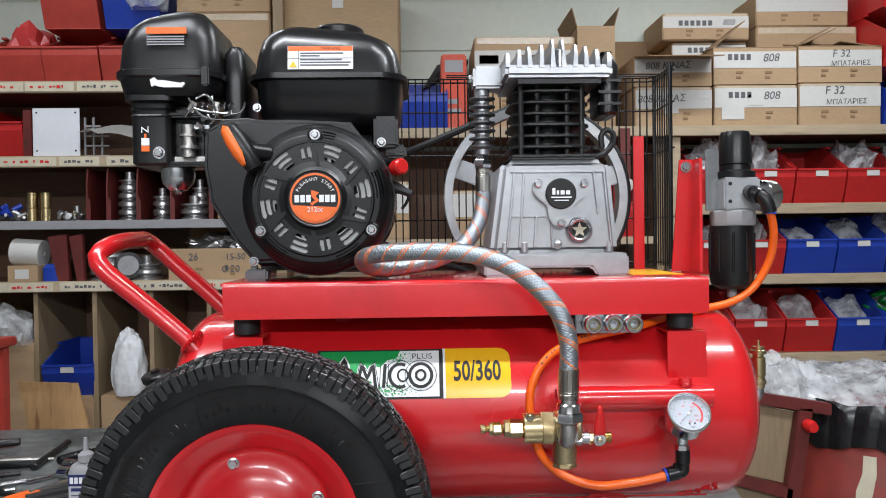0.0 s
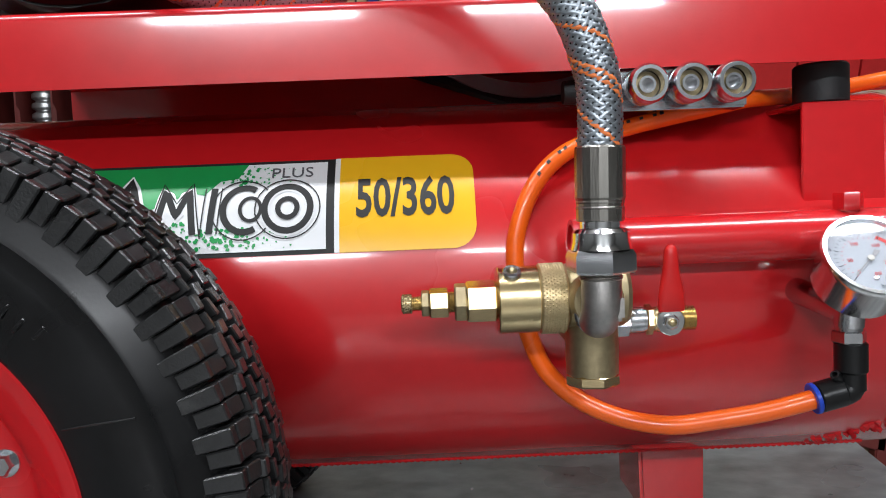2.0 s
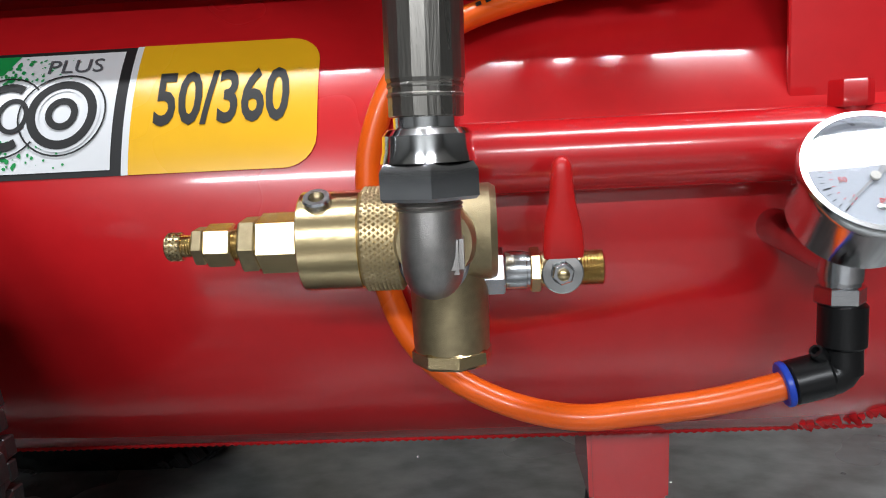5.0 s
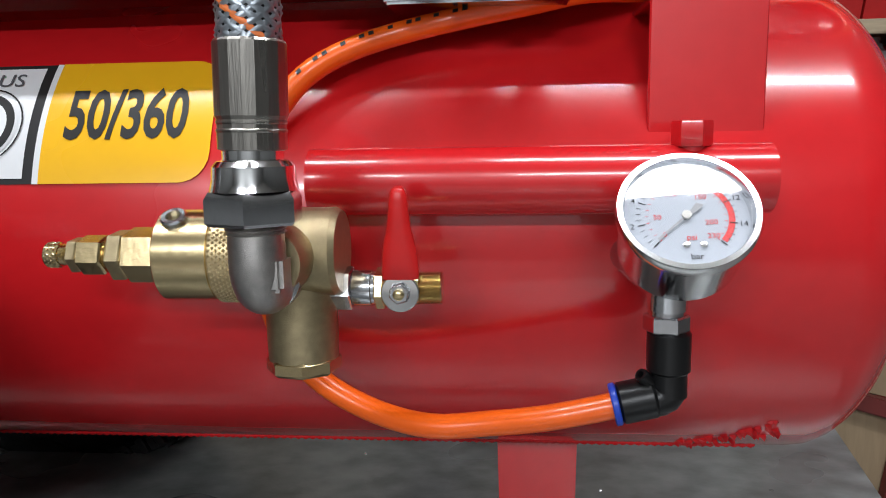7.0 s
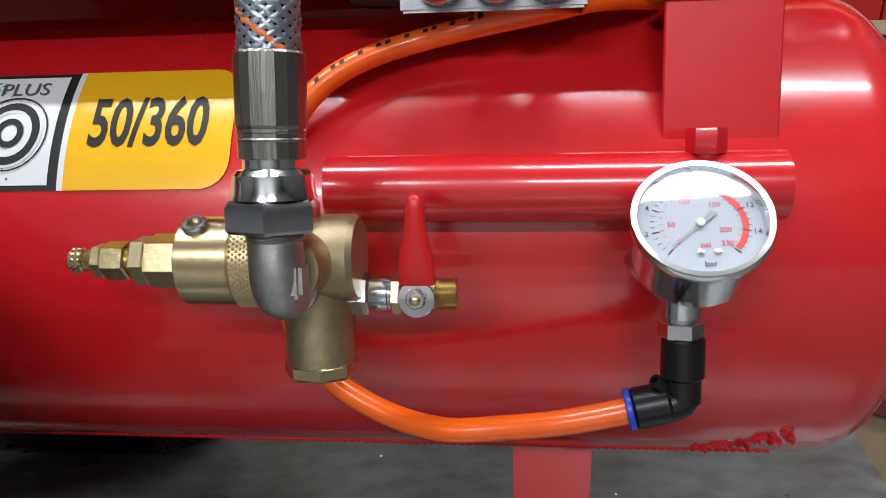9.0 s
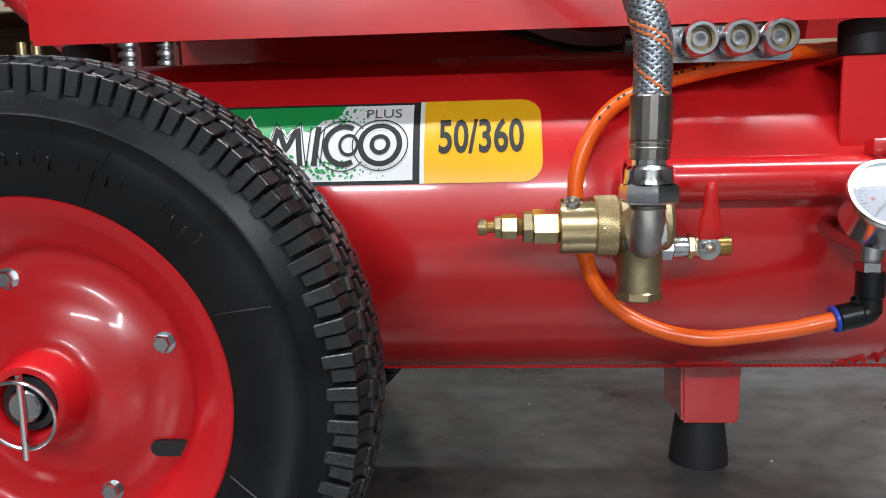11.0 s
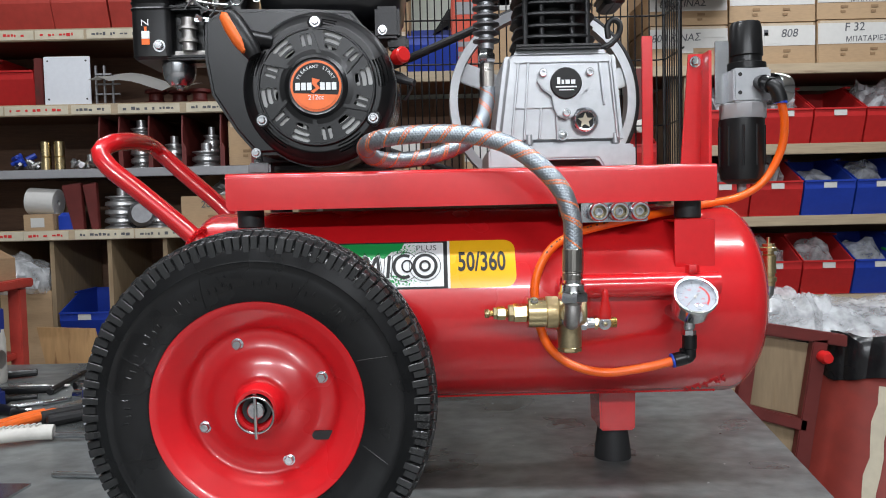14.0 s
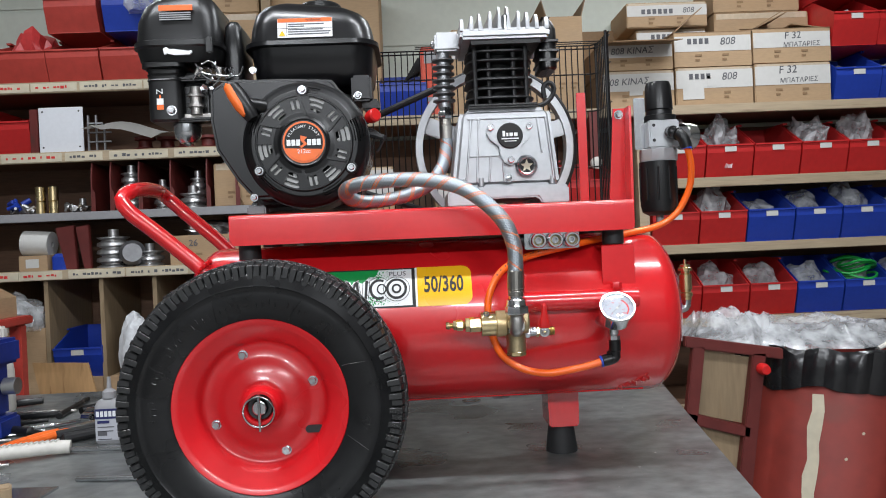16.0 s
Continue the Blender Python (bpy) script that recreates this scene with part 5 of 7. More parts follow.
# ---- unloader valve, gauge, hoses ----
val = thing("unloader_valve", "brass unloader valve on the tank front", "valve", (0.158, 1.02, 1.061))
VY, VZ = 1.02, 1.1165


def hexrod(bm, x0, x1, r, c=0.0008, turn=0.0, n=6, y=VY, z=VZ):
    lathe(bm, [(0, 0), (r - c, 0), (r, c), (r, x1 - x0 - c), (r - c, x1 - x0), (0, x1 - x0)], (x0, y, z), (1, 0, 0), n, turn)


def turned(name, rows, material, parent, n=28, label=""):
    bm = BM()
    for x0, x1, r in rows:
        hexrod(bm, x0, x1, r, 0.0005, 0, n)
    return part(name, bm, material, parent, label)


def thread(bm, x0, x1, r, pitch=0.0011, y=VY, z=VZ):
    k = int((x1 - x0) / pitch)
    prof = [(0, 0)]
    for i in range(k):
        prof += [(r * 0.88, i * pitch), (r, (i + 0.5) * pitch)]
    lathe(bm, prof + [(r * 0.88, k * pitch), (0, k * pitch)], (x0, y, z), (1, 0, 0), 20)


turned("adjuster_body", [(0.1025, 0.1262, 0.0196)], BRASS, val, 44)
bm = BM()
lathe(bm, [(0, 0), (0.0192, 0), (0.0203, 0.001), (0.0203, 0.0147), (0.0192, 0.0157), (0, 0.0157)], (0.1262, VY, VZ), (1, 0, 0), 64)
ring = part("knurled_collar", bm, BRASSKNURL, val)
bm = BM()
for i in range(56):
    for j in range(9):
        a = 2 * math.pi * (i + 0.5 * (j % 2)) / 56
        x = 0.1277 + 0.0016 * j
        c = Vector((x, VY + 0.0203 * math.cos(a), VZ + 0.0203 * math.sin(a)))
        d = Vector((0, math.cos(a), math.sin(a)))
        e = Vector((0, -math.sin(a), math.cos(a)))
        tip = bm.verts.new(c + d * 0.0006)
        base = [bm.verts.new(c + Vector((0.0009 * p, 0, 0)) + e * 0.0009 * q) for p, q in ((1, 0), (0, 1), (-1, 0), (0, -1))]
        for k in range(4):
            bm.faces.new((base[k], base[(k + 1) % 4], tip))
tagged(part("knurl", bm, BRASSKNURL, ring), kind="stuff")
bm = BM()
hexrod(bm, 0.0842, 0.1022, 0.0122, 0.0012, 0.25)
part("large_hex", bm, BRASS, val)
bm = BM()
hexrod(bm, 0.0775, 0.0846, 0.0114, 0.0008, 0.1)
part("lock_nut", bm, BRASSDULL, val)
bm = BM()
hexrod(bm, 0.0628, 0.0742, 0.0088, 0.0008, 0.25)
part("middle_hex", bm, BRASS, val)
bm = BM()
hexrod(bm, 0.0582, 0.0628, 0.0080, 0.0006, 0.1)
part("small_nut", bm, BRASSDULL, val)
bm = BM()
thread(bm, 0.0735, 0.0785, 0.0066)
part("lock_thread", bm, BRASS, val)
bm = BM()
thread(bm, 0.0520, 0.0590, 0.0046)
part("adjusting_thread", bm, BRASS, val)
bm = BM()
lathe(bm, [(0, 0), (0.0050, 0), (0.0055, 0.0006), (0.0055, 0.0058), (0.0050, 0.0064), (0, 0.0064)], (0.0465, VY, VZ), (1, 0, 0), 18)
part("knurled_tip", bm, BRASS, val)
bm = BM()
for i in range(18):
    for j in range(4):
        a = 2 * math.pi * (i + 0.5 * (j % 2)) / 18
        p = Vector((0.0478 + 0.0014 * j, VY + 0.0055 * math.cos(a), VZ + 0.0055 * math.sin(a)))
        lathe(bm, [(0.0007, 0), (0, 0.0005)], p, (0, math.cos(a), math.sin(a)), 4)
tagged(part("tip_knurl", bm, BRASS, val), kind="stuff")
bm = BM()
sd = Vector((0, -0.55, 0.83))
sp = Vector((0.1105, VY, VZ)) + sd * 0.0185
lathe(bm, [(0.0056, 0), (0.0056, 0.0028), (0.0050, 0.0036), (0.0032, 0.0036), (0.0032, 0.0008), (0, 0.0008)], sp, sd, 20)
part("set_screw", bm, STEEL, val, "bright socket set screw")
# body: cross piece and vertical chamber
bm = BM()
lathe(bm, [(0, 0), (0.0175, 0), (0.0190, 0.002), (0.0190, 0.034), (0.0175, 0.0365), (0, 0.0365)], (0.1419, VY + 0.003, VZ + 0.001), (1, 0, 0), 36)
lathe(bm, [(0, 0), (0.0154, 0), (0.0157, 0.010), (0.0157, 0.048), (0, 0.050)], (0.1585, VY + 0.006, 1.0695), (0, 0, 1), 40)
lathe(bm, [(0, 0), (0.0135, 0), (0.0150, 0.004), (0.0150, 0.016), (0, 0.016)], (0.1555, VY - 0.031, VZ + 0.001), (0, 1, 0), 30)
part("valve_body", bm, BRASSDULL, val, "dull cast brass valve body", 30)
bm = BM()
lathe(bm, [(0, 0), (0.0150, 0), (0.0166, 0.0014), (0.0166, 0.0060), (0.0157, 0.0070), (0, 0.0070)], (0.1585, VY + 0.006, 1.0632), (0, 0, 1), 8, 0.2)
part("bottom_cap", bm, BRASS, val)
bm = BM()
rod(bm, (0.158, VY + 0.01, 1.09), (0.158, 1.10, 1.09), 0.0115, n=20)
part("tank_stub", bm, BRASSDULL, val)
# swivel elbow of sintered steel
EX, EY = 0.155, 0.9805
bm = BM()
tube(bm, [(EX, EY, 1.131), (EX, EY, 1.119), (EX, EY + 0.002, 1.1125), (EX, EY + 0.007, 1.1085), (EX, EY + 0.014, 1.108), (EX, EY + 0.022, 1.108)], 0.0106, 28, 0.002)
lathe(bm, [(0, -0.0106), (0.0055, -0.0092), (0.0089, -0.0058), (0.0106, 0), (0.0106, 0.01)], (EX, EY + 0.001, 1.1165), (0, 0, 1), 28)
elb = part("steel_elbow", bm, CASTSTEEL, val, "grey sintered steel hose elbow")
bm = BM()
add_box(bm, EX + 0.0030, EX + 0.0112, EY - 0.0060, EY + 0.0075, 1.1085, 1.1225)
bevel(bm, 0.0018, 2)
part("wrench_flat", bm, CASTSTEEL, elb)
bm = BM()
lathe(bm, [(0, 0), (0.0118, 0), (0.0128, 0.001), (0.0128, 0.004), (0, 0.004)], (EX, EY + 0.0100, 1.1110), (0, 1, 0), 36)
part("elbow_flange", bm, STEEL, elb)
bm = BM()
for k in range(3):
    lathe(bm, [(0.0108, -0.0007), (0.0118, 0), (0.0108, 0.0007)], (EX, EY, 1.1312 + 0.0014 * k), (0, 0, 1), 24)
rod(bm, (EX, EY, 1.128), (EX, EY, 1.136), 0.0106, n=24)
part("elbow_thread", bm, CASTSTEEL, elb)
bm = BM()
lathe(bm, [(0, 0), (0.0176, 0), (0.0188, 0.0012), (0.0188, 0.0098), (0.0170, 0.0125), (0, 0.0125)], (EX, EY, 1.1343), (0, 0, 1), 6, 0.12)
part("swivel_nut", bm, STEEL, elb, "bright hexagonal swivel nut")
bm = BM()
lathe(bm, [(0.0165, 0), (0.0155, 0.004), (0.0152, 0.009), (0.0135, 0.011), (0.0112, 0.0115), (0.0112, 0.016), (0, 0.016)], (EX + 0.0005, EY, 1.1468), (0, 0, 1), 32)
part("nut_collar", bm, CHROME, elb)


def ferrule(name, p0, axis, length, r):
    bm = BM()
    prof = [(r * 0.84, 0), (r * 0.95, 0.0005), (r * 0.95, 0.0065), (r * 0.975, 0.0070), (r * 0.975, 0.0075), (r * 0.94, 0.0080), (r * 0.94, 0.0095), (r * 0.97, 0.010), (r * 0.97, 0.0105), (r * 0.95, 0.0112), (r, 0.0125), (r, length - 0.001), (r * 0.96, length), (r * 0.8, length)]
    lathe(bm, prof, p0, axis, 18, 0.1)
    return bm


hose = thing("braided_hose", "stainless braided air hose with orange tracer threads", "hose", (0.0, 1.05, 1.31))
part("ferrule", ferrule("ferrule", (EX + 0.0005, EY, 1.1615), (0.02, 0, 1), 0.0395, 0.0134), DARKSTEEL, hose, "crimped grey steel ferrule", 15)
part("ferrule", ferrule("ferrule", (0.068, 1.20, 1.4735), (0, 0, -1), 0.042, 0.0114), DARKSTEEL, hose, "crimped grey steel ferrule", 15)
HOSE = [(0.1562, 0.9805, 1.199), (0.1567, 0.980, 1.222), (0.1545, 0.980, 1.243), (0.1415, 0.982, 1.277), (0.108, 0.988, 1.3135), (0.0685, 0.998, 1.3375), (0.014, 1.01, 1.3495), (-0.052, 1.022, 1.3505), (-0.094, 1.045, 1.346),
        (-0.108, 1.073, 1.3375), (-0.098, 1.10, 1.3275), (-0.070, 1.122, 1.3245), (-0.017, 1.147, 1.3325), (0.031, 1.172, 1.353), (0.058, 1.190, 1.386), (0.0675, 1.199, 1.420), (0.068, 1.20, 1.438)]
HR = 0.0118
bm = BM()
tube(bm, HOSE, HR - 0.0009, 18, 0.006)
part("inner_tube", bm, BLACKRUB, hose)
hp = smooth_path(HOSE, 0.0016)
fr = frames_along(hp)
dist = [0.0]
for a, b in zip(hp, hp[1:]):
    dist.append(dist[-1] + (b - a).length)
NB, PITCH = 12, 0.052


def braid(direction, pick):
    bm = BM()
    for s in range(NB):
        if not pick(s):
            continue
        rows = []
        for (p, u, w), d in zip(fr, dist):
            ph = 2 * math.pi * (d / PITCH * direction + s / NB)
            wave = math.sin(NB * 2 * math.pi * d / PITCH + (0 if direction > 0 else math.pi) + (math.pi * s))
            row = []
            for off, drop in ((-1, 0.00035), (-0.33, 0.0), (0.33, 0.0), (1, 0.00035)):
                t = ph + off * 0.19
                r = HR + 0.0005 * wave - drop
                row.append(bm.verts.new(p + (u * math.cos(t) + w * math.sin(t)) * r))
            rows.append(row)
        for a, b in zip(rows, rows[1:]):
            for k in range(3):
                bm.faces.new((a[k], a[k + 1], b[k + 1], b[k]))
    return bm


tagged(part("wire_braid", braid(1, lambda s: True), WIRE, hose, angle=80), kind="stuff")
tagged(part("wire_braid", braid(-1, lambda s: s not in (2, 3, 8)), WIRE, hose, angle=80), kind="stuff")
part("tracer_thread", braid(-1, lambda s: s in (2, 3, 8)), WIREORANGE, hose, "orange tracer threads", 80)

# drain ball valve
BVY, BVZ, BVX = 1.029, 1.1000, 0.2035
bv = thing("ball_valve", "small brass ball valve with red lever", "valve", (0.20, BVY, 1.09))
bm = BM()
hexrod(bm, 0.1720, 0.1812, 0.0097, 0.0006, 0.2, 6, BVY, BVZ)
part("nipple_hex", bm, STEEL, bv)
bm = BM()
lathe(bm, [(0, 0), (0.0076, 0), (0.0080, 0.0006), (0.0080, 0.0085), (0.0074, 0.0088), (0.0074, 0.0105), (0, 0.0105)], (0.1812, BVY, BVZ), (1, 0, 0), 32)
part("steel_nipple", bm, STEEL, bv)
bm = BM()
hexrod(bm, 0.1913, 0.1957, 0.0092, 0.0006, 0.25, 6, BVY, BVZ)
part("lock_ring", bm, BRASS, bv)
bm = BM()
lathe(bm, [(0, 0), (0.0070, 0), (0.0078, 0.003), (0.0082, 0.008), (0.0078, 0.013), (0.0068, 0.016), (0, 0.016)], (0.1955, BVY, BVZ), (1, 0, 0), 28)
rod(bm, (BVX, BVY, BVZ), (BVX, BVY - 0.0098, BVZ), 0.0062, n=20)
part("body", bm, BRASS, bv)
bm = BM()
thread(bm, 0.2105, 0.2220, 0.0076, 0.0013, BVY, BVZ)
part("outlet_thread", bm, BRASS, bv)
bm = BM()
lathe(bm, [(0.0080, 0), (0.0083, 0.0004), (0.0083, 0.0014), (0.0078, 0.0018), (0.0045, 0.0016), (0.0042, 0.0010), (0, 0.0010)], (BVX, BVY - 0.0098, BVZ), (0, -1, 0), 32)
part("lever_plate", bm, CHROME, bv, "bright pressed lever plate")
bm = BM()
lathe(bm, [(0.0046, 0), (0.0046, 0.0030), (0.0040, 0.0036), (0, 0.0036)], (BVX, BVY - 0.0106, BVZ), (0, -1, 0), 6, 0.3)
part("lever_nut", bm, STEEL, bv)
bm = BM()
lathe(bm, [(0.0024, 0), (0.0024, 0.0018), (0.0016, 0.0024), (0, 0.0026)], (BVX, BVY - 0.0140, BVZ), (0, -1, 0), 16)
part("stem_end", bm, BRASS, bv)
# the dipped lever, an oval section that narrows upwards
bm = BM()
rows = ((0.0060, 0.0076, 0.0016), (0.0085, 0.0080, 0.0024), (0.0125, 0.0079, 0.0028), (0.0180, 0.0074, 0.0031), (0.0230, 0.0064, 0.0033), (0.0275, 0.0053, 0.0034), (0.0330, 0.0046, 0.0034), (0.0390, 0.0041, 0.0033), (0.0425, 0.0036, 0.0030), (0.0445, 0.0026, 0.0022), (0.0455, 0.0010, 0.0009))
rings = []
for h, a, b in rows:
    cx = BVX + 0.0006 - 0.022 * (h - 0.006) * (1 - h / 0.06)
    rings.append([bm.verts.new((cx + a * math.copysign(abs(math.cos(radians(t))) ** 0.8, math.cos(radians(t))), BVY - 0.0112 + b * math.sin(radians(t)) - 0.03 * h, BVZ + h)) for t in range(0, 360, 18)])
for a, b in zip(rings, rings[1:]):
    for k in range(20):
        bm.faces.new((a[k], a[(k + 1) % 20], b[(k + 1) % 20], b[k]))
bm.faces.new(rings[0][::-1]), bm.faces.new(rings[-1])
part("lever", bm, REDPL, bv, "red plastic-dipped lever", 60)

# pressure gauge facing up and forward
gauge = thing("pressure_gauge", "round chromed pressure gauge with white dial", "gauge", (0.316, 1.01, 1.09))
GN = Vector((-0.05, -math.cos(radians(40)), math.sin(radians(40)))).normalized()
GC = Vector((0.3215, 1.0165, 1.1335))
bm = BM()
lathe(bm, [(0, -0.030), (0.020, -0.030), (0.0258, -0.027), (0.0265, -0.004), (0.0285, -0.002), (0.0289, 0.0015), (0.0280, 0.0034), (0.0258, 0.0034), (0.0250, 0.0), (0.0248, -0.004)], GC, GN, 56)
gb = part("case", bm, CHROME, gauge, "chromed steel case")
bm = BM()
lathe(bm, [(0.0252, -0.0030), (0, -0.0030)], GC, GN, 48)
part("dial", bm, DIAL, gb)
GU = Vector((1, 0, 0)) - GN * GN.x
GU.normalize()
GW = GN.cross(GU)
GM = Matrix((GU, GW, GN)).transposed().to_4x4()
GM.translation = GC


def on_dial(bm, h=-0.0027):
    return placed(bm, GM @ Matrix.Translation((0, 0, h)))


def arc_band(r0, r1, a0, a1, k=20):
    bm = BM()
    v = [[bm.verts.new((r * math.cos(radians(a0 + (a1 - a0) * i / k)), r * math.sin(radians(a0 + (a1 - a0) * i / k)), 0)) for r in (r0, r1)] for i in range(k + 1)]
    for a, b in zip(v, v[1:]):
        bm.faces.new((a[0], a[1], b[1], b[0]))
    return bm


def tick(bm, a, r0, r1, w):
    c, s = math.cos(radians(a)), math.sin(radians(a))
    bm.faces.new([bm.verts.new((r * c - t * s, r * s + t * c, 0)) for r, t in ((r0, -w), (r1, -w), (r1, w), (r0, w))])


part("red_zone", on_dial(arc_band(0.0165, 0.0190, 60, -42)), REDINK, gb)
bm = BM()
for k in range(33):
    tick(bm, 225 - 270 * k / 32, 0.0168 if k % 4 == 0 else 0.0182, 0.0200, 0.00025 if k % 4 == 0 else 0.00014)
part("scale_marks", on_dial(bm, -0.0026), INK, gb)
bm = BM()
for k in range(24):
    tick(bm, 225 - 270 * k / 23, 0.0150, 0.0162, 0.00014)
part("inner_scale_marks", on_dial(bm, -0.0026), REDINK, gb)
for k, word in enumerate(("0", "2", "4", "6", "8", "10", "12", "14", "16")):
    a = radians(225 - 270 * k / 8)
    if word not in ("0", "16"):
        part("bar_number", placed(text_bm(word, 0.0036, 0.00003), GM @ Matrix.Translation((0.0222 * math.cos(a), 0.0222 * math.sin(a), -0.0026))), INK, gb)
for word, a, r in (("0", 222, 0.0125), ("50", 180, 0.0115), ("100", 115, 0.0125), ("150", 55, 0.0115), ("200", -18, 0.0100), ("230", -45, 0.0135)):
    part("psi_number", placed(text_bm(word, 0.0034, 0.00003), GM @ Matrix.Translation((r * math.cos(radians(a)), r * math.sin(radians(a)), -0.0026))), REDINK, gb)
part("psi_word", placed(text_bm("psi", 0.0038, 0.00003), GM @ Matrix.Translation((0.001, -0.0100, -0.0026))), REDINK, gb)
part("bar_word", placed(text_bm("bar", 0.0038, 0.00003), GM @ Matrix.Translation((0.002, -0.0190, -0.0026))), INK, gb)
bm = BM()
tick(bm, 222, 0, 0.0165, 0.00045)
bm.faces.new([bm.verts.new((x, y, 0)) for x, y in ((0, -0.0012), (0.0050, 0.0026), (0.0075, 0.0050), (0.0045, 0.0062), (0.0016, 0.0024), (-0.001, 0.001))])
part("needle", on_dial(bm, -0.0018), GREYPL, gb)
bm = BM()
lathe(bm, [(0.0019, 0), (0.0019, 0.0012), (0, 0.0014)], (0, 0, 0), (0, 0, 1), 16)
part("needle_hub", on_dial(bm, -0.0018), WHITEPL, gb)
for x in (-0.0015, 0.0052):
    bm = BM()
    lathe(bm, [(0.0016, 0), (0.0014, 0.0006), (0, 0.0007)], (x, -0.0138, 0), (0, 0, 1), 14)
    part("dial_screw", on_dial(bm), CHROME, gb)
bm = BM()
lathe(bm, [(0, 0.0005), (0.0257, 0.0005), (0.0257, 0.0012), (0, 0.0012)], GC, GN, 40)
gl = part("glass", bm, GLASS, gb, "clear gauge glass")
gl.visible_shadow = False
# stem, tee and tank stub
bm = BM()
rod(bm, (0.3185, 1.036, 1.090), (0.3190, 1.032, 1.122), 0.0088, n=24)
rod(bm, (0.3185, 1.036, 1.098), (0.304, 1.094, 1.110), 0.0085, n=20)
rod(bm, (0.3185, 1.036, 1.080), (0.3185, 1.036, 1.094), 0.0080, n=24)
part("tee", bm, STEEL, gauge, "nickel-plated tee fitting")
bm = BM()
lathe(bm, [(0, 0), (0.0092, 0), (0.0100, 0.0008), (0.0100, 0.0068), (0.0092, 0.0076), (0, 0.0076)], (0.3185, 1.036, 1.0795), (0, 0, 1), 6, 0.3)
part("hex_nut", bm, STEEL, gauge)
bm = BM()
lathe(bm, [(0, 0), (0.0105, 0), (0.0125, 0.004), (0.0125, 0.016), (0.0175, 0.021), (0.018, 0.025)], (0.3055, 1.087, 1.108), (-0.1, 1, 0.1), 24)
part("tank_boss", bm, RED, gauge, "red painted welded boss")
bm = BM()
PX, PY = 0.3200, 1.0365
rod(bm, (PX, PY, 1.080), (PX, PY, 1.0605), 0.0096, n=28, chamfer=0.0014)
rod(bm, (PX, PY, 1.064), (PX + 0.0003, PY, 1.050), 0.0082, n=24)
tube(bm, [(PX, PY, 1.060), (PX - 0.0002, PY, 1.052), (PX - 0.0035, PY, 1.0488), (PX - 0.010, PY, 1.048)], 0.0082, 22, 0.002)
lathe(bm, [(0.0082, 0), (0.0076, 0.003), (0.005, 0.0062), (0, 0.0074)], (PX, PY, 1.0520), (0.35, 0, -1), 22)
rod(bm, (PX - 0.005, PY, 1.0495), (PX - 0.0215, PY + 0.0003, 1.0455), 0.0095, n=28, chamfer=0.0014)
lathe(bm, [(0.0030, 0), (0.0032, 0.006), (0.0028, 0.0075), (0.0018, 0.0075), (0.0018, 0.004), (0, 0.004)], (PX - 0.008, PY - 0.002, 1.0565), (-0.7, -0.45, 0.65), 14)
el = part("push_elbow", bm, BLACKPL, gauge, "black plastic push-in elbow")
bm = BM()
rod(bm, (PX - 0.0212, PY + 0.0003, 1.0456), (PX - 0.0242, PY + 0.0004, 1.0449), 0.0097, n=28, chamfer=0.0006)
part("release_ring", bm, BLUEPL, gauge)

# orange nylon tube from the elbow round the valve and up to the regulator
line = thing("air_tube", "bright orange nylon air tube", "tube", (0.2, 1.06, 1.03))
bm = BM()
LINE = [(0.3000, 1.0366, 1.0457), (0.2905, 1.037, 1.0430), (0.266, 1.040, 1.0368), (0.240, 1.046, 1.0315), (0.212, 1.050, 1.0282), (0.183, 1.060, 1.0315), (0.156, 1.067, 1.0435), (0.137, 1.072, 1.062), (0.1270, 1.075, 1.086), (0.1215, 1.078, 1.113), (0.1200, 1.080, 1.136),
        (0.1228, 1.082, 1.155), (0.132, 1.085, 1.178), (0.147, 1.090, 1.197), (0.168, 1.098, 1.210), (0.196, 1.106, 1.2195), (0.227, 1.110, 1.2265), (0.262, 1.1125, 1.233), (0.290, 1.116, 1.2385), (0.325, 1.145, 1.243), (0.360, 1.165, 1.2475), (0.405, 1.178, 1.2545), (0.445, 1.183, 1.2625), (0.474, 1.183, 1.2785),
        (0.492, 1.180, 1.300), (0.505, 1.172, 1.335), (0.5035, 1.160, 1.372), (0.494, 1.151, 1.402)]
tube(bm, LINE, 0.0060, 20, 0.006)
part("tube", bm, ORANGE, line)
lp = frames_along(smooth_path(LINE, 0.0024))
for i in range(124, 176, 2):
    if i % 10 in (0, 6) or i >= len(lp) - 1:
        continue
    p, u, w = lp[i]
    d = (lp[i + 1][0] - p).normalized()
    out = Vector((0, -0.8, 0.6))
    out = (out - d * out.dot(d)).normalized()
    side = d.cross(out)
    bm = BM()
    bm.faces.new([bm.verts.new(p + out * 0.00615 + d * a + side * b) for a, b in ((0, -0.0012), (0.0028, -0.0012), (0.0022, 0.0012), (-0.0006, 0.0012))])
    part("print_mark", bm, INK, line)

# ---- wall courses ----
for k, z in enumerate((2.36, 2.60, 2.84)):
    bm = BM()
    add_box(bm, -3.9, 4.9, 3.594, 3.6, z - 0.115, z + 0.115)
    bevel(bm, 0.004, 2)
    tagged(part("block_course", bm, WALLM, bpy.data.objects["wall_north"]))

# ---- shelving ----
SY = 3.1


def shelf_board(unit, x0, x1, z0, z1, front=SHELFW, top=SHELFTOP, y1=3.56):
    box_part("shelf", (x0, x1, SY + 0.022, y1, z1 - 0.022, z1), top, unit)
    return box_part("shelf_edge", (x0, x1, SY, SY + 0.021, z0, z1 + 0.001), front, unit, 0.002)


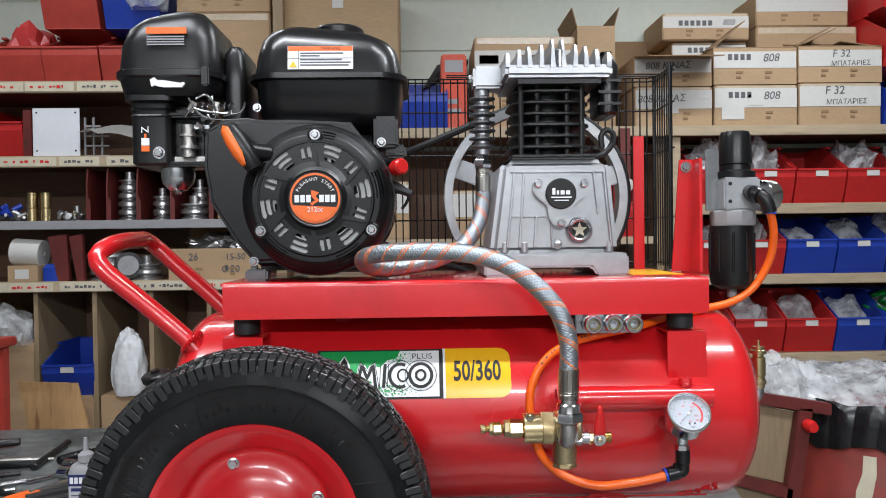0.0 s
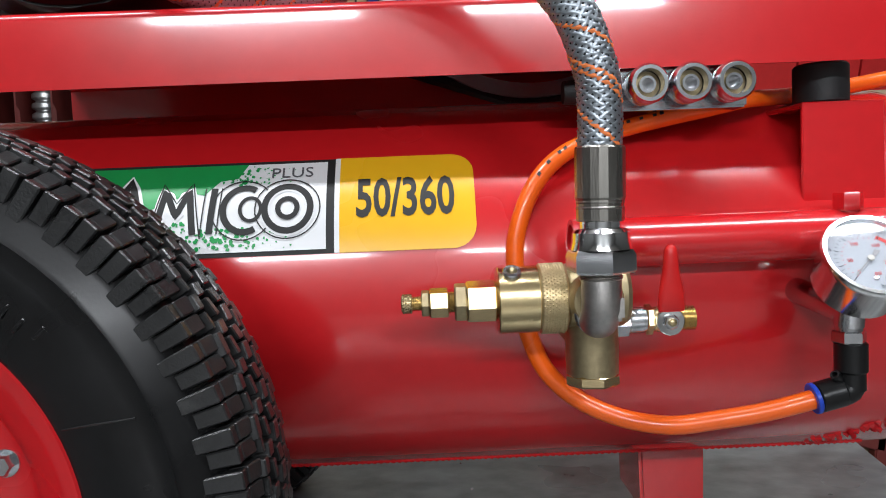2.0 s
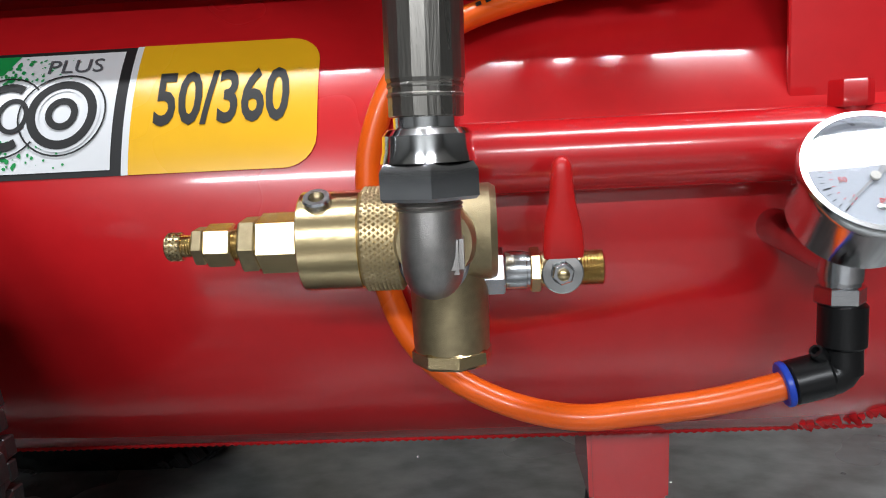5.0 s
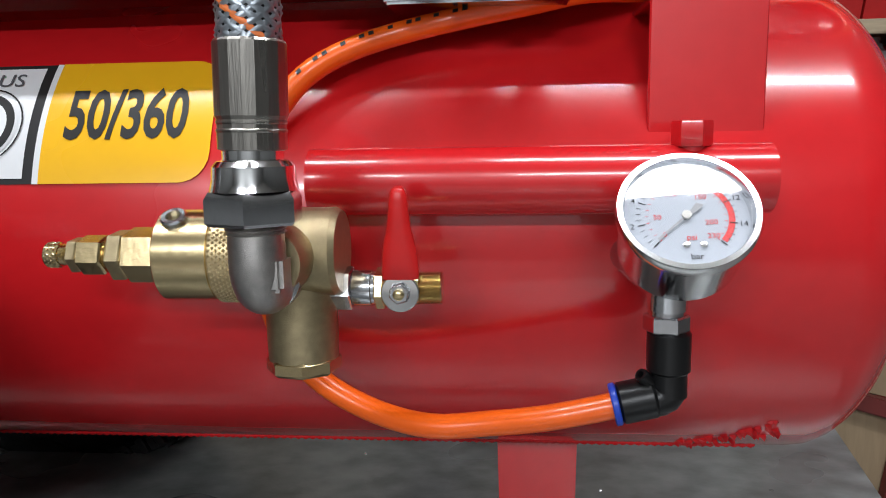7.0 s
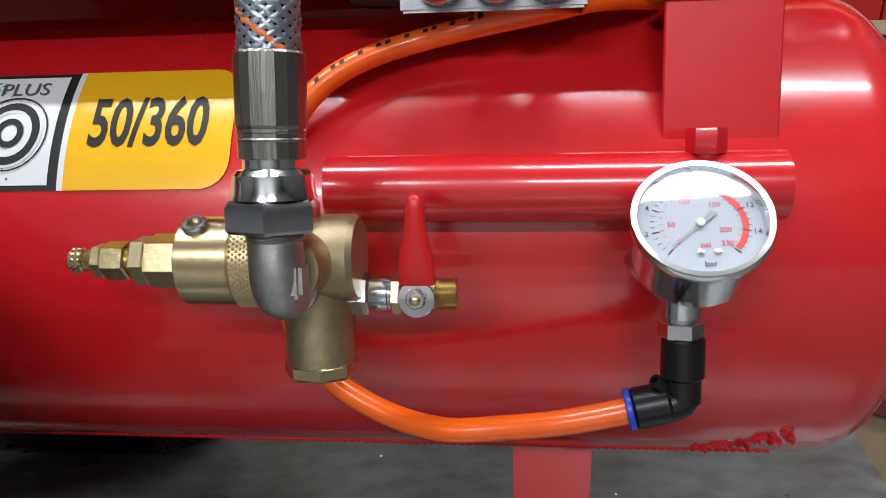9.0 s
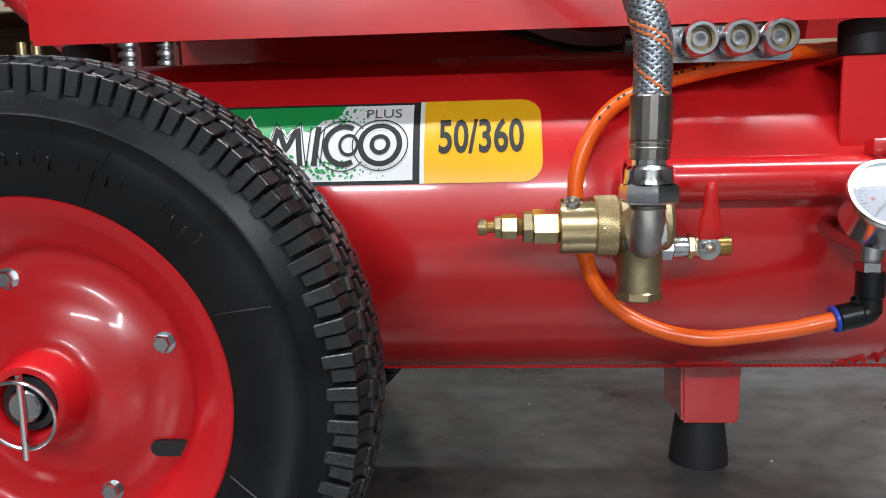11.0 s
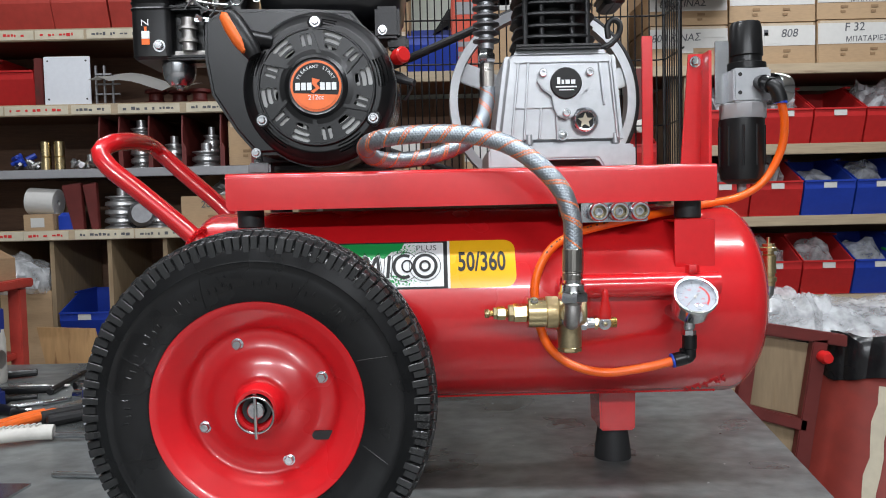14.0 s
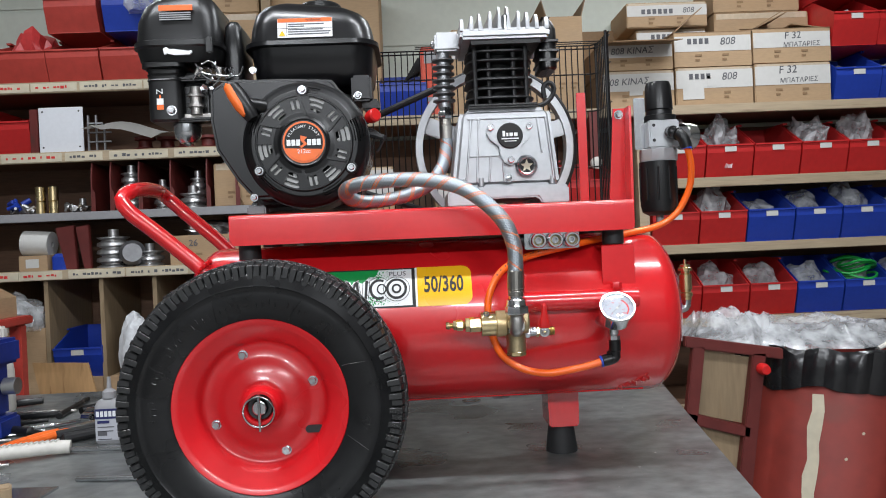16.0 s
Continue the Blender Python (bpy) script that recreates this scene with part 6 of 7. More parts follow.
left = thing("shelving_unit", "old wooden parts shelving with hand-labelled edges", "shelving", (-1.5, 3.3, 0))
for z0, z1, f in ((1.966, 2.012, SHELFW), (1.668, 1.712, SHELFW), (1.418, 1.452, GREYPL), (1.166, 1.208, SHELFW), (0.45, 0.48, SHELFW)):
    shelf_board(left, -2.6, -0.62, z0, z1, f)
for x in (-1.83, -1.595, -1.36, -1.133, -0.90, -0.63):
    box_part("divider", (x - 0.009, x + 0.009, SY + 0.025, 3.55, 0.481, 1.165), PLY, left)
for x in (-2.6, -0.60):
    box_part("upright", (x - 0.02, x + 0.02, SY + 0.01, 3.56, 0, 2.55), PLY, left)
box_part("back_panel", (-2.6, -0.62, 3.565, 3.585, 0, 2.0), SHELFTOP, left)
random.seed(4)
for z in (1.989, 1.690, 1.187):
    x = -1.95
    while x < -0.75:
        w = random.uniform(0.14, 0.27)
        strip = box_part("edge_label", (x, x + w, SY - 0.0022, SY, z - 0.018, z + 0.018), PAPERSTRIP, left)
        bm = BM()
        u = x + 0.02
        red = random.random() < 0.5
        while u < x + w - 0.03:
            l = random.uniform(0.006, 0.016)
            add_box(bm, u, u + l, SY - 0.0032, SY - 0.0024, z - random.uniform(0.003, 0.007), z + random.uniform(0.002, 0.007))
            u += l + random.choice((0.004, 0.005, 0.02))
        part("writing", bm, REDINK if red else GREYINK, strip)
        x += w + random.uniform(0.0, 0.03)

right = thing("shelving_unit", "pale wooden shelving stacked with small-parts bins", "shelving", (1.6, 3.3, 0))
for z0, z1, x0 in ((1.772, 1.812, -0.55), (1.448, 1.490, 1.03), (1.158, 1.198, 1.03), (0.832, 0.870, 1.03), (0.45, 0.49, 1.03)):
    shelf_board(right, x0, 2.9, z0, z1)
for x in (1.02, 2.5):
    box_part("upright", (x - 0.022, x + 0.022, SY + 0.02, 3.56, 0, 1.771), SHELFW, right)
box_part("upright", (0.955, 0.985, SY + 0.06, 3.2, 0, 1.771), PLY, right)
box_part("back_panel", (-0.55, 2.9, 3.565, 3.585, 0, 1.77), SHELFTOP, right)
shelf_board(right, -0.55, 0.94, 1.33, 1.36)


# ---- bins ----
def bin_mesh(w, d, h, lip):
    """An open-fronted stacking bin, its front at y = 0, standing on z = 0."""
    bm = BM()
    t, b = 0.004, 0.035

    def slab(outline, x0, x1):
        prism(bm, outline, x0, x1, "yz")
    side = [(b, 0), (d, 0), (d, h), (d * 0.55, h), (0.012, lip + 0.01), (0, lip), (0, lip - 0.03)]
    slab(side, -w / 2, -w / 2 + t)
    slab(side, w / 2 - t, w / 2)
    slab([(b, 0), (d, 0), (d, t), (b, t)], -w / 2 + t, w / 2 - t)
    slab([(d - t, t), (d, t), (d, h), (d - t, h)], -w / 2 + t, w / 2 - t)
    slab([(b, t), (b + t, t), (t, lip - 0.03), (t, lip), (0, lip), (0, lip - 0.03)], -w / 2 + t, w / 2 - t)
    slab([(-0.007, lip - 0.002), (0.006, lip - 0.002), (0.006, lip + 0.005), (-0.007, lip + 0.005)], -w / 2, w / 2)
    for s in (-1, 1):
        slab([(d * 0.42, h - 0.006), (d, h - 0.006), (d, h + 0.002), (d * 0.42, h + 0.002)], s * w / 2 - (0.006 if s > 0 else 0.004), s * w / 2 + (0.004 if s > 0 else 0.006))
    return bm


BIN = {}


def add_bin(x, z, material, colour, label=True, w=0.207, h=0.245, lip=0.138, d=0.34, y=SY + 0.012, fill=None, yaw=0):
    b = thing("storage_bin", f"{colour} plastic open-fronted parts bin on a shelf", "storage bin", (0, 0, 0), "parts bins")
    key = (w, h, lip, d)
    if key not in BIN:
        bm = bin_mesh(w, d, h, lip)
        bmesh.ops.recalc_face_normals(bm, faces=bm.faces[:])
        me = bpy.data.meshes.new("tub")
        bm.to_mesh(me)
        bm.free()
        me.materials.append(material)
        BIN[key] = me
    me = BIN[key].copy() if BIN[key].materials[0] != material else BIN[key]
    me.materials.clear()
    me.materials.append(material)
    tub = new("tub", me)
    tub.parent = b
    if label:
        box_part("label_card", (-0.026, 0.026, -0.0042, -0.001, lip - 0.027, lip - 0.004), PAPER, b)
    b.matrix_basis = pose(x, y, z, 0, 0, yaw)
    return b


random.seed(9)


def crumple(name, x, y, z, rx, ry, rz, material, label, category, seed, rough=0.35, n=3, kind=""):
    """A crumpled soft lump that rests on z."""
    bm = BM()
    bmesh.ops.create_icosphere(bm, subdivisions=n, radius=1.0)
    for v in bm.verts:
        p = v.co.copy()
        k = 1 + rough * noise.noise(p * 1.7 + Vector((seed, 0, 0))) + rough * 0.9 * abs(noise.noise(p * 4.1 + Vector((0, seed, 0)))) - rough * 0.4 * abs(noise.noise(p * 8.5 + Vector((0, 0, seed))))
        v.co = Vector((x + p.x * rx * k, y + p.y * ry * k, z + max(0, (p.z * k + 0.55)) * rz))
    return tagged(part(name, bm, material, angle=25), label, category, "", kind)


def small_parts(x, y, z, w, d, count, material, label, seed):
    rnd = random.Random(seed)
    bm = BM()
    for k in range(count):
        p = Vector((x + rnd.uniform(-w, w), y + rnd.uniform(-d, d), z + rnd.uniform(0.004, 0.03)))
        a = Vector((rnd.uniform(-1, 1), rnd.uniform(-1, 1), rnd.uniform(-1, 1))).normalized()
        rod(bm, p - a * rnd.uniform(0.008, 0.025), p + a * rnd.uniform(0.008, 0.025), rnd.uniform(0.004, 0.012), n=8)
    return tagged(part("loose_parts", bm, material), label, "parts", "", "stuff")


# right side bins, shelf by shelf
for k, x in enumerate((1.199, 1.414, 1.629, 1.844, 2.059, 2.274)):
    add_bin(x, 1.491, BINRED, "red")
    if k in (0, 1, 3, 4):
        crumple("plastic_bag", x, SY + 0.17, 1.53, 0.085, 0.11, 0.14, FILM, "clear plastic bag of parts in a red bin", "bag", k * 3.1, 0.5, 4)
    else:
        crumple("black_bag", x, SY + 0.17, 1.55, 0.085, 0.09, 0.06, BAGBLACK, "black plastic bag in a red bin", "bag", k * 2.3)
for k, x in enumerate((0.944, 1.159, 1.374, 1.589, 1.804, 2.019, 2.234)):
    m, c = (BINRED, "red") if k < 3 else (BINBLUE, "blue")
    if x > 1.0:
        add_bin(x, 1.199, m, c, h=0.235)
        crumple("plastic_bag", x, SY + 0.19, 1.25, 0.085, 0.09, 0.09 + 0.02 * (k % 3), FILM, f"clear plastic bag of parts in a {c} bin", "bag", k * 1.7)
for k, x in enumerate((1.154, 1.369, 1.584, 1.799, 2.014, 2.229)):
    m, c = (BINRED, "red") if k < 3 else (BINBLUE, "blue")
    add_bin(x, 0.871, m, c)
    crumple("plastic_bag", x, SY + 0.17, 0.92, 0.085, 0.10, 0.11, FILM, f"clear plastic bag of parts in a {c} bin", "bag", k * 2.9 + 1)
bm = BM()
rnd = random.Random(3)
for k in range(9):
    c = Vector((2.0 + rnd.uniform(-0.03, 0.03), SY + 0.12 + rnd.uniform(-0.05, 0.05), 1.0 + 0.012 * k))
    tube(bm, [c + Vector((0.075 * math.cos(radians(a)), 0.07 * math.sin(radians(a)), 0.012 * math.sin(radians(2 * a + 40 * k)))) for a in range(0, 361, 24)], 0.006, 6, smooth=False)
tagged(part("green_cable", bm, mat("green_cable_sheath", (0.01, 0.30, 0.05), 0.4)), "coiled green cable lying in a blue bin", "cable")
for x, z, m, c in ((2.01, 1.813, BINBLUE, "blue"), (2.22, 1.813, BINBLUE, "blue"), (2.01, 2.061, BINRED, "red"), (2.22, 2.061, BINRED, "red"), (2.01, 2.309, BINRED, "red"), (2.22, 2.309, BINRED, "red")):
    add_bin(x, z, m, c)
    crumple("plastic_bag", x, SY + 0.17, z + 0.06, 0.08, 0.09, 0.075, FILM, f"clear plastic bag of parts in a {c} bin", "bag", x * 7 + z * 3)

# left side bins
for x, z, m, c in ((-1.66, 2.013, BINOLD, "faded red"), (-1.435, 2.013, BINOLD, "faded red"), (-1.205, 2.013, BINOLD, "faded red"), (-1.435, 2.232, BINOLD, "faded red"), (-1.19, 2.232, BINBLUE, "blue"), (-1.89, 2.013, BINOLD, "faded red"), (-1.74, 1.713, BINRED, "red"), (-1.95, 1.713, BINRED, "red")):
    add_bin(x, z, m, c, False, 0.222, 0.215, 0.135, 0.36)
crumple("red_bag", -1.66, SY + 0.17, 2.06, 0.10, 0.10, 0.14, mat("red_plastic_film", (0.55, 0.05, 0.05), 0.3, bump=0.4, bscale=50), "crumpled red plastic bag in a bin", "bag", 2.2, 0.4)
crumple("plastic_bag", -1.12, SY + 0.02, 2.30, 0.08, 0.06, 0.12, FILM, "clear plastic bag hanging from a blue bin", "bag", 8.2, 0.4)
tagged(box_part("cardboard_piece", (-1.46, -1.41, SY + 0.10, SY + 0.14, 2.13, 2.155), CARD, None, 0.002), "scrap of cardboard in a red bin", "cardboard")
small_parts(-1.2, SY + 0.1, 2.14, 0.07, 0.05, 24, GALV, "small metal parts heaped in a bin", 5)


# ---- left shelf contents ----
panel = thing("mounting_plate", "white square steel plate leaning on the shelf", "plate", (-1.495, 3.12, 1.713))
bm = BM()
add_box(bm, -1.588, -1.402, 3.115, 3.121, 1.713, 1.906)
bevel(bm, 0.001)
part("plate", bm, mat("white_enamel", (0.74, 0.76, 0.80), 0.4, var=0.05), panel)
for x in (-1.572, -1.418):
    for z in (1.735, 1.888):
        bm = BM()
        rod(bm, (x, 3.1145, z), (x, 3.1155, z), 0.004, n=10)
        part("hole", bm, INK, panel)
tagged(box_part("red_angle", (-1.625, -1.592, 3.11, 3.22, 1.713, 1.90), DARKRED, None, 0.002), "dark red drilled steel angle on the shelf", "bracket")
comb = thing("slotted_blocks", "grey slotted metal blocks stacked on the shelf", "block", (-1.33, 3.15, 1.713))
for i in range(3):
    for j in range(4 - i // 2):
        bm = BM()
        x0, z0 = -1.395 + 0.034 * i, 1.714 + 0.04 * j
        add_box(bm, x0, x0 + 0.031, 3.14, 3.15, z0, z0 + 0.006)
        add_box(bm, x0, x0 + 0.006, 3.14, 3.15, z0 + 0.006, z0 + 0.038)
        part("block", bm, GREYPL, comb)
bm = BM()
g = [[bm.verts.new((-1.39 + 0.42 * i / 10, 3.06 + 0.12 * j / 3, 1.800 + 0.028 * math.sin(i * 0.55) + 0.02 * j / 3 - 0.03 * (1 - j / 3) * (i in range(2, 8)))) for j in range(4)] for i in range(11)]
for i in range(10):
    for j in range(3):
        bm.faces.new((g[i][j], g[i + 1][j], g[i + 1][j + 1], g[i][j + 1]))
bmesh.ops.solidify(bm, geom=bm.faces[:], thickness=0.001)
tagged(part("paper_sheet", bm, PAPER), "curled white paper sheet on the shelf", "paper")
for k, x in enumerate((-1.17, -1.08, -0.99, -0.90)):
    bm = BM()
    lathe(bm, [(0, 0), (0.045, 0), (0.048, 0.012), (0.03, 0.018), (0.028, 0.045), (0.045, 0.05), (0.045, 0.062), (0, 0.062)], (x, 3.2 + 0.02 * (k % 2), 1.7135), (0, 0, 1), 24)
    tagged(part("cast_pulley", bm, DARKRED), "rusty red cast pulley on the shelf", "pulley", "rusty pulleys")


def pulley(x, y, z, r, steps, tip, group):
    bm = BM()
    prof = [(0, 0)]
    h = 0
    for s in range(steps):
        rr = r * (1 - 0.02 * s)
        prof += [(rr, h), (rr, h + 0.006), (rr * 0.72, h + 0.014), (rr * 0.72, h + 0.018), (rr, h + 0.026), (rr, h + 0.030)]
        h += 0.034
    prof += [(tip, h), (tip, h + 0.03), (0, h + 0.03)]
    lathe(bm, prof, (x, y, z), (0, 0, 1), 32)
    return tagged(part("belt_pulley", bm, GALV), "turned aluminium belt pulley stacked on the shelf", "pulley", group)


box_z = 1.4525
for k, x in enumerate((-1.375, -1.295, -1.175, -1.04, -0.885, -0.76)):
    d = thing("bin_divider", "red steel shelf divider plate", "divider", (x, 3.2, box_z), "red shelf dividers")
    bm = BM()
    prism(bm, [(3.105, box_z), (3.5, box_z), (3.5, 1.662), (3.12, 1.662), (3.108, 1.60)], x - 0.003, x + 0.003, "yz")
    part("plate", bm, DARKRED, d)
    bm = BM()
    prism(bm, [(x - 0.003, box_z), (x + 0.016, box_z), (x + 0.016, 1.53), (x + 0.006, 1.55)], 3.103, 3.1045)
    part("flange", bm, DARKRED, d)
for x, r, s, z in ((-1.233, 0.048, 5, box_z), (-1.10, 0.04, 3, box_z), (-0.96, 0.06, 2, box_z), (-0.945, 0.035, 4, box_z), (-0.82, 0.036, 5, box_z), (-1.45, 0.035, 1, box_z)):
    pulley(x, 3.19 if r < 0.05 else 3.17, z, r, s, r * 0.4, "belt pulleys")
for x in (-1.55, -1.605):
    bm = BM()
    lathe(bm, [(0, 0), (0.020, 0), (0.020, 0.05), (0.017, 0.053), (0.020, 0.056), (0.020, 0.115), (0.012, 0.118), (0.0, 0.118)], (x, 3.135, box_z), (0, 0, 1), 24)
    tagged(part("brass_cylinder", bm, BRASS), "turned brass cylinder standing on the shelf", "cylinder", "brass cylinders")
small_parts(-1.70, 3.17, box_z, 0.06, 0.04, 22, GALV, "heap of blue and silver fittings on the shelf", 1)
small_parts(-1.72, 3.15, box_z + 0.03, 0.04, 0.03, 9, BINBLUE, "blue plastic fittings on the shelf", 2)
small_parts(-1.46, 3.16, box_z, 0.04, 0.04, 16, GALV, "small silver parts on the shelf", 6)

Z4 = 1.209
small = thing("parts_box", "small cardboard box with white label on the shelf", "box", (-1.635, 3.14, Z4))
box_part("carton", (-1.695, -1.575, 3.105, 3.22, Z4, Z4 + 0.065), CARD, small, 0.002)
flat_bars("label", [(-1.665, -1.61, Z4 + 0.012, Z4 + 0.050)], 3.1036, 3.1046, PAPER, small)
bm = BM()
lathe(bm, [(0.012, 0), (0.055, 0), (0.055, 0.115), (0.012, 0.115), (0.012, 0)], (-1.695, 3.17, Z4 + 0.121), (1, 0, -0.08), 28)
tagged(part("paper_roll", bm, PAPER), "white paper roll lying on a cardboard box", "paper roll")
bm = BM()
prism(bm, [(-1.60, Z4), (-1.545, Z4), (-1.545, Z4 + 0.16), (-1.60, Z4 + 0.17)], 3.25, 3.26)
tagged(part("cardboard_sheet", bm, CARDIN), "brown cardboard sheet standing on the shelf", "cardboard")
bm = BM()
loft(bm, -1.565, -1.485, 3.12, 3.20, [(Z4, 0.0), (Z4 + 0.055, 0.0), (Z4 + 0.07, 0.012)], 0.01, 3)
tagged(part("blue_case", bm, BINBLUE), "small blue plastic case on the shelf", "case")
for x0, x1, l in ((-1.50, -1.455, -0.04), (-1.425, -1.395, -0.03)):
    bm = BM()
    prism(bm, [(x0, Z4), (x1, Z4), (x1 + l * 0.2, Z4 + 0.19), (x0 + l, Z4 + 0.18)], 3.115, 3.14)
    bevel(bm, 0.002)
    tagged(part("red_bracket", bm, DARKRED), "dark red steel bracket leaning on the shelf", "bracket", "red steel brackets")
pulley(-1.32, 3.18, Z4, 0.072, 4, 0.022, "belt pulleys")
pulley(-1.165, 3.18, Z4, 0.06, 2, 0.02, "belt pulleys")
bm = BM()
lathe(bm, [(0, 0), (0.05, 0), (0.055, 0.012), (0.04, 0.03), (0, 0.03)], (-1.225, 3.14, Z4 + 0.058), (0.3, -1, 0.1), 24)
tagged(part("metal_disc", bm, GREYMETAL), "grey metal disc standing on edge", "disc")


def carton(x0, x1, y0, y1, z0, z1, label, words=(), flaps=(), strip=True, patches=(), group="cardboard cartons", tape=True):
    c = thing("cardboard_box", label, "box", ((x0 + x1) / 2, (y0 + y1) / 2, z0), group)
    if flaps:
        bm = BM()
        t = 0.004
        add_box(bm, x0, x1, y0, y0 + t, z0, z1)
        add_box(bm, x0, x1, y1 - t, y1, z0, z1)
        add_box(bm, x0, x0 + t, y0 + t, y1 - t, z0, z1)
        add_box(bm, x1 - t, x1, y0 + t, y1 - t, z0, z1)
        add_box(bm, x0 + t, x1 - t, y0 + t, y1 - t, z0, z0 + t)
        part("carton", bm, CARD, c)
    else:
        box_part("carton", (x0, x1, y0, y1, z0, z1), CARD, c, 0.004)
        if tape:
            box_part("tape", (x0 + 0.01, x1 - 0.01, y0 - 0.0012, y0 - 0.0002, z1 - 0.03, z1 - 0.004), TAPE, c)
    for side, ang in flaps:
        w, l = x1 - x0, min(0.17, (y1 - y0) / 2)
        bm = BM()
        if side in "fb":
            yy = y0 if side == "f" else y1
            add_box(bm, x0, x1, 0, l, 0, 0.004)
            for v in bm.verts:
                if v.co.y > l / 2:
                    v.co.x += 0.012 * (1 if v.co.x < (x0 + x1) / 2 else -1)
            placed(bm, Matrix.Translation((0, yy, z1)) @ Matrix.Rotation(radians(ang), 4, "X"))
        else:
            xx = x0 if side == "l" else x1
            add_box(bm, 0, w / 2, y0, y1, 0, 0.004)
            placed(bm, Matrix.Translation((xx, 0, z1)) @ Matrix.Rotation(radians(-ang), 4, "Y"))
        part("flap", bm, CARDIN, c)
    if strip:
        box_part("paper_strip", (x0 + 0.002, x1 - 0.002, y0 - 0.0016, y0 - 0.0004, z0 + (z1 - z0) * 0.45, z1 - 0.014), PAPER, c)
    for dx, dz, body, size, slant in words:
        part("writing", placed(text_bm(body, size, 0.0002, shear=slant, bold=0.004), Matrix.Translation((x0 + dx, y0 - 0.0022, z0 + dz)) @ FRONT @ Matrix.Rotation(radians(1.5), 4, "Z")), GREYINK, c)
    for px0, px1, pz0, pz1, m in patches:
        box_part("sticker", (x0 + px0, x0 + px1, y0 - 0.0030, y0 - 0.0018, z0 + pz0, z0 + pz1), m, c)
    bm = BM()
    for u in (0.27, 0.62):
        for r in range(2):
            add_box(bm, x0 + (x1 - x0) * u, x0 + (x1 - x0) * u + 0.03 - 0.01 * r, y0 - 0.0026, y0 - 0.0016, z0 + (z1 - z0) * 0.30 - 0.02 * r, z0 + (z1 - z0) * 0.30 + 0.010 - 0.02 * r)
    part("print_mark", bm, CARDIN, c)
    return c


CY = SY + 0.03
brand = lambda dx, dz, n, h=0.02: [(dx + 0.026 * k, dx + 0.026 * k + 0.017, dz, dz + h, GREYINK) for k in range(n)]
carton(0.858, 1.180, CY, 3.5, 1.813, 1.978, "taped brown carton with white strip and handwriting", [(0.11, 0.115, "808 KINAΣ", 0.042, 0.2)], patches=[(0.12, 0.18, 0.055, 0.095, PAPER), (0.21, 0.31, 0.115, 0.15, PAPER)])
carton(1.188, 1.536, CY, 3.5, 1.813, 1.984, "taped brown carton with white strip and handwriting", [(0.24, 0.125, "808", 0.046, 0.2)], patches=brand(0.06, 0.117, 4, 0.024) + [(0.03, 0.125, 0.028, 0.082, PAPER), (0.14, 0.20, 0.085, 0.13, PAPER)])
carton(1.544, 1.890, CY, 3.5, 1.813, 1.990, "taped brown carton with white strip and handwriting", [(0.15, 0.145, "F 32", 0.048, 0.1), (0.20, 0.098, "ΜΠΑΤΑΡΙΕΣ", 0.030, 0.1)])
carton(0.856, 1.178, CY, 3.5, 1.980, 2.105, "open brown carton with its front flap out", [(0.14, 0.085, "808 KINAΣ", 0.04, 0.2)], flaps=(("f", 192), ("b", 75)), strip=True)
carton(1.186, 1.534, CY, 3.5, 1.986, 2.135, "open brown carton with a raised flap", [(0.24, 0.108, "808", 0.046, 0.2)], flaps=(("r", 30), ("l", 40), ("f", 8)), patches=brand(0.06, 0.10, 4, 0.024))
carton(1.542, 1.894, CY, 3.5, 1.992, 2.140, "open brown carton with flaps folded out", [(0.18, 0.118, "F 32", 0.044, 0.1), (0.22, 0.078, "ΜΠΑΤΑΡΙΕΣ", 0.029, 0.1)], flaps=(("r", 172), ("l", 25), ("f", 16)))
carton(1.08, 1.41, 3.33, 3.58, 2.106, 2.212, "brown carton with white strip behind the open ones", [], patches=brand(0.07, 0.06, 6, 0.022))
carton(1.03, 1.41, 3.30, 3.58, 2.214, 2.330, "brown carton on top of the stack", [(0.29, 0.075, "808", 0.036, 0.2)], patches=brand(0.07, 0.062, 6, 0.022))
carton(1.45, 1.90, 3.32, 3.58, 2.142, 2.275, "plain brown carton on the stack", [], strip=False)
carton(1.45, 1.86, 3.32, 3.58, 2.277, 2.42, "plain brown carton on top of the stack", [], strip=True)
# middle of the shelf, behind the machine
carton(-0.60, -0.115, 3.16, 3.55, 1.986, 2.46, "large plain brown carton standing on another", [], strip=False, patches=[(0.215, 0.26, 0.33, 0.40, PAPER)])
carton(-0.60, -0.12, 3.14, 3.55, 1.813, 1.984, "brown carton on the shelf behind the engine", [], strip=False)
carton(-1.02, -0.64, 3.16, 3.55, 2.30, 2.46, "brown carton on top of the shelving", [], strip=False)
carton(-1.02, -0.64, 3.16, 3.55, 2.013, 2.298, "brown carton on the top shelf", [], strip=False)
carton(0.20, 0.62, 3.18, 3.55, 1.813, 2.20, "brown carton with a printed white band", [], strip=False, patches=[(0.0, 0.42, 0.255, 0.33, PAPER), (0.02, 0.10, 0.275, 0.31, REDINK), (0.18, 0.26, 0.275, 0.31, REDINK), (0.33, 0.41, 0.275, 0.31, REDINK)])
carton(0.64, 0.80, 3.22, 3.55, 1.813, 2.255, "tall narrow open brown carton", [], strip=False, flaps=(("l", 105), ("r", 75)))
rb = thing("tool_case", "red and black boxed power tool case", "case", (0.12, 3.2, 1.813))
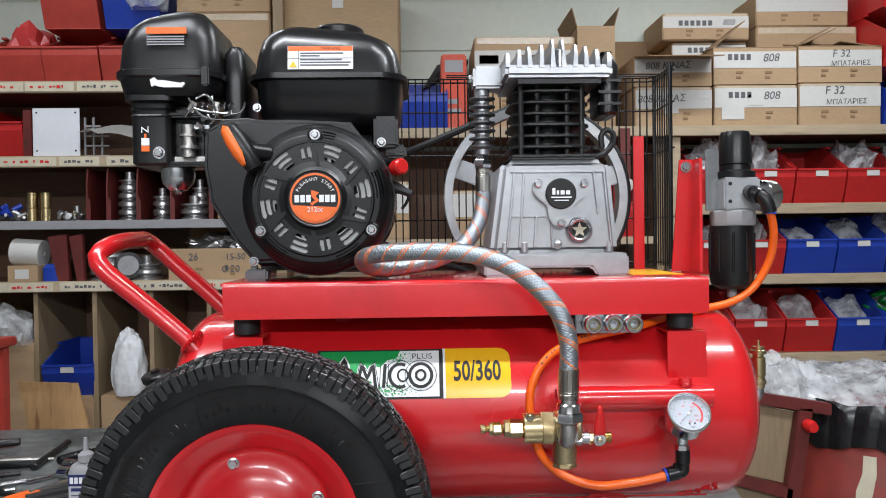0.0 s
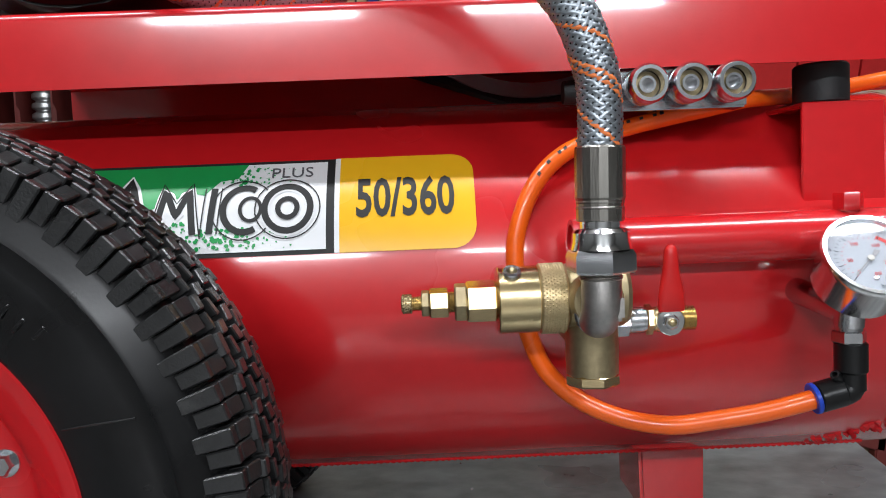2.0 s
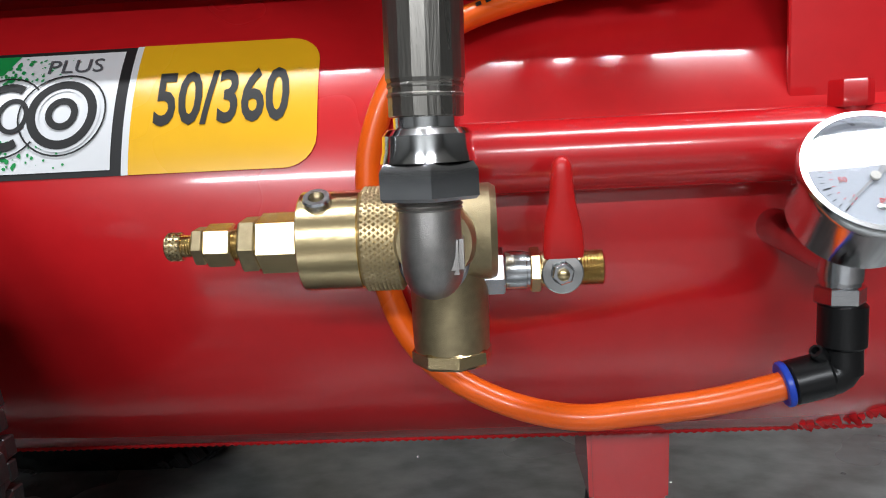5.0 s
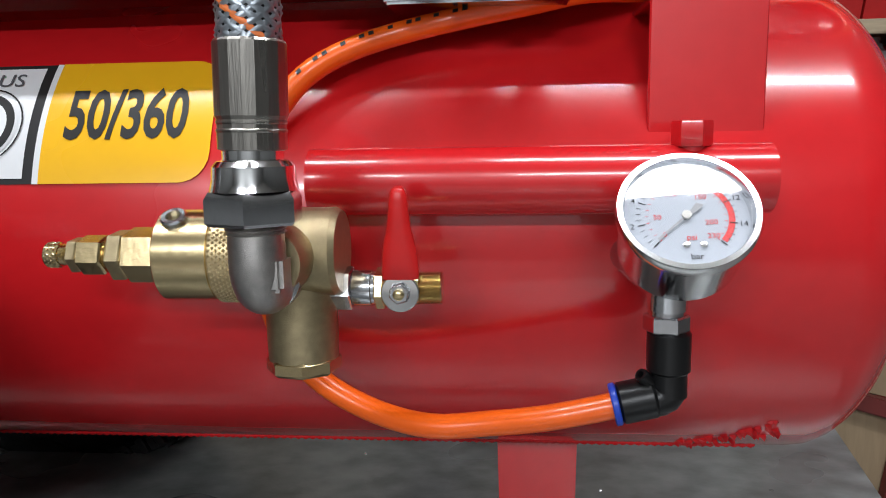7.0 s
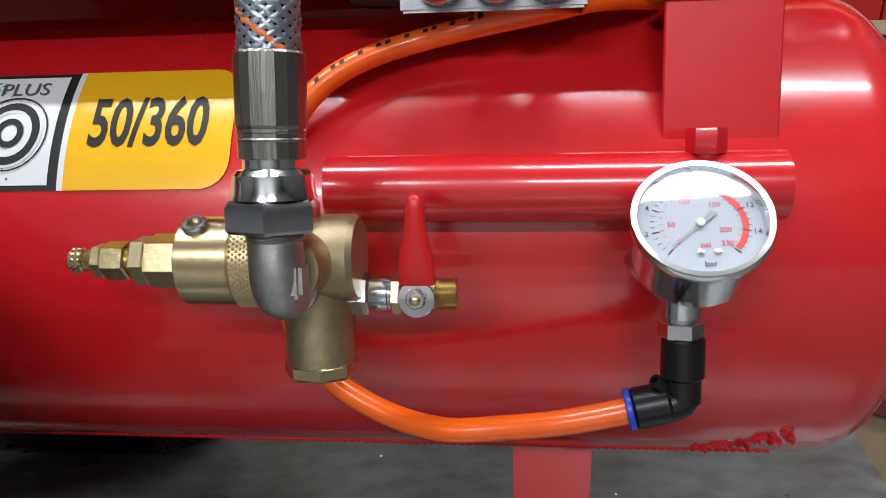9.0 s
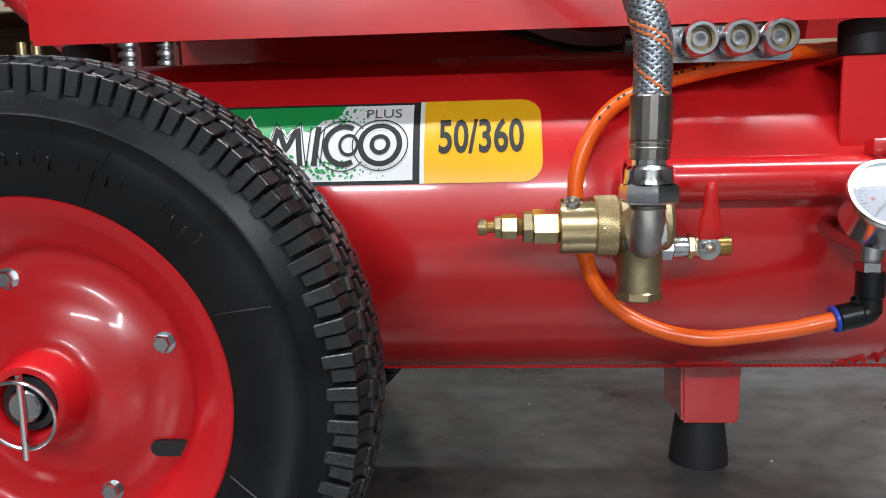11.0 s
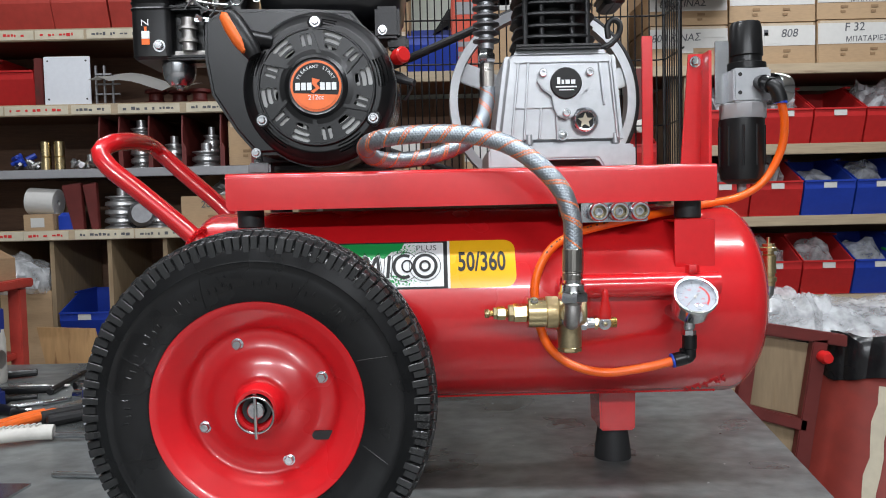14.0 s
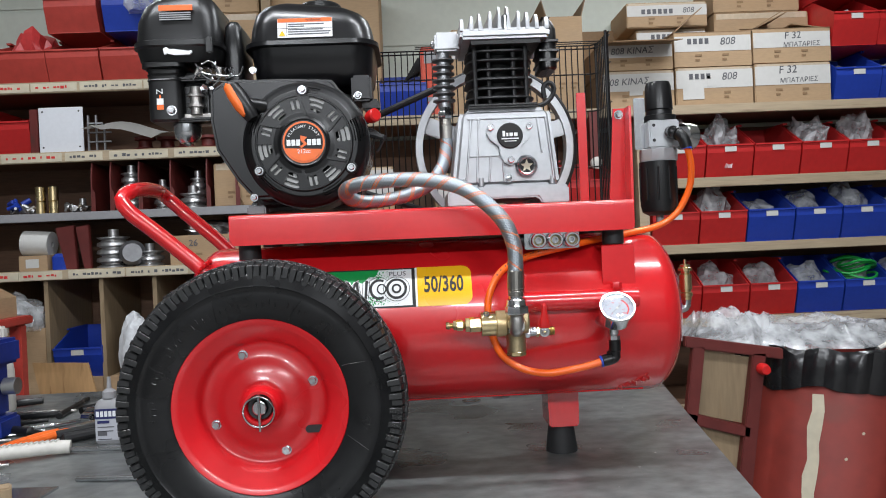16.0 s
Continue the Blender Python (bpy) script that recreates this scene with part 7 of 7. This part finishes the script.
box_part("case", (0.06, 0.165, 3.16, 3.40, 1.813, 2.125), mat("orange_red_case", (0.62, 0.06, 0.02), 0.45), rb, 0.006)
flat_bars("case_marks", [(0.075, 0.15, 2.05, 2.10), (0.075, 0.13, 1.92, 1.94), (0.075, 0.14, 1.88, 1.90)], 3.1585, 3.1596, GREYPL, rb)
bm = BM()
prism(bm, [(-0.02, 2.03), (0.19, 2.15), (0.19, 2.165), (0.05, 2.14)], 3.42, 3.50)
tagged(part("dark_panel", bm, INK), "dark panel leaning behind the red case", "panel")
add_bin(-0.02, 1.813, BINBLUE, "blue", False)
carton(-0.50, -0.08, 3.15, 3.5, 1.361, 1.60, "brown carton on the lower shelf", [], strip=True)
carton(0.10, 0.40, 3.15, 3.5, 1.361, 1.56, "white and brown carton on the lower shelf", [], strip=True)
gn = thing("hose_reel_gauge", "small white pressure gauge hanging under the shelf", "gauge", (0.80, 3.05, 1.56))
bm = BM()
lathe(bm, [(0, 0), (0.026, 0), (0.026, 0.02), (0.023, 0.022), (0, 0.022)], (0.80, 3.07, 1.57), (0.2, -1, 0), 24)
part("case", bm, WHITEPL, gn)
box_part("mount", (0.78, 0.82, 3.07, 3.12, 1.55, 1.80), DARKRED, gn)
add_bin(0.55, 1.361, BINRED, "red", False)
add_bin(0.78, 1.361, BINRED, "red", False)
carton(-0.86, -0.64, 3.13, 3.4, 1.4525, 1.64, "brown carton at the end of the shelf", [], strip=False)
carton(-1.06, -0.66, 3.125, 3.4, Z4, Z4 + 0.125, "open brown carton with handwriting on its side", [(0.10, 0.09, "26", 0.04, 0.1), (0.27, 0.09, "15-50", 0.036, 0.1), (0.25, 0.04, "Φ20", 0.04, 0.1)], strip=False, flaps=(("r", 120), ("b", 95)))
crumple("metal_heap", -0.88, 3.25, Z4 + 0.09, 0.13, 0.09, 0.06, GALV, "heap of small metal parts in an open carton", "parts", 6.0, 0.5, 4, "stuff")

# cubby holes under the left shelves
add_bin(-1.468, 0.741, BINBLUE, "blue", True, 0.205, 0.20, 0.125, 0.34)
tagged(box_part("cubby_carton", (-1.345, -1.145, SY + 0.03, 3.5, 0.482, 0.74), CARD, None, 0.003), "brown carton at the bottom of a cubby hole", "box")
crumple("plastic_bag", -1.235, 3.15, 0.74, 0.065, 0.06, 0.17, mat("milky_bag", (0.70, 0.72, 0.74), 0.35, bump=0.5, bscale=35), "milky plastic carrier bag in a cubby hole", "bag", 4.4, 0.16, 4)
tagged(box_part("cubby_carton", (-1.11, -0.92, SY + 0.03, 3.5, 0.482, 0.74), CARD, None, 0.003), "brown carton at the bottom of a cubby hole", "box")
bm = BM()
lathe(bm, [(0.02, 0), (0.055, 0), (0.055, 0.1), (0.02, 0.1), (0.02, 0)], (-1.02, 3.13, 0.796), (0, 1, 0), 28)
tagged(part("paper_roll", bm, PAPER), "white roll lying in a cubby hole", "paper roll")
tagged(box_part("cubby_carton", (-1.585, -1.37, SY + 0.02, 3.5, 0.482, 0.74), CARD, None, 0.003), "brown carton at the bottom of a cubby hole", "box")
crumple("plastic_bag", -1.72, 3.15, 0.95, 0.10, 0.09, 0.10, FILM, "clear plastic bag of parts", "bag", 1.4, 0.35)
tagged(box_part("cubby_carton", (-1.82, -1.605, SY + 0.03, 3.5, 0.482, 0.96), CARD, None, 0.003), "brown carton standing in a cubby hole", "box")

# ---- behind the bench ----
board = thing("plywood_offcut", "thin stained plywood offcut leaning before the shelving", "board", (-1.35, 2.955, 0))
bm = BM()
prism(bm, [(-1.41, 0.0), (-1.165, 0.0), (-1.357, 0.825), (-1.58, 0.836)], 2.95, 2.962)
part("sheet", bm, mat("tan_plywood", (0.46, 0.27, 0.12), 0.55, var=0.2, fine=25, coarse=4, stretch=(3, 3, 0.5), stain=(0.24, 0.12, 0.05), stain_at=0.6, bump=0.06), board)
SX = -1.535
stand = thing("red_stand", "red painted steel frame stand behind the bench", "stand", (SX, 2.35, 0))
for x, y in ((SX - 0.14, 2.3), (SX + 0.14, 2.3), (SX - 0.14, 2.5), (SX + 0.14, 2.5)):
    box_part("leg", (x - 0.02, x + 0.02, y - 0.02, y + 0.02, 0, 1.03), BINOLD, stand, 0.003)
box_part("top", (SX - 0.18, SX + 0.17, 2.27, 2.55, 1.031, 1.06), BINOLD, stand, 0.004)
box_part("shelf", (SX - 0.15, SX + 0.14, 2.28, 2.52, 0.80, 0.82), BINOLD, stand, 0.003)
carton(SX - 0.14, SX + 0.14, 2.3, 2.5, 1.061, 1.13, "open brown carton on the red stand", [], strip=False, flaps=(("r", 150), ("f", 200)))

DX, DY = 1.455, 2.42
drum = thing("waste_drum", "weathered red steel drum lined with a black bag, leaning a little", "drum", (DX, DY, 0))


def lean(bm):
    for v in bm.verts:
        v.co.x += (v.co.z - 0.8) * 0.15
    return bm


bm = BM()
lathe(bm, [(0, 0), (0.30, 0), (0.305, 0.01), (0.305, 0.28), (0.312, 0.29), (0.305, 0.30), (0.305, 0.80), (0.30, 0.81)], (DX, DY, 0), (0, 0, 1), 56)
part("shell", lean(bm), DRUMRED, drum)
bm = BM()
n, rows = 90, ((0.296, 0.79), (0.311, 0.86), (0.322, 0.845), (0.320, 0.78), (0.313, 0.725))
ringv = []
for j, (r, z) in enumerate(rows):
    ringv.append([])
    for i in range(n):
        a = 2 * math.pi * i / n
        wob = noise.noise(Vector((3 * math.cos(a), 3 * math.sin(a), j * 0.7)))
        rr = r + 0.010 * wob + 0.006 * math.sin(i * 2.1)
        ringv[-1].append(bm.verts.new((DX + rr * math.cos(a), DY + rr * math.sin(a), z + 0.035 * wob * (1 if j > 1 else 0.6))))
for a, b in zip(ringv, ringv[1:]):
    for i in range(n):
        bm.faces.new((a[i], a[(i + 1) % n], b[(i + 1) % n], b[i]))
part("bin_liner", lean(bm), BAGBLACK, drum, "black bag turned over the rim")
bm = BM()
for i in range(9):
    z0, z1 = 0.25 + 0.052 * i, 0.25 + 0.052 * (i + 1)
    w0, w1 = 0.019 + 0.003 * math.sin(i * 2), 0.019 + 0.003 * math.sin(i * 2 + 2)
    vs = []
    for z, w in ((z0, w0), (z1, w1)):
        for s in (-1, 1):
            a = radians(-126) + (s * w + 0.004 * math.sin(z * 40)) / 0.307
            vs.append(bm.verts.new((DX + 0.3068 * math.cos(a), DY + 0.3068 * math.sin(a), z)))
    bm.faces.new((vs[0], vs[1], vs[3], vs[2]))
part("tape_strip", lean(bm), PAPERSTRIP, drum, "torn strip of pale masking tape")
bm = BM()
for z, a0 in ((0.33, -134), (0.36, -133.5), (0.52, -108), (0.60, -100)):
    a = radians(a0)
    lathe(bm, [(0, 0), (0.005, 0.0008), (0, 0.0016)], (DX + 0.305 * math.cos(a), DY + 0.305 * math.sin(a), z), (math.cos(a), math.sin(a), 0), 7)
part("paint_chip", lean(bm), PAPERSTRIP, drum)


def film_heap(x0, x1, y0, y1, z, height, seed):
    """A crumpled sheet of clear film draped in folds."""
    bm = BM()
    nx, ny = 56, 30
    g = []
    for i in range(nx + 1):
        g.append([])
        for j in range(ny + 1):
            u, v = i / nx, j / ny
            p = Vector((u * 3.6 + seed, v * 2.2, seed * 0.7))
            fold = 0.55 + 0.75 * noise.noise(p)
            fine = abs(noise.noise(p * 2.3)) * 0.32 + abs(noise.noise(p * 5.3)) * 0.16
            edge = min(1, 6 * min(u, 1 - u)) * min(1, 5 * min(v, 1 - v))
            g[-1].append(bm.verts.new((x0 + (x1 - x0) * u + 0.02 * noise.noise(p * 2.1), y0 + (y1 - y0) * v + 0.03 * noise.noise(p * 1.9), z + height * edge * (0.45 + 0.5 * fold - fine) - 0.01 * (1 - edge) * (1 - v))))
    for i in range(nx):
        for j in range(ny):
            bm.faces.new((g[i][j], g[i + 1][j], g[i + 1][j + 1], g[i][j + 1]))
    return tagged(part("plastic_film", bm, FILM, angle=60), "crumpled clear plastic film heaped on the drum", "plastic film")


film_heap(1.10, 1.70, 2.25, 2.65, 0.855, 0.10, 1.3)
film_heap(0.94, 1.26, 2.30, 2.62, 0.87, 0.13, 4.7)
bm = BM()
rod(bm, (1.48, 2.2, 0.85), (1.66, 2.2, 0.93), 0.008, n=8)
rod(bm, (1.53, 2.21, 0.83), (1.545, 2.2, 0.92), 0.007, n=8)
tagged(part("white_stick", bm, WHITEPL), "white plastic offcuts sticking out of the drum", "offcut")
rack = thing("timber_rack", "dark red angle-iron frame with plywood panels", "rack", (1.0, 2.25, 0))
for pts in ([(0.76, 0.0), (0.80, 0.0), (0.925, 0.88), (0.885, 0.88)], [(0.95, 0.0), (1.0, 0.0), (1.125, 0.85), (1.08, 0.85)], [(0.86, 0.88), (1.18, 0.825), (1.18, 0.860), (0.86, 0.915)], [(0.85, 0.635), (1.06, 0.575), (1.065, 0.61), (0.855, 0.67)], [(0.79, 0.25), (1.00, 0.20), (1.005, 0.24), (0.795, 0.29)]):
    bm = BM()
    prism(bm, pts, 2.225, 2.255)
    bevel(bm, 0.003)
    part("frame_bar", bm, DARKRED, rack)
for pts in ([(0.895, 0.655), (1.06, 0.615), (1.09, 0.83), (0.925, 0.865)], [(0.85, 0.30), (1.02, 0.25), (1.055, 0.57), (0.89, 0.62)]):
    bm = BM()
    prism(bm, pts, 2.258, 2.27)
    part("panel", bm, PLY, rack)
bm = BM()
lathe(bm, [(0, -0.02), (0.018, -0.02), (0.02, 0), (0.014, 0.018), (0, 0.02)], (1.105, 2.205, 0.80), (0, -1, 0), 16)
part("knob", bm, REDPL, rack)

# ---- things on the bench ----
bottle = thing("glue_bottle", "grey plastic bottle with blue and white label", "bottle", (-0.695, 1.535, BZ))
bm = BM()
loft(bm, -0.724, -0.664, 1.512, 1.552, [(BZ, 0.002), (BZ + 0.004, 0.0), (BZ + 0.082, 0.0), (BZ + 0.092, 0.004), (BZ + 0.098, 0.012), (BZ + 0.101, 0.018)], 0.014, 5)
part("body", bm, GREYPL, bottle)
bm = BM()
lathe(bm, [(0.0145, 0), (0.0145, 0.014), (0.010, 0.018), (0.0055, 0.021), (0.0035, 0.046), (0, 0.047)], (-0.694, 1.532, BZ + 0.099), (0, 0, 1), 20)
part("nozzle", bm, GREYPL, bottle)
lb = flat_bars("label", [(-0.719, -0.669, BZ + 0.008, BZ + 0.074)], 1.5108, 1.5118, GREYLABEL, bottle)
flat_bars("label_band", [(-0.719, -0.669, BZ + 0.056, BZ + 0.078)], 1.5098, 1.5106, NAVY, bottle)
for k in range(5):
    flat_bars("label_bar", [(-0.716 + 0.009 * k, -0.7095 + 0.009 * k, BZ + 0.061, BZ + 0.073)], 1.5090, 1.5097, WHITE, bottle)
for k, (w, h) in enumerate(((0.026, 0.006), (0.036, 0.002), (0.034, 0.002), (0.020, 0.010), (0.030, 0.002))):
    flat_bars("label_line", [(-0.714, -0.714 + w, BZ + 0.046 - 0.009 * k, BZ + 0.046 + h - 0.009 * k)], 1.5098, 1.5106, NAVY if k == 0 else GREYINK, bottle)


def tool(name, label, category, at):
    return thing(name, label, category, at)


brush = tool("brush_handle", "dirty white ribbed plastic handle tool", "tool", (-0.80, 1.42, BZ))
bm = BM()
tube(bm, [(-0.93, 1.385, BZ + 0.016), (-0.86, 1.402, BZ + 0.018), (-0.77, 1.432, BZ + 0.018), (-0.742, 1.440, BZ + 0.016)], 0.0145, 12)
for k in range(14):
    p = Vector((-0.89 + 0.0095 * k, 1.394 + 0.0030 * k, BZ + 0.030))
    add_box(bm, p.x - 0.0022, p.x + 0.0022, p.y - 0.008, p.y + 0.008, p.z - 0.004, p.z + 0.004)
part("handle", bm, WHITEPL, brush)
bm = BM()
rod(bm, (-0.745, 1.439, BZ + 0.010), (-0.52, 1.43, BZ + 0.008), 0.0055, n=10)
part("shaft", bm, STEEL, brush)
pl = tool("pliers", "pliers with orange dipped grips", "pliers", (-0.85, 1.55, BZ))
for dx in (0, 0.028):
    bm = BM()
    tube(bm, [(-0.905 + dx, 1.46, BZ + 0.011), (-0.885 + dx, 1.51, BZ + 0.013), (-0.858 + dx, 1.565, BZ + 0.014), (-0.84 + dx * 0.6, 1.60, BZ + 0.012)], 0.0095, 10)
    part("grip", bm, ORANGEPL, pl)
bm = BM()
tube(bm, [(-0.84, 1.595, BZ + 0.011), (-0.81, 1.64, BZ + 0.011), (-0.79, 1.68, BZ + 0.010)], 0.011, 8)
part("jaws", bm, STEEL, pl)
for k, (a, b, r, m, lab_) in enumerate((((-0.83, 1.56), (-0.735, 1.66), 0.012, BLACKRUB, "black rubber-gripped pliers handle"), ((-0.80, 1.53), (-0.70, 1.62), 0.012, BLACKRUB, "black rubber-gripped pliers handle"),
                                       ((-1.20, 1.80), (-0.94, 1.82), 0.011, BLACKPL, "black steel adjustable tool"), ((-0.935, 1.80), (-0.955, 2.02), 0.009, BLACKPL, "black steel adjustable tool"),
                                       ((-1.25, 1.95), (-1.08, 2.02), 0.012, BLACKPL, "black screwdriver handle on the bench"), ((-0.99, 1.66), (-0.86, 1.74), 0.0055, STEEL, "bright steel spanner lying on the bench"),
                                       ((-0.90, 1.70), (-0.80, 1.80), 0.006, STEEL, "bright steel spanner lying on the bench"), ((-0.64, 1.235), (-0.47, 1.215), 0.0055, STEEL, "steel rod lying on the bench"),
                                       ((-1.02, 1.60), (-0.90, 1.66), 0.005, STEEL, "steel rod lying on the bench"))):
    bm = BM()
    rod(bm, (*a, BZ + r), (*b, BZ + r), r, r * 0.8, 10, 0.002)
    tagged(part("hand_tool", bm, m), lab_, "tool", "hand tools on the bench")
rnd = random.Random(21)
CLUTTER = (("black rubber-gripped hand tool on the bench", BLACKPL, 0.012, 0.14), ("bright steel spanner lying on the bench", STEEL, 0.006, 0.16), ("worn dark steel bar on the bench", CASTSTEEL, 0.008, 0.12), ("screwdriver with orange handle on the bench", ORANGEPL, 0.011, 0.10))
for k, (cx, cy, ang) in enumerate(((-1.00, 1.72, 20), (-1.06, 1.78, -15), (-0.98, 1.86, 10), (-0.86, 1.90, 60), (-0.78, 1.72, -40), (-1.12, 1.70, 35), (-0.92, 1.62, -25), (-0.99, 1.55, 15), (-0.78, 1.86, 25), (-0.70, 1.68, 70), (-0.88, 1.34, 8), (-0.72, 1.80, -60))):
    word, m, r, l = CLUTTER[(0, 1, 2, 0, 1, 3, 0, 2, 1, 0, 2, 1)[k]]
    bm = BM()
    dx, dy = l / 2 * math.cos(radians(ang)), l / 2 * math.sin(radians(ang))
    if m is STEEL:
        prism(bm, [(cx - dx - dy * 0.06, cy - dy + dx * 0.06), (cx - dx + dy * 0.06, cy - dy - dx * 0.06), (cx + dx + dy * 0.06, cy + dy - dx * 0.06), (cx + dx - dy * 0.06, cy + dy + dx * 0.06)], BZ + 0.0003, BZ + 0.006, "xy")
        for s in (-1, 1):
            lathe(bm, [(0.007, 0), (0.013, 0), (0.013, 0.0075), (0.007, 0.0075), (0.007, 0)], (cx + s * dx, cy + s * dy, BZ + 0.0002), (0, 0, 1), 16)
    else:
        lathe(bm, [(0, 0), (r * 0.8, 0), (r, l * 0.06), (r * 0.85, l * 0.4), (r, l * 0.55), (r * 0.5, l * 0.62), (r * 0.45, l), (0, l)], (cx - dx, cy - dy, BZ + r), (dx, dy, 0), 12)
    tagged(part("hand_tool", bm, m), word, "tool", "hand tools on the bench")
for x, y in ((-0.86, 1.80), (-0.83, 1.775), (-0.80, 1.74), (-0.845, 1.74)):
    bm = BM()
    lathe(bm, [(0.006, 0), (0.013, 0), (0.014, 0.001), (0.014, 0.024), (0.012, 0.025), (0.008, 0.025), (0.008, 0.004), (0.006, 0.004)], (x, y, BZ + 0.014), (1, 0.4 * math.sin(x * 90), 0), 18)
    tagged(part("socket", bm, CHROME), "chromed socket lying on the bench", "socket", "sockets")
bm = BM()
prism(bm, [(-0.80, 1.10), (-0.66, 1.135), (-0.655, 1.20), (-0.80, 1.21)], BZ + 0.0002, BZ + 0.004, "xy")
tagged(part("steel_sheet", bm, STEEL), "thin scrap steel sheet lying on the bench", "steel sheet")
bm = BM()
add_box(bm, -0.78, -0.70, 1.10, 1.135, BZ + 0.0045, BZ + 0.030)
placed(bm, Matrix.Translation((-0.74, 1.12, 0)) @ Matrix.Rotation(radians(28), 4, "Z") @ Matrix.Translation((0.74, -1.12, 0)))
bevel(bm, 0.003)
tagged(part("wood_block", bm, PLY), "small worn wood block on the bench", "wood block")
rnd = random.Random(12)
bm = BM()
for k in range(34):
    x, y = rnd.choice(((rnd.uniform(-1.0, -0.5), rnd.uniform(1.15, 1.9)), (rnd.uniform(0.0, 0.5), rnd.uniform(1.0, 1.8))))
    s = rnd.uniform(0.0007, 0.0022)
    lathe(bm, [(0, 0), (s, 0), (s * 0.6, s * 0.6), (0, s * 0.7)], (x, y, BZ), (0, 0, 1), 5)
tagged(part("swarf", bm, GALV), "specks of swarf on the bench", "debris", "", "stuff")
for x, y in ((0.13, 1.76), (0.21, 1.80), (0.16, 1.84)):
    bm = BM()
    lathe(bm, [(0.012, 0), (0.024, 0), (0.024, 0.004), (0.012, 0.004), (0.012, 0)], (x, y, BZ), (0, 0, 1), 20)
    tagged(part("washer", bm, STEEL), "steel washer on the bench", "washer", "washers")
bm = BM()
rod(bm, (0.40, 1.83, BZ), (0.40, 1.83, BZ + 0.022), 0.028, 0.02, 18)
tagged(part("rubber_foot", bm, BLACKRUB), "loose black rubber foot on the bench", "foot")
SPX = -1.165
sp = thing("spray_bottle", "white plastic trigger spray bottle", "bottle", (-1.11, 1.95, BZ))
bm = BM()
lathe(bm, [(0, 0), (0.037, 0), (0.040, 0.005), (0.040, 0.11), (0.034, 0.15), (0.018, 0.185), (0.014, 0.20), (0, 0.20)], (SPX, 1.95, BZ), (0, 0, 1), 24)
part("body", bm, WHITEPL, sp)
bm = BM()
add_box(bm, SPX - 0.04, SPX + 0.025, 1.935, 1.965, BZ + 0.20, BZ + 0.235)
bevel(bm, 0.006)
part("trigger_head", bm, WHITEPL, sp)
vise = thing("bench_vise", "blue cast iron bench vise", "vise", (-1.07, 1.62, BZ))
bm = BM()
add_box(bm, -1.17, -0.965, 1.58, 1.68, BZ, BZ + 0.05)
add_box(bm, -1.13, -0.98, 1.60, 1.66, BZ + 0.05, BZ + 0.20)
add_box(bm, -1.15, -0.965, 1.57, 1.69, BZ + 0.17, BZ + 0.23)
bevel(bm, 0.008)
part("body", bm, mat("blue_hammered_paint", (0.01, 0.03, 0.22), 0.35, bump=0.2), vise)
bm = BM()
rod(bm, (-0.975, 1.63, BZ + 0.12), (-0.945, 1.63, BZ + 0.12), 0.02, n=16)
part("screw", bm, GALV, vise)
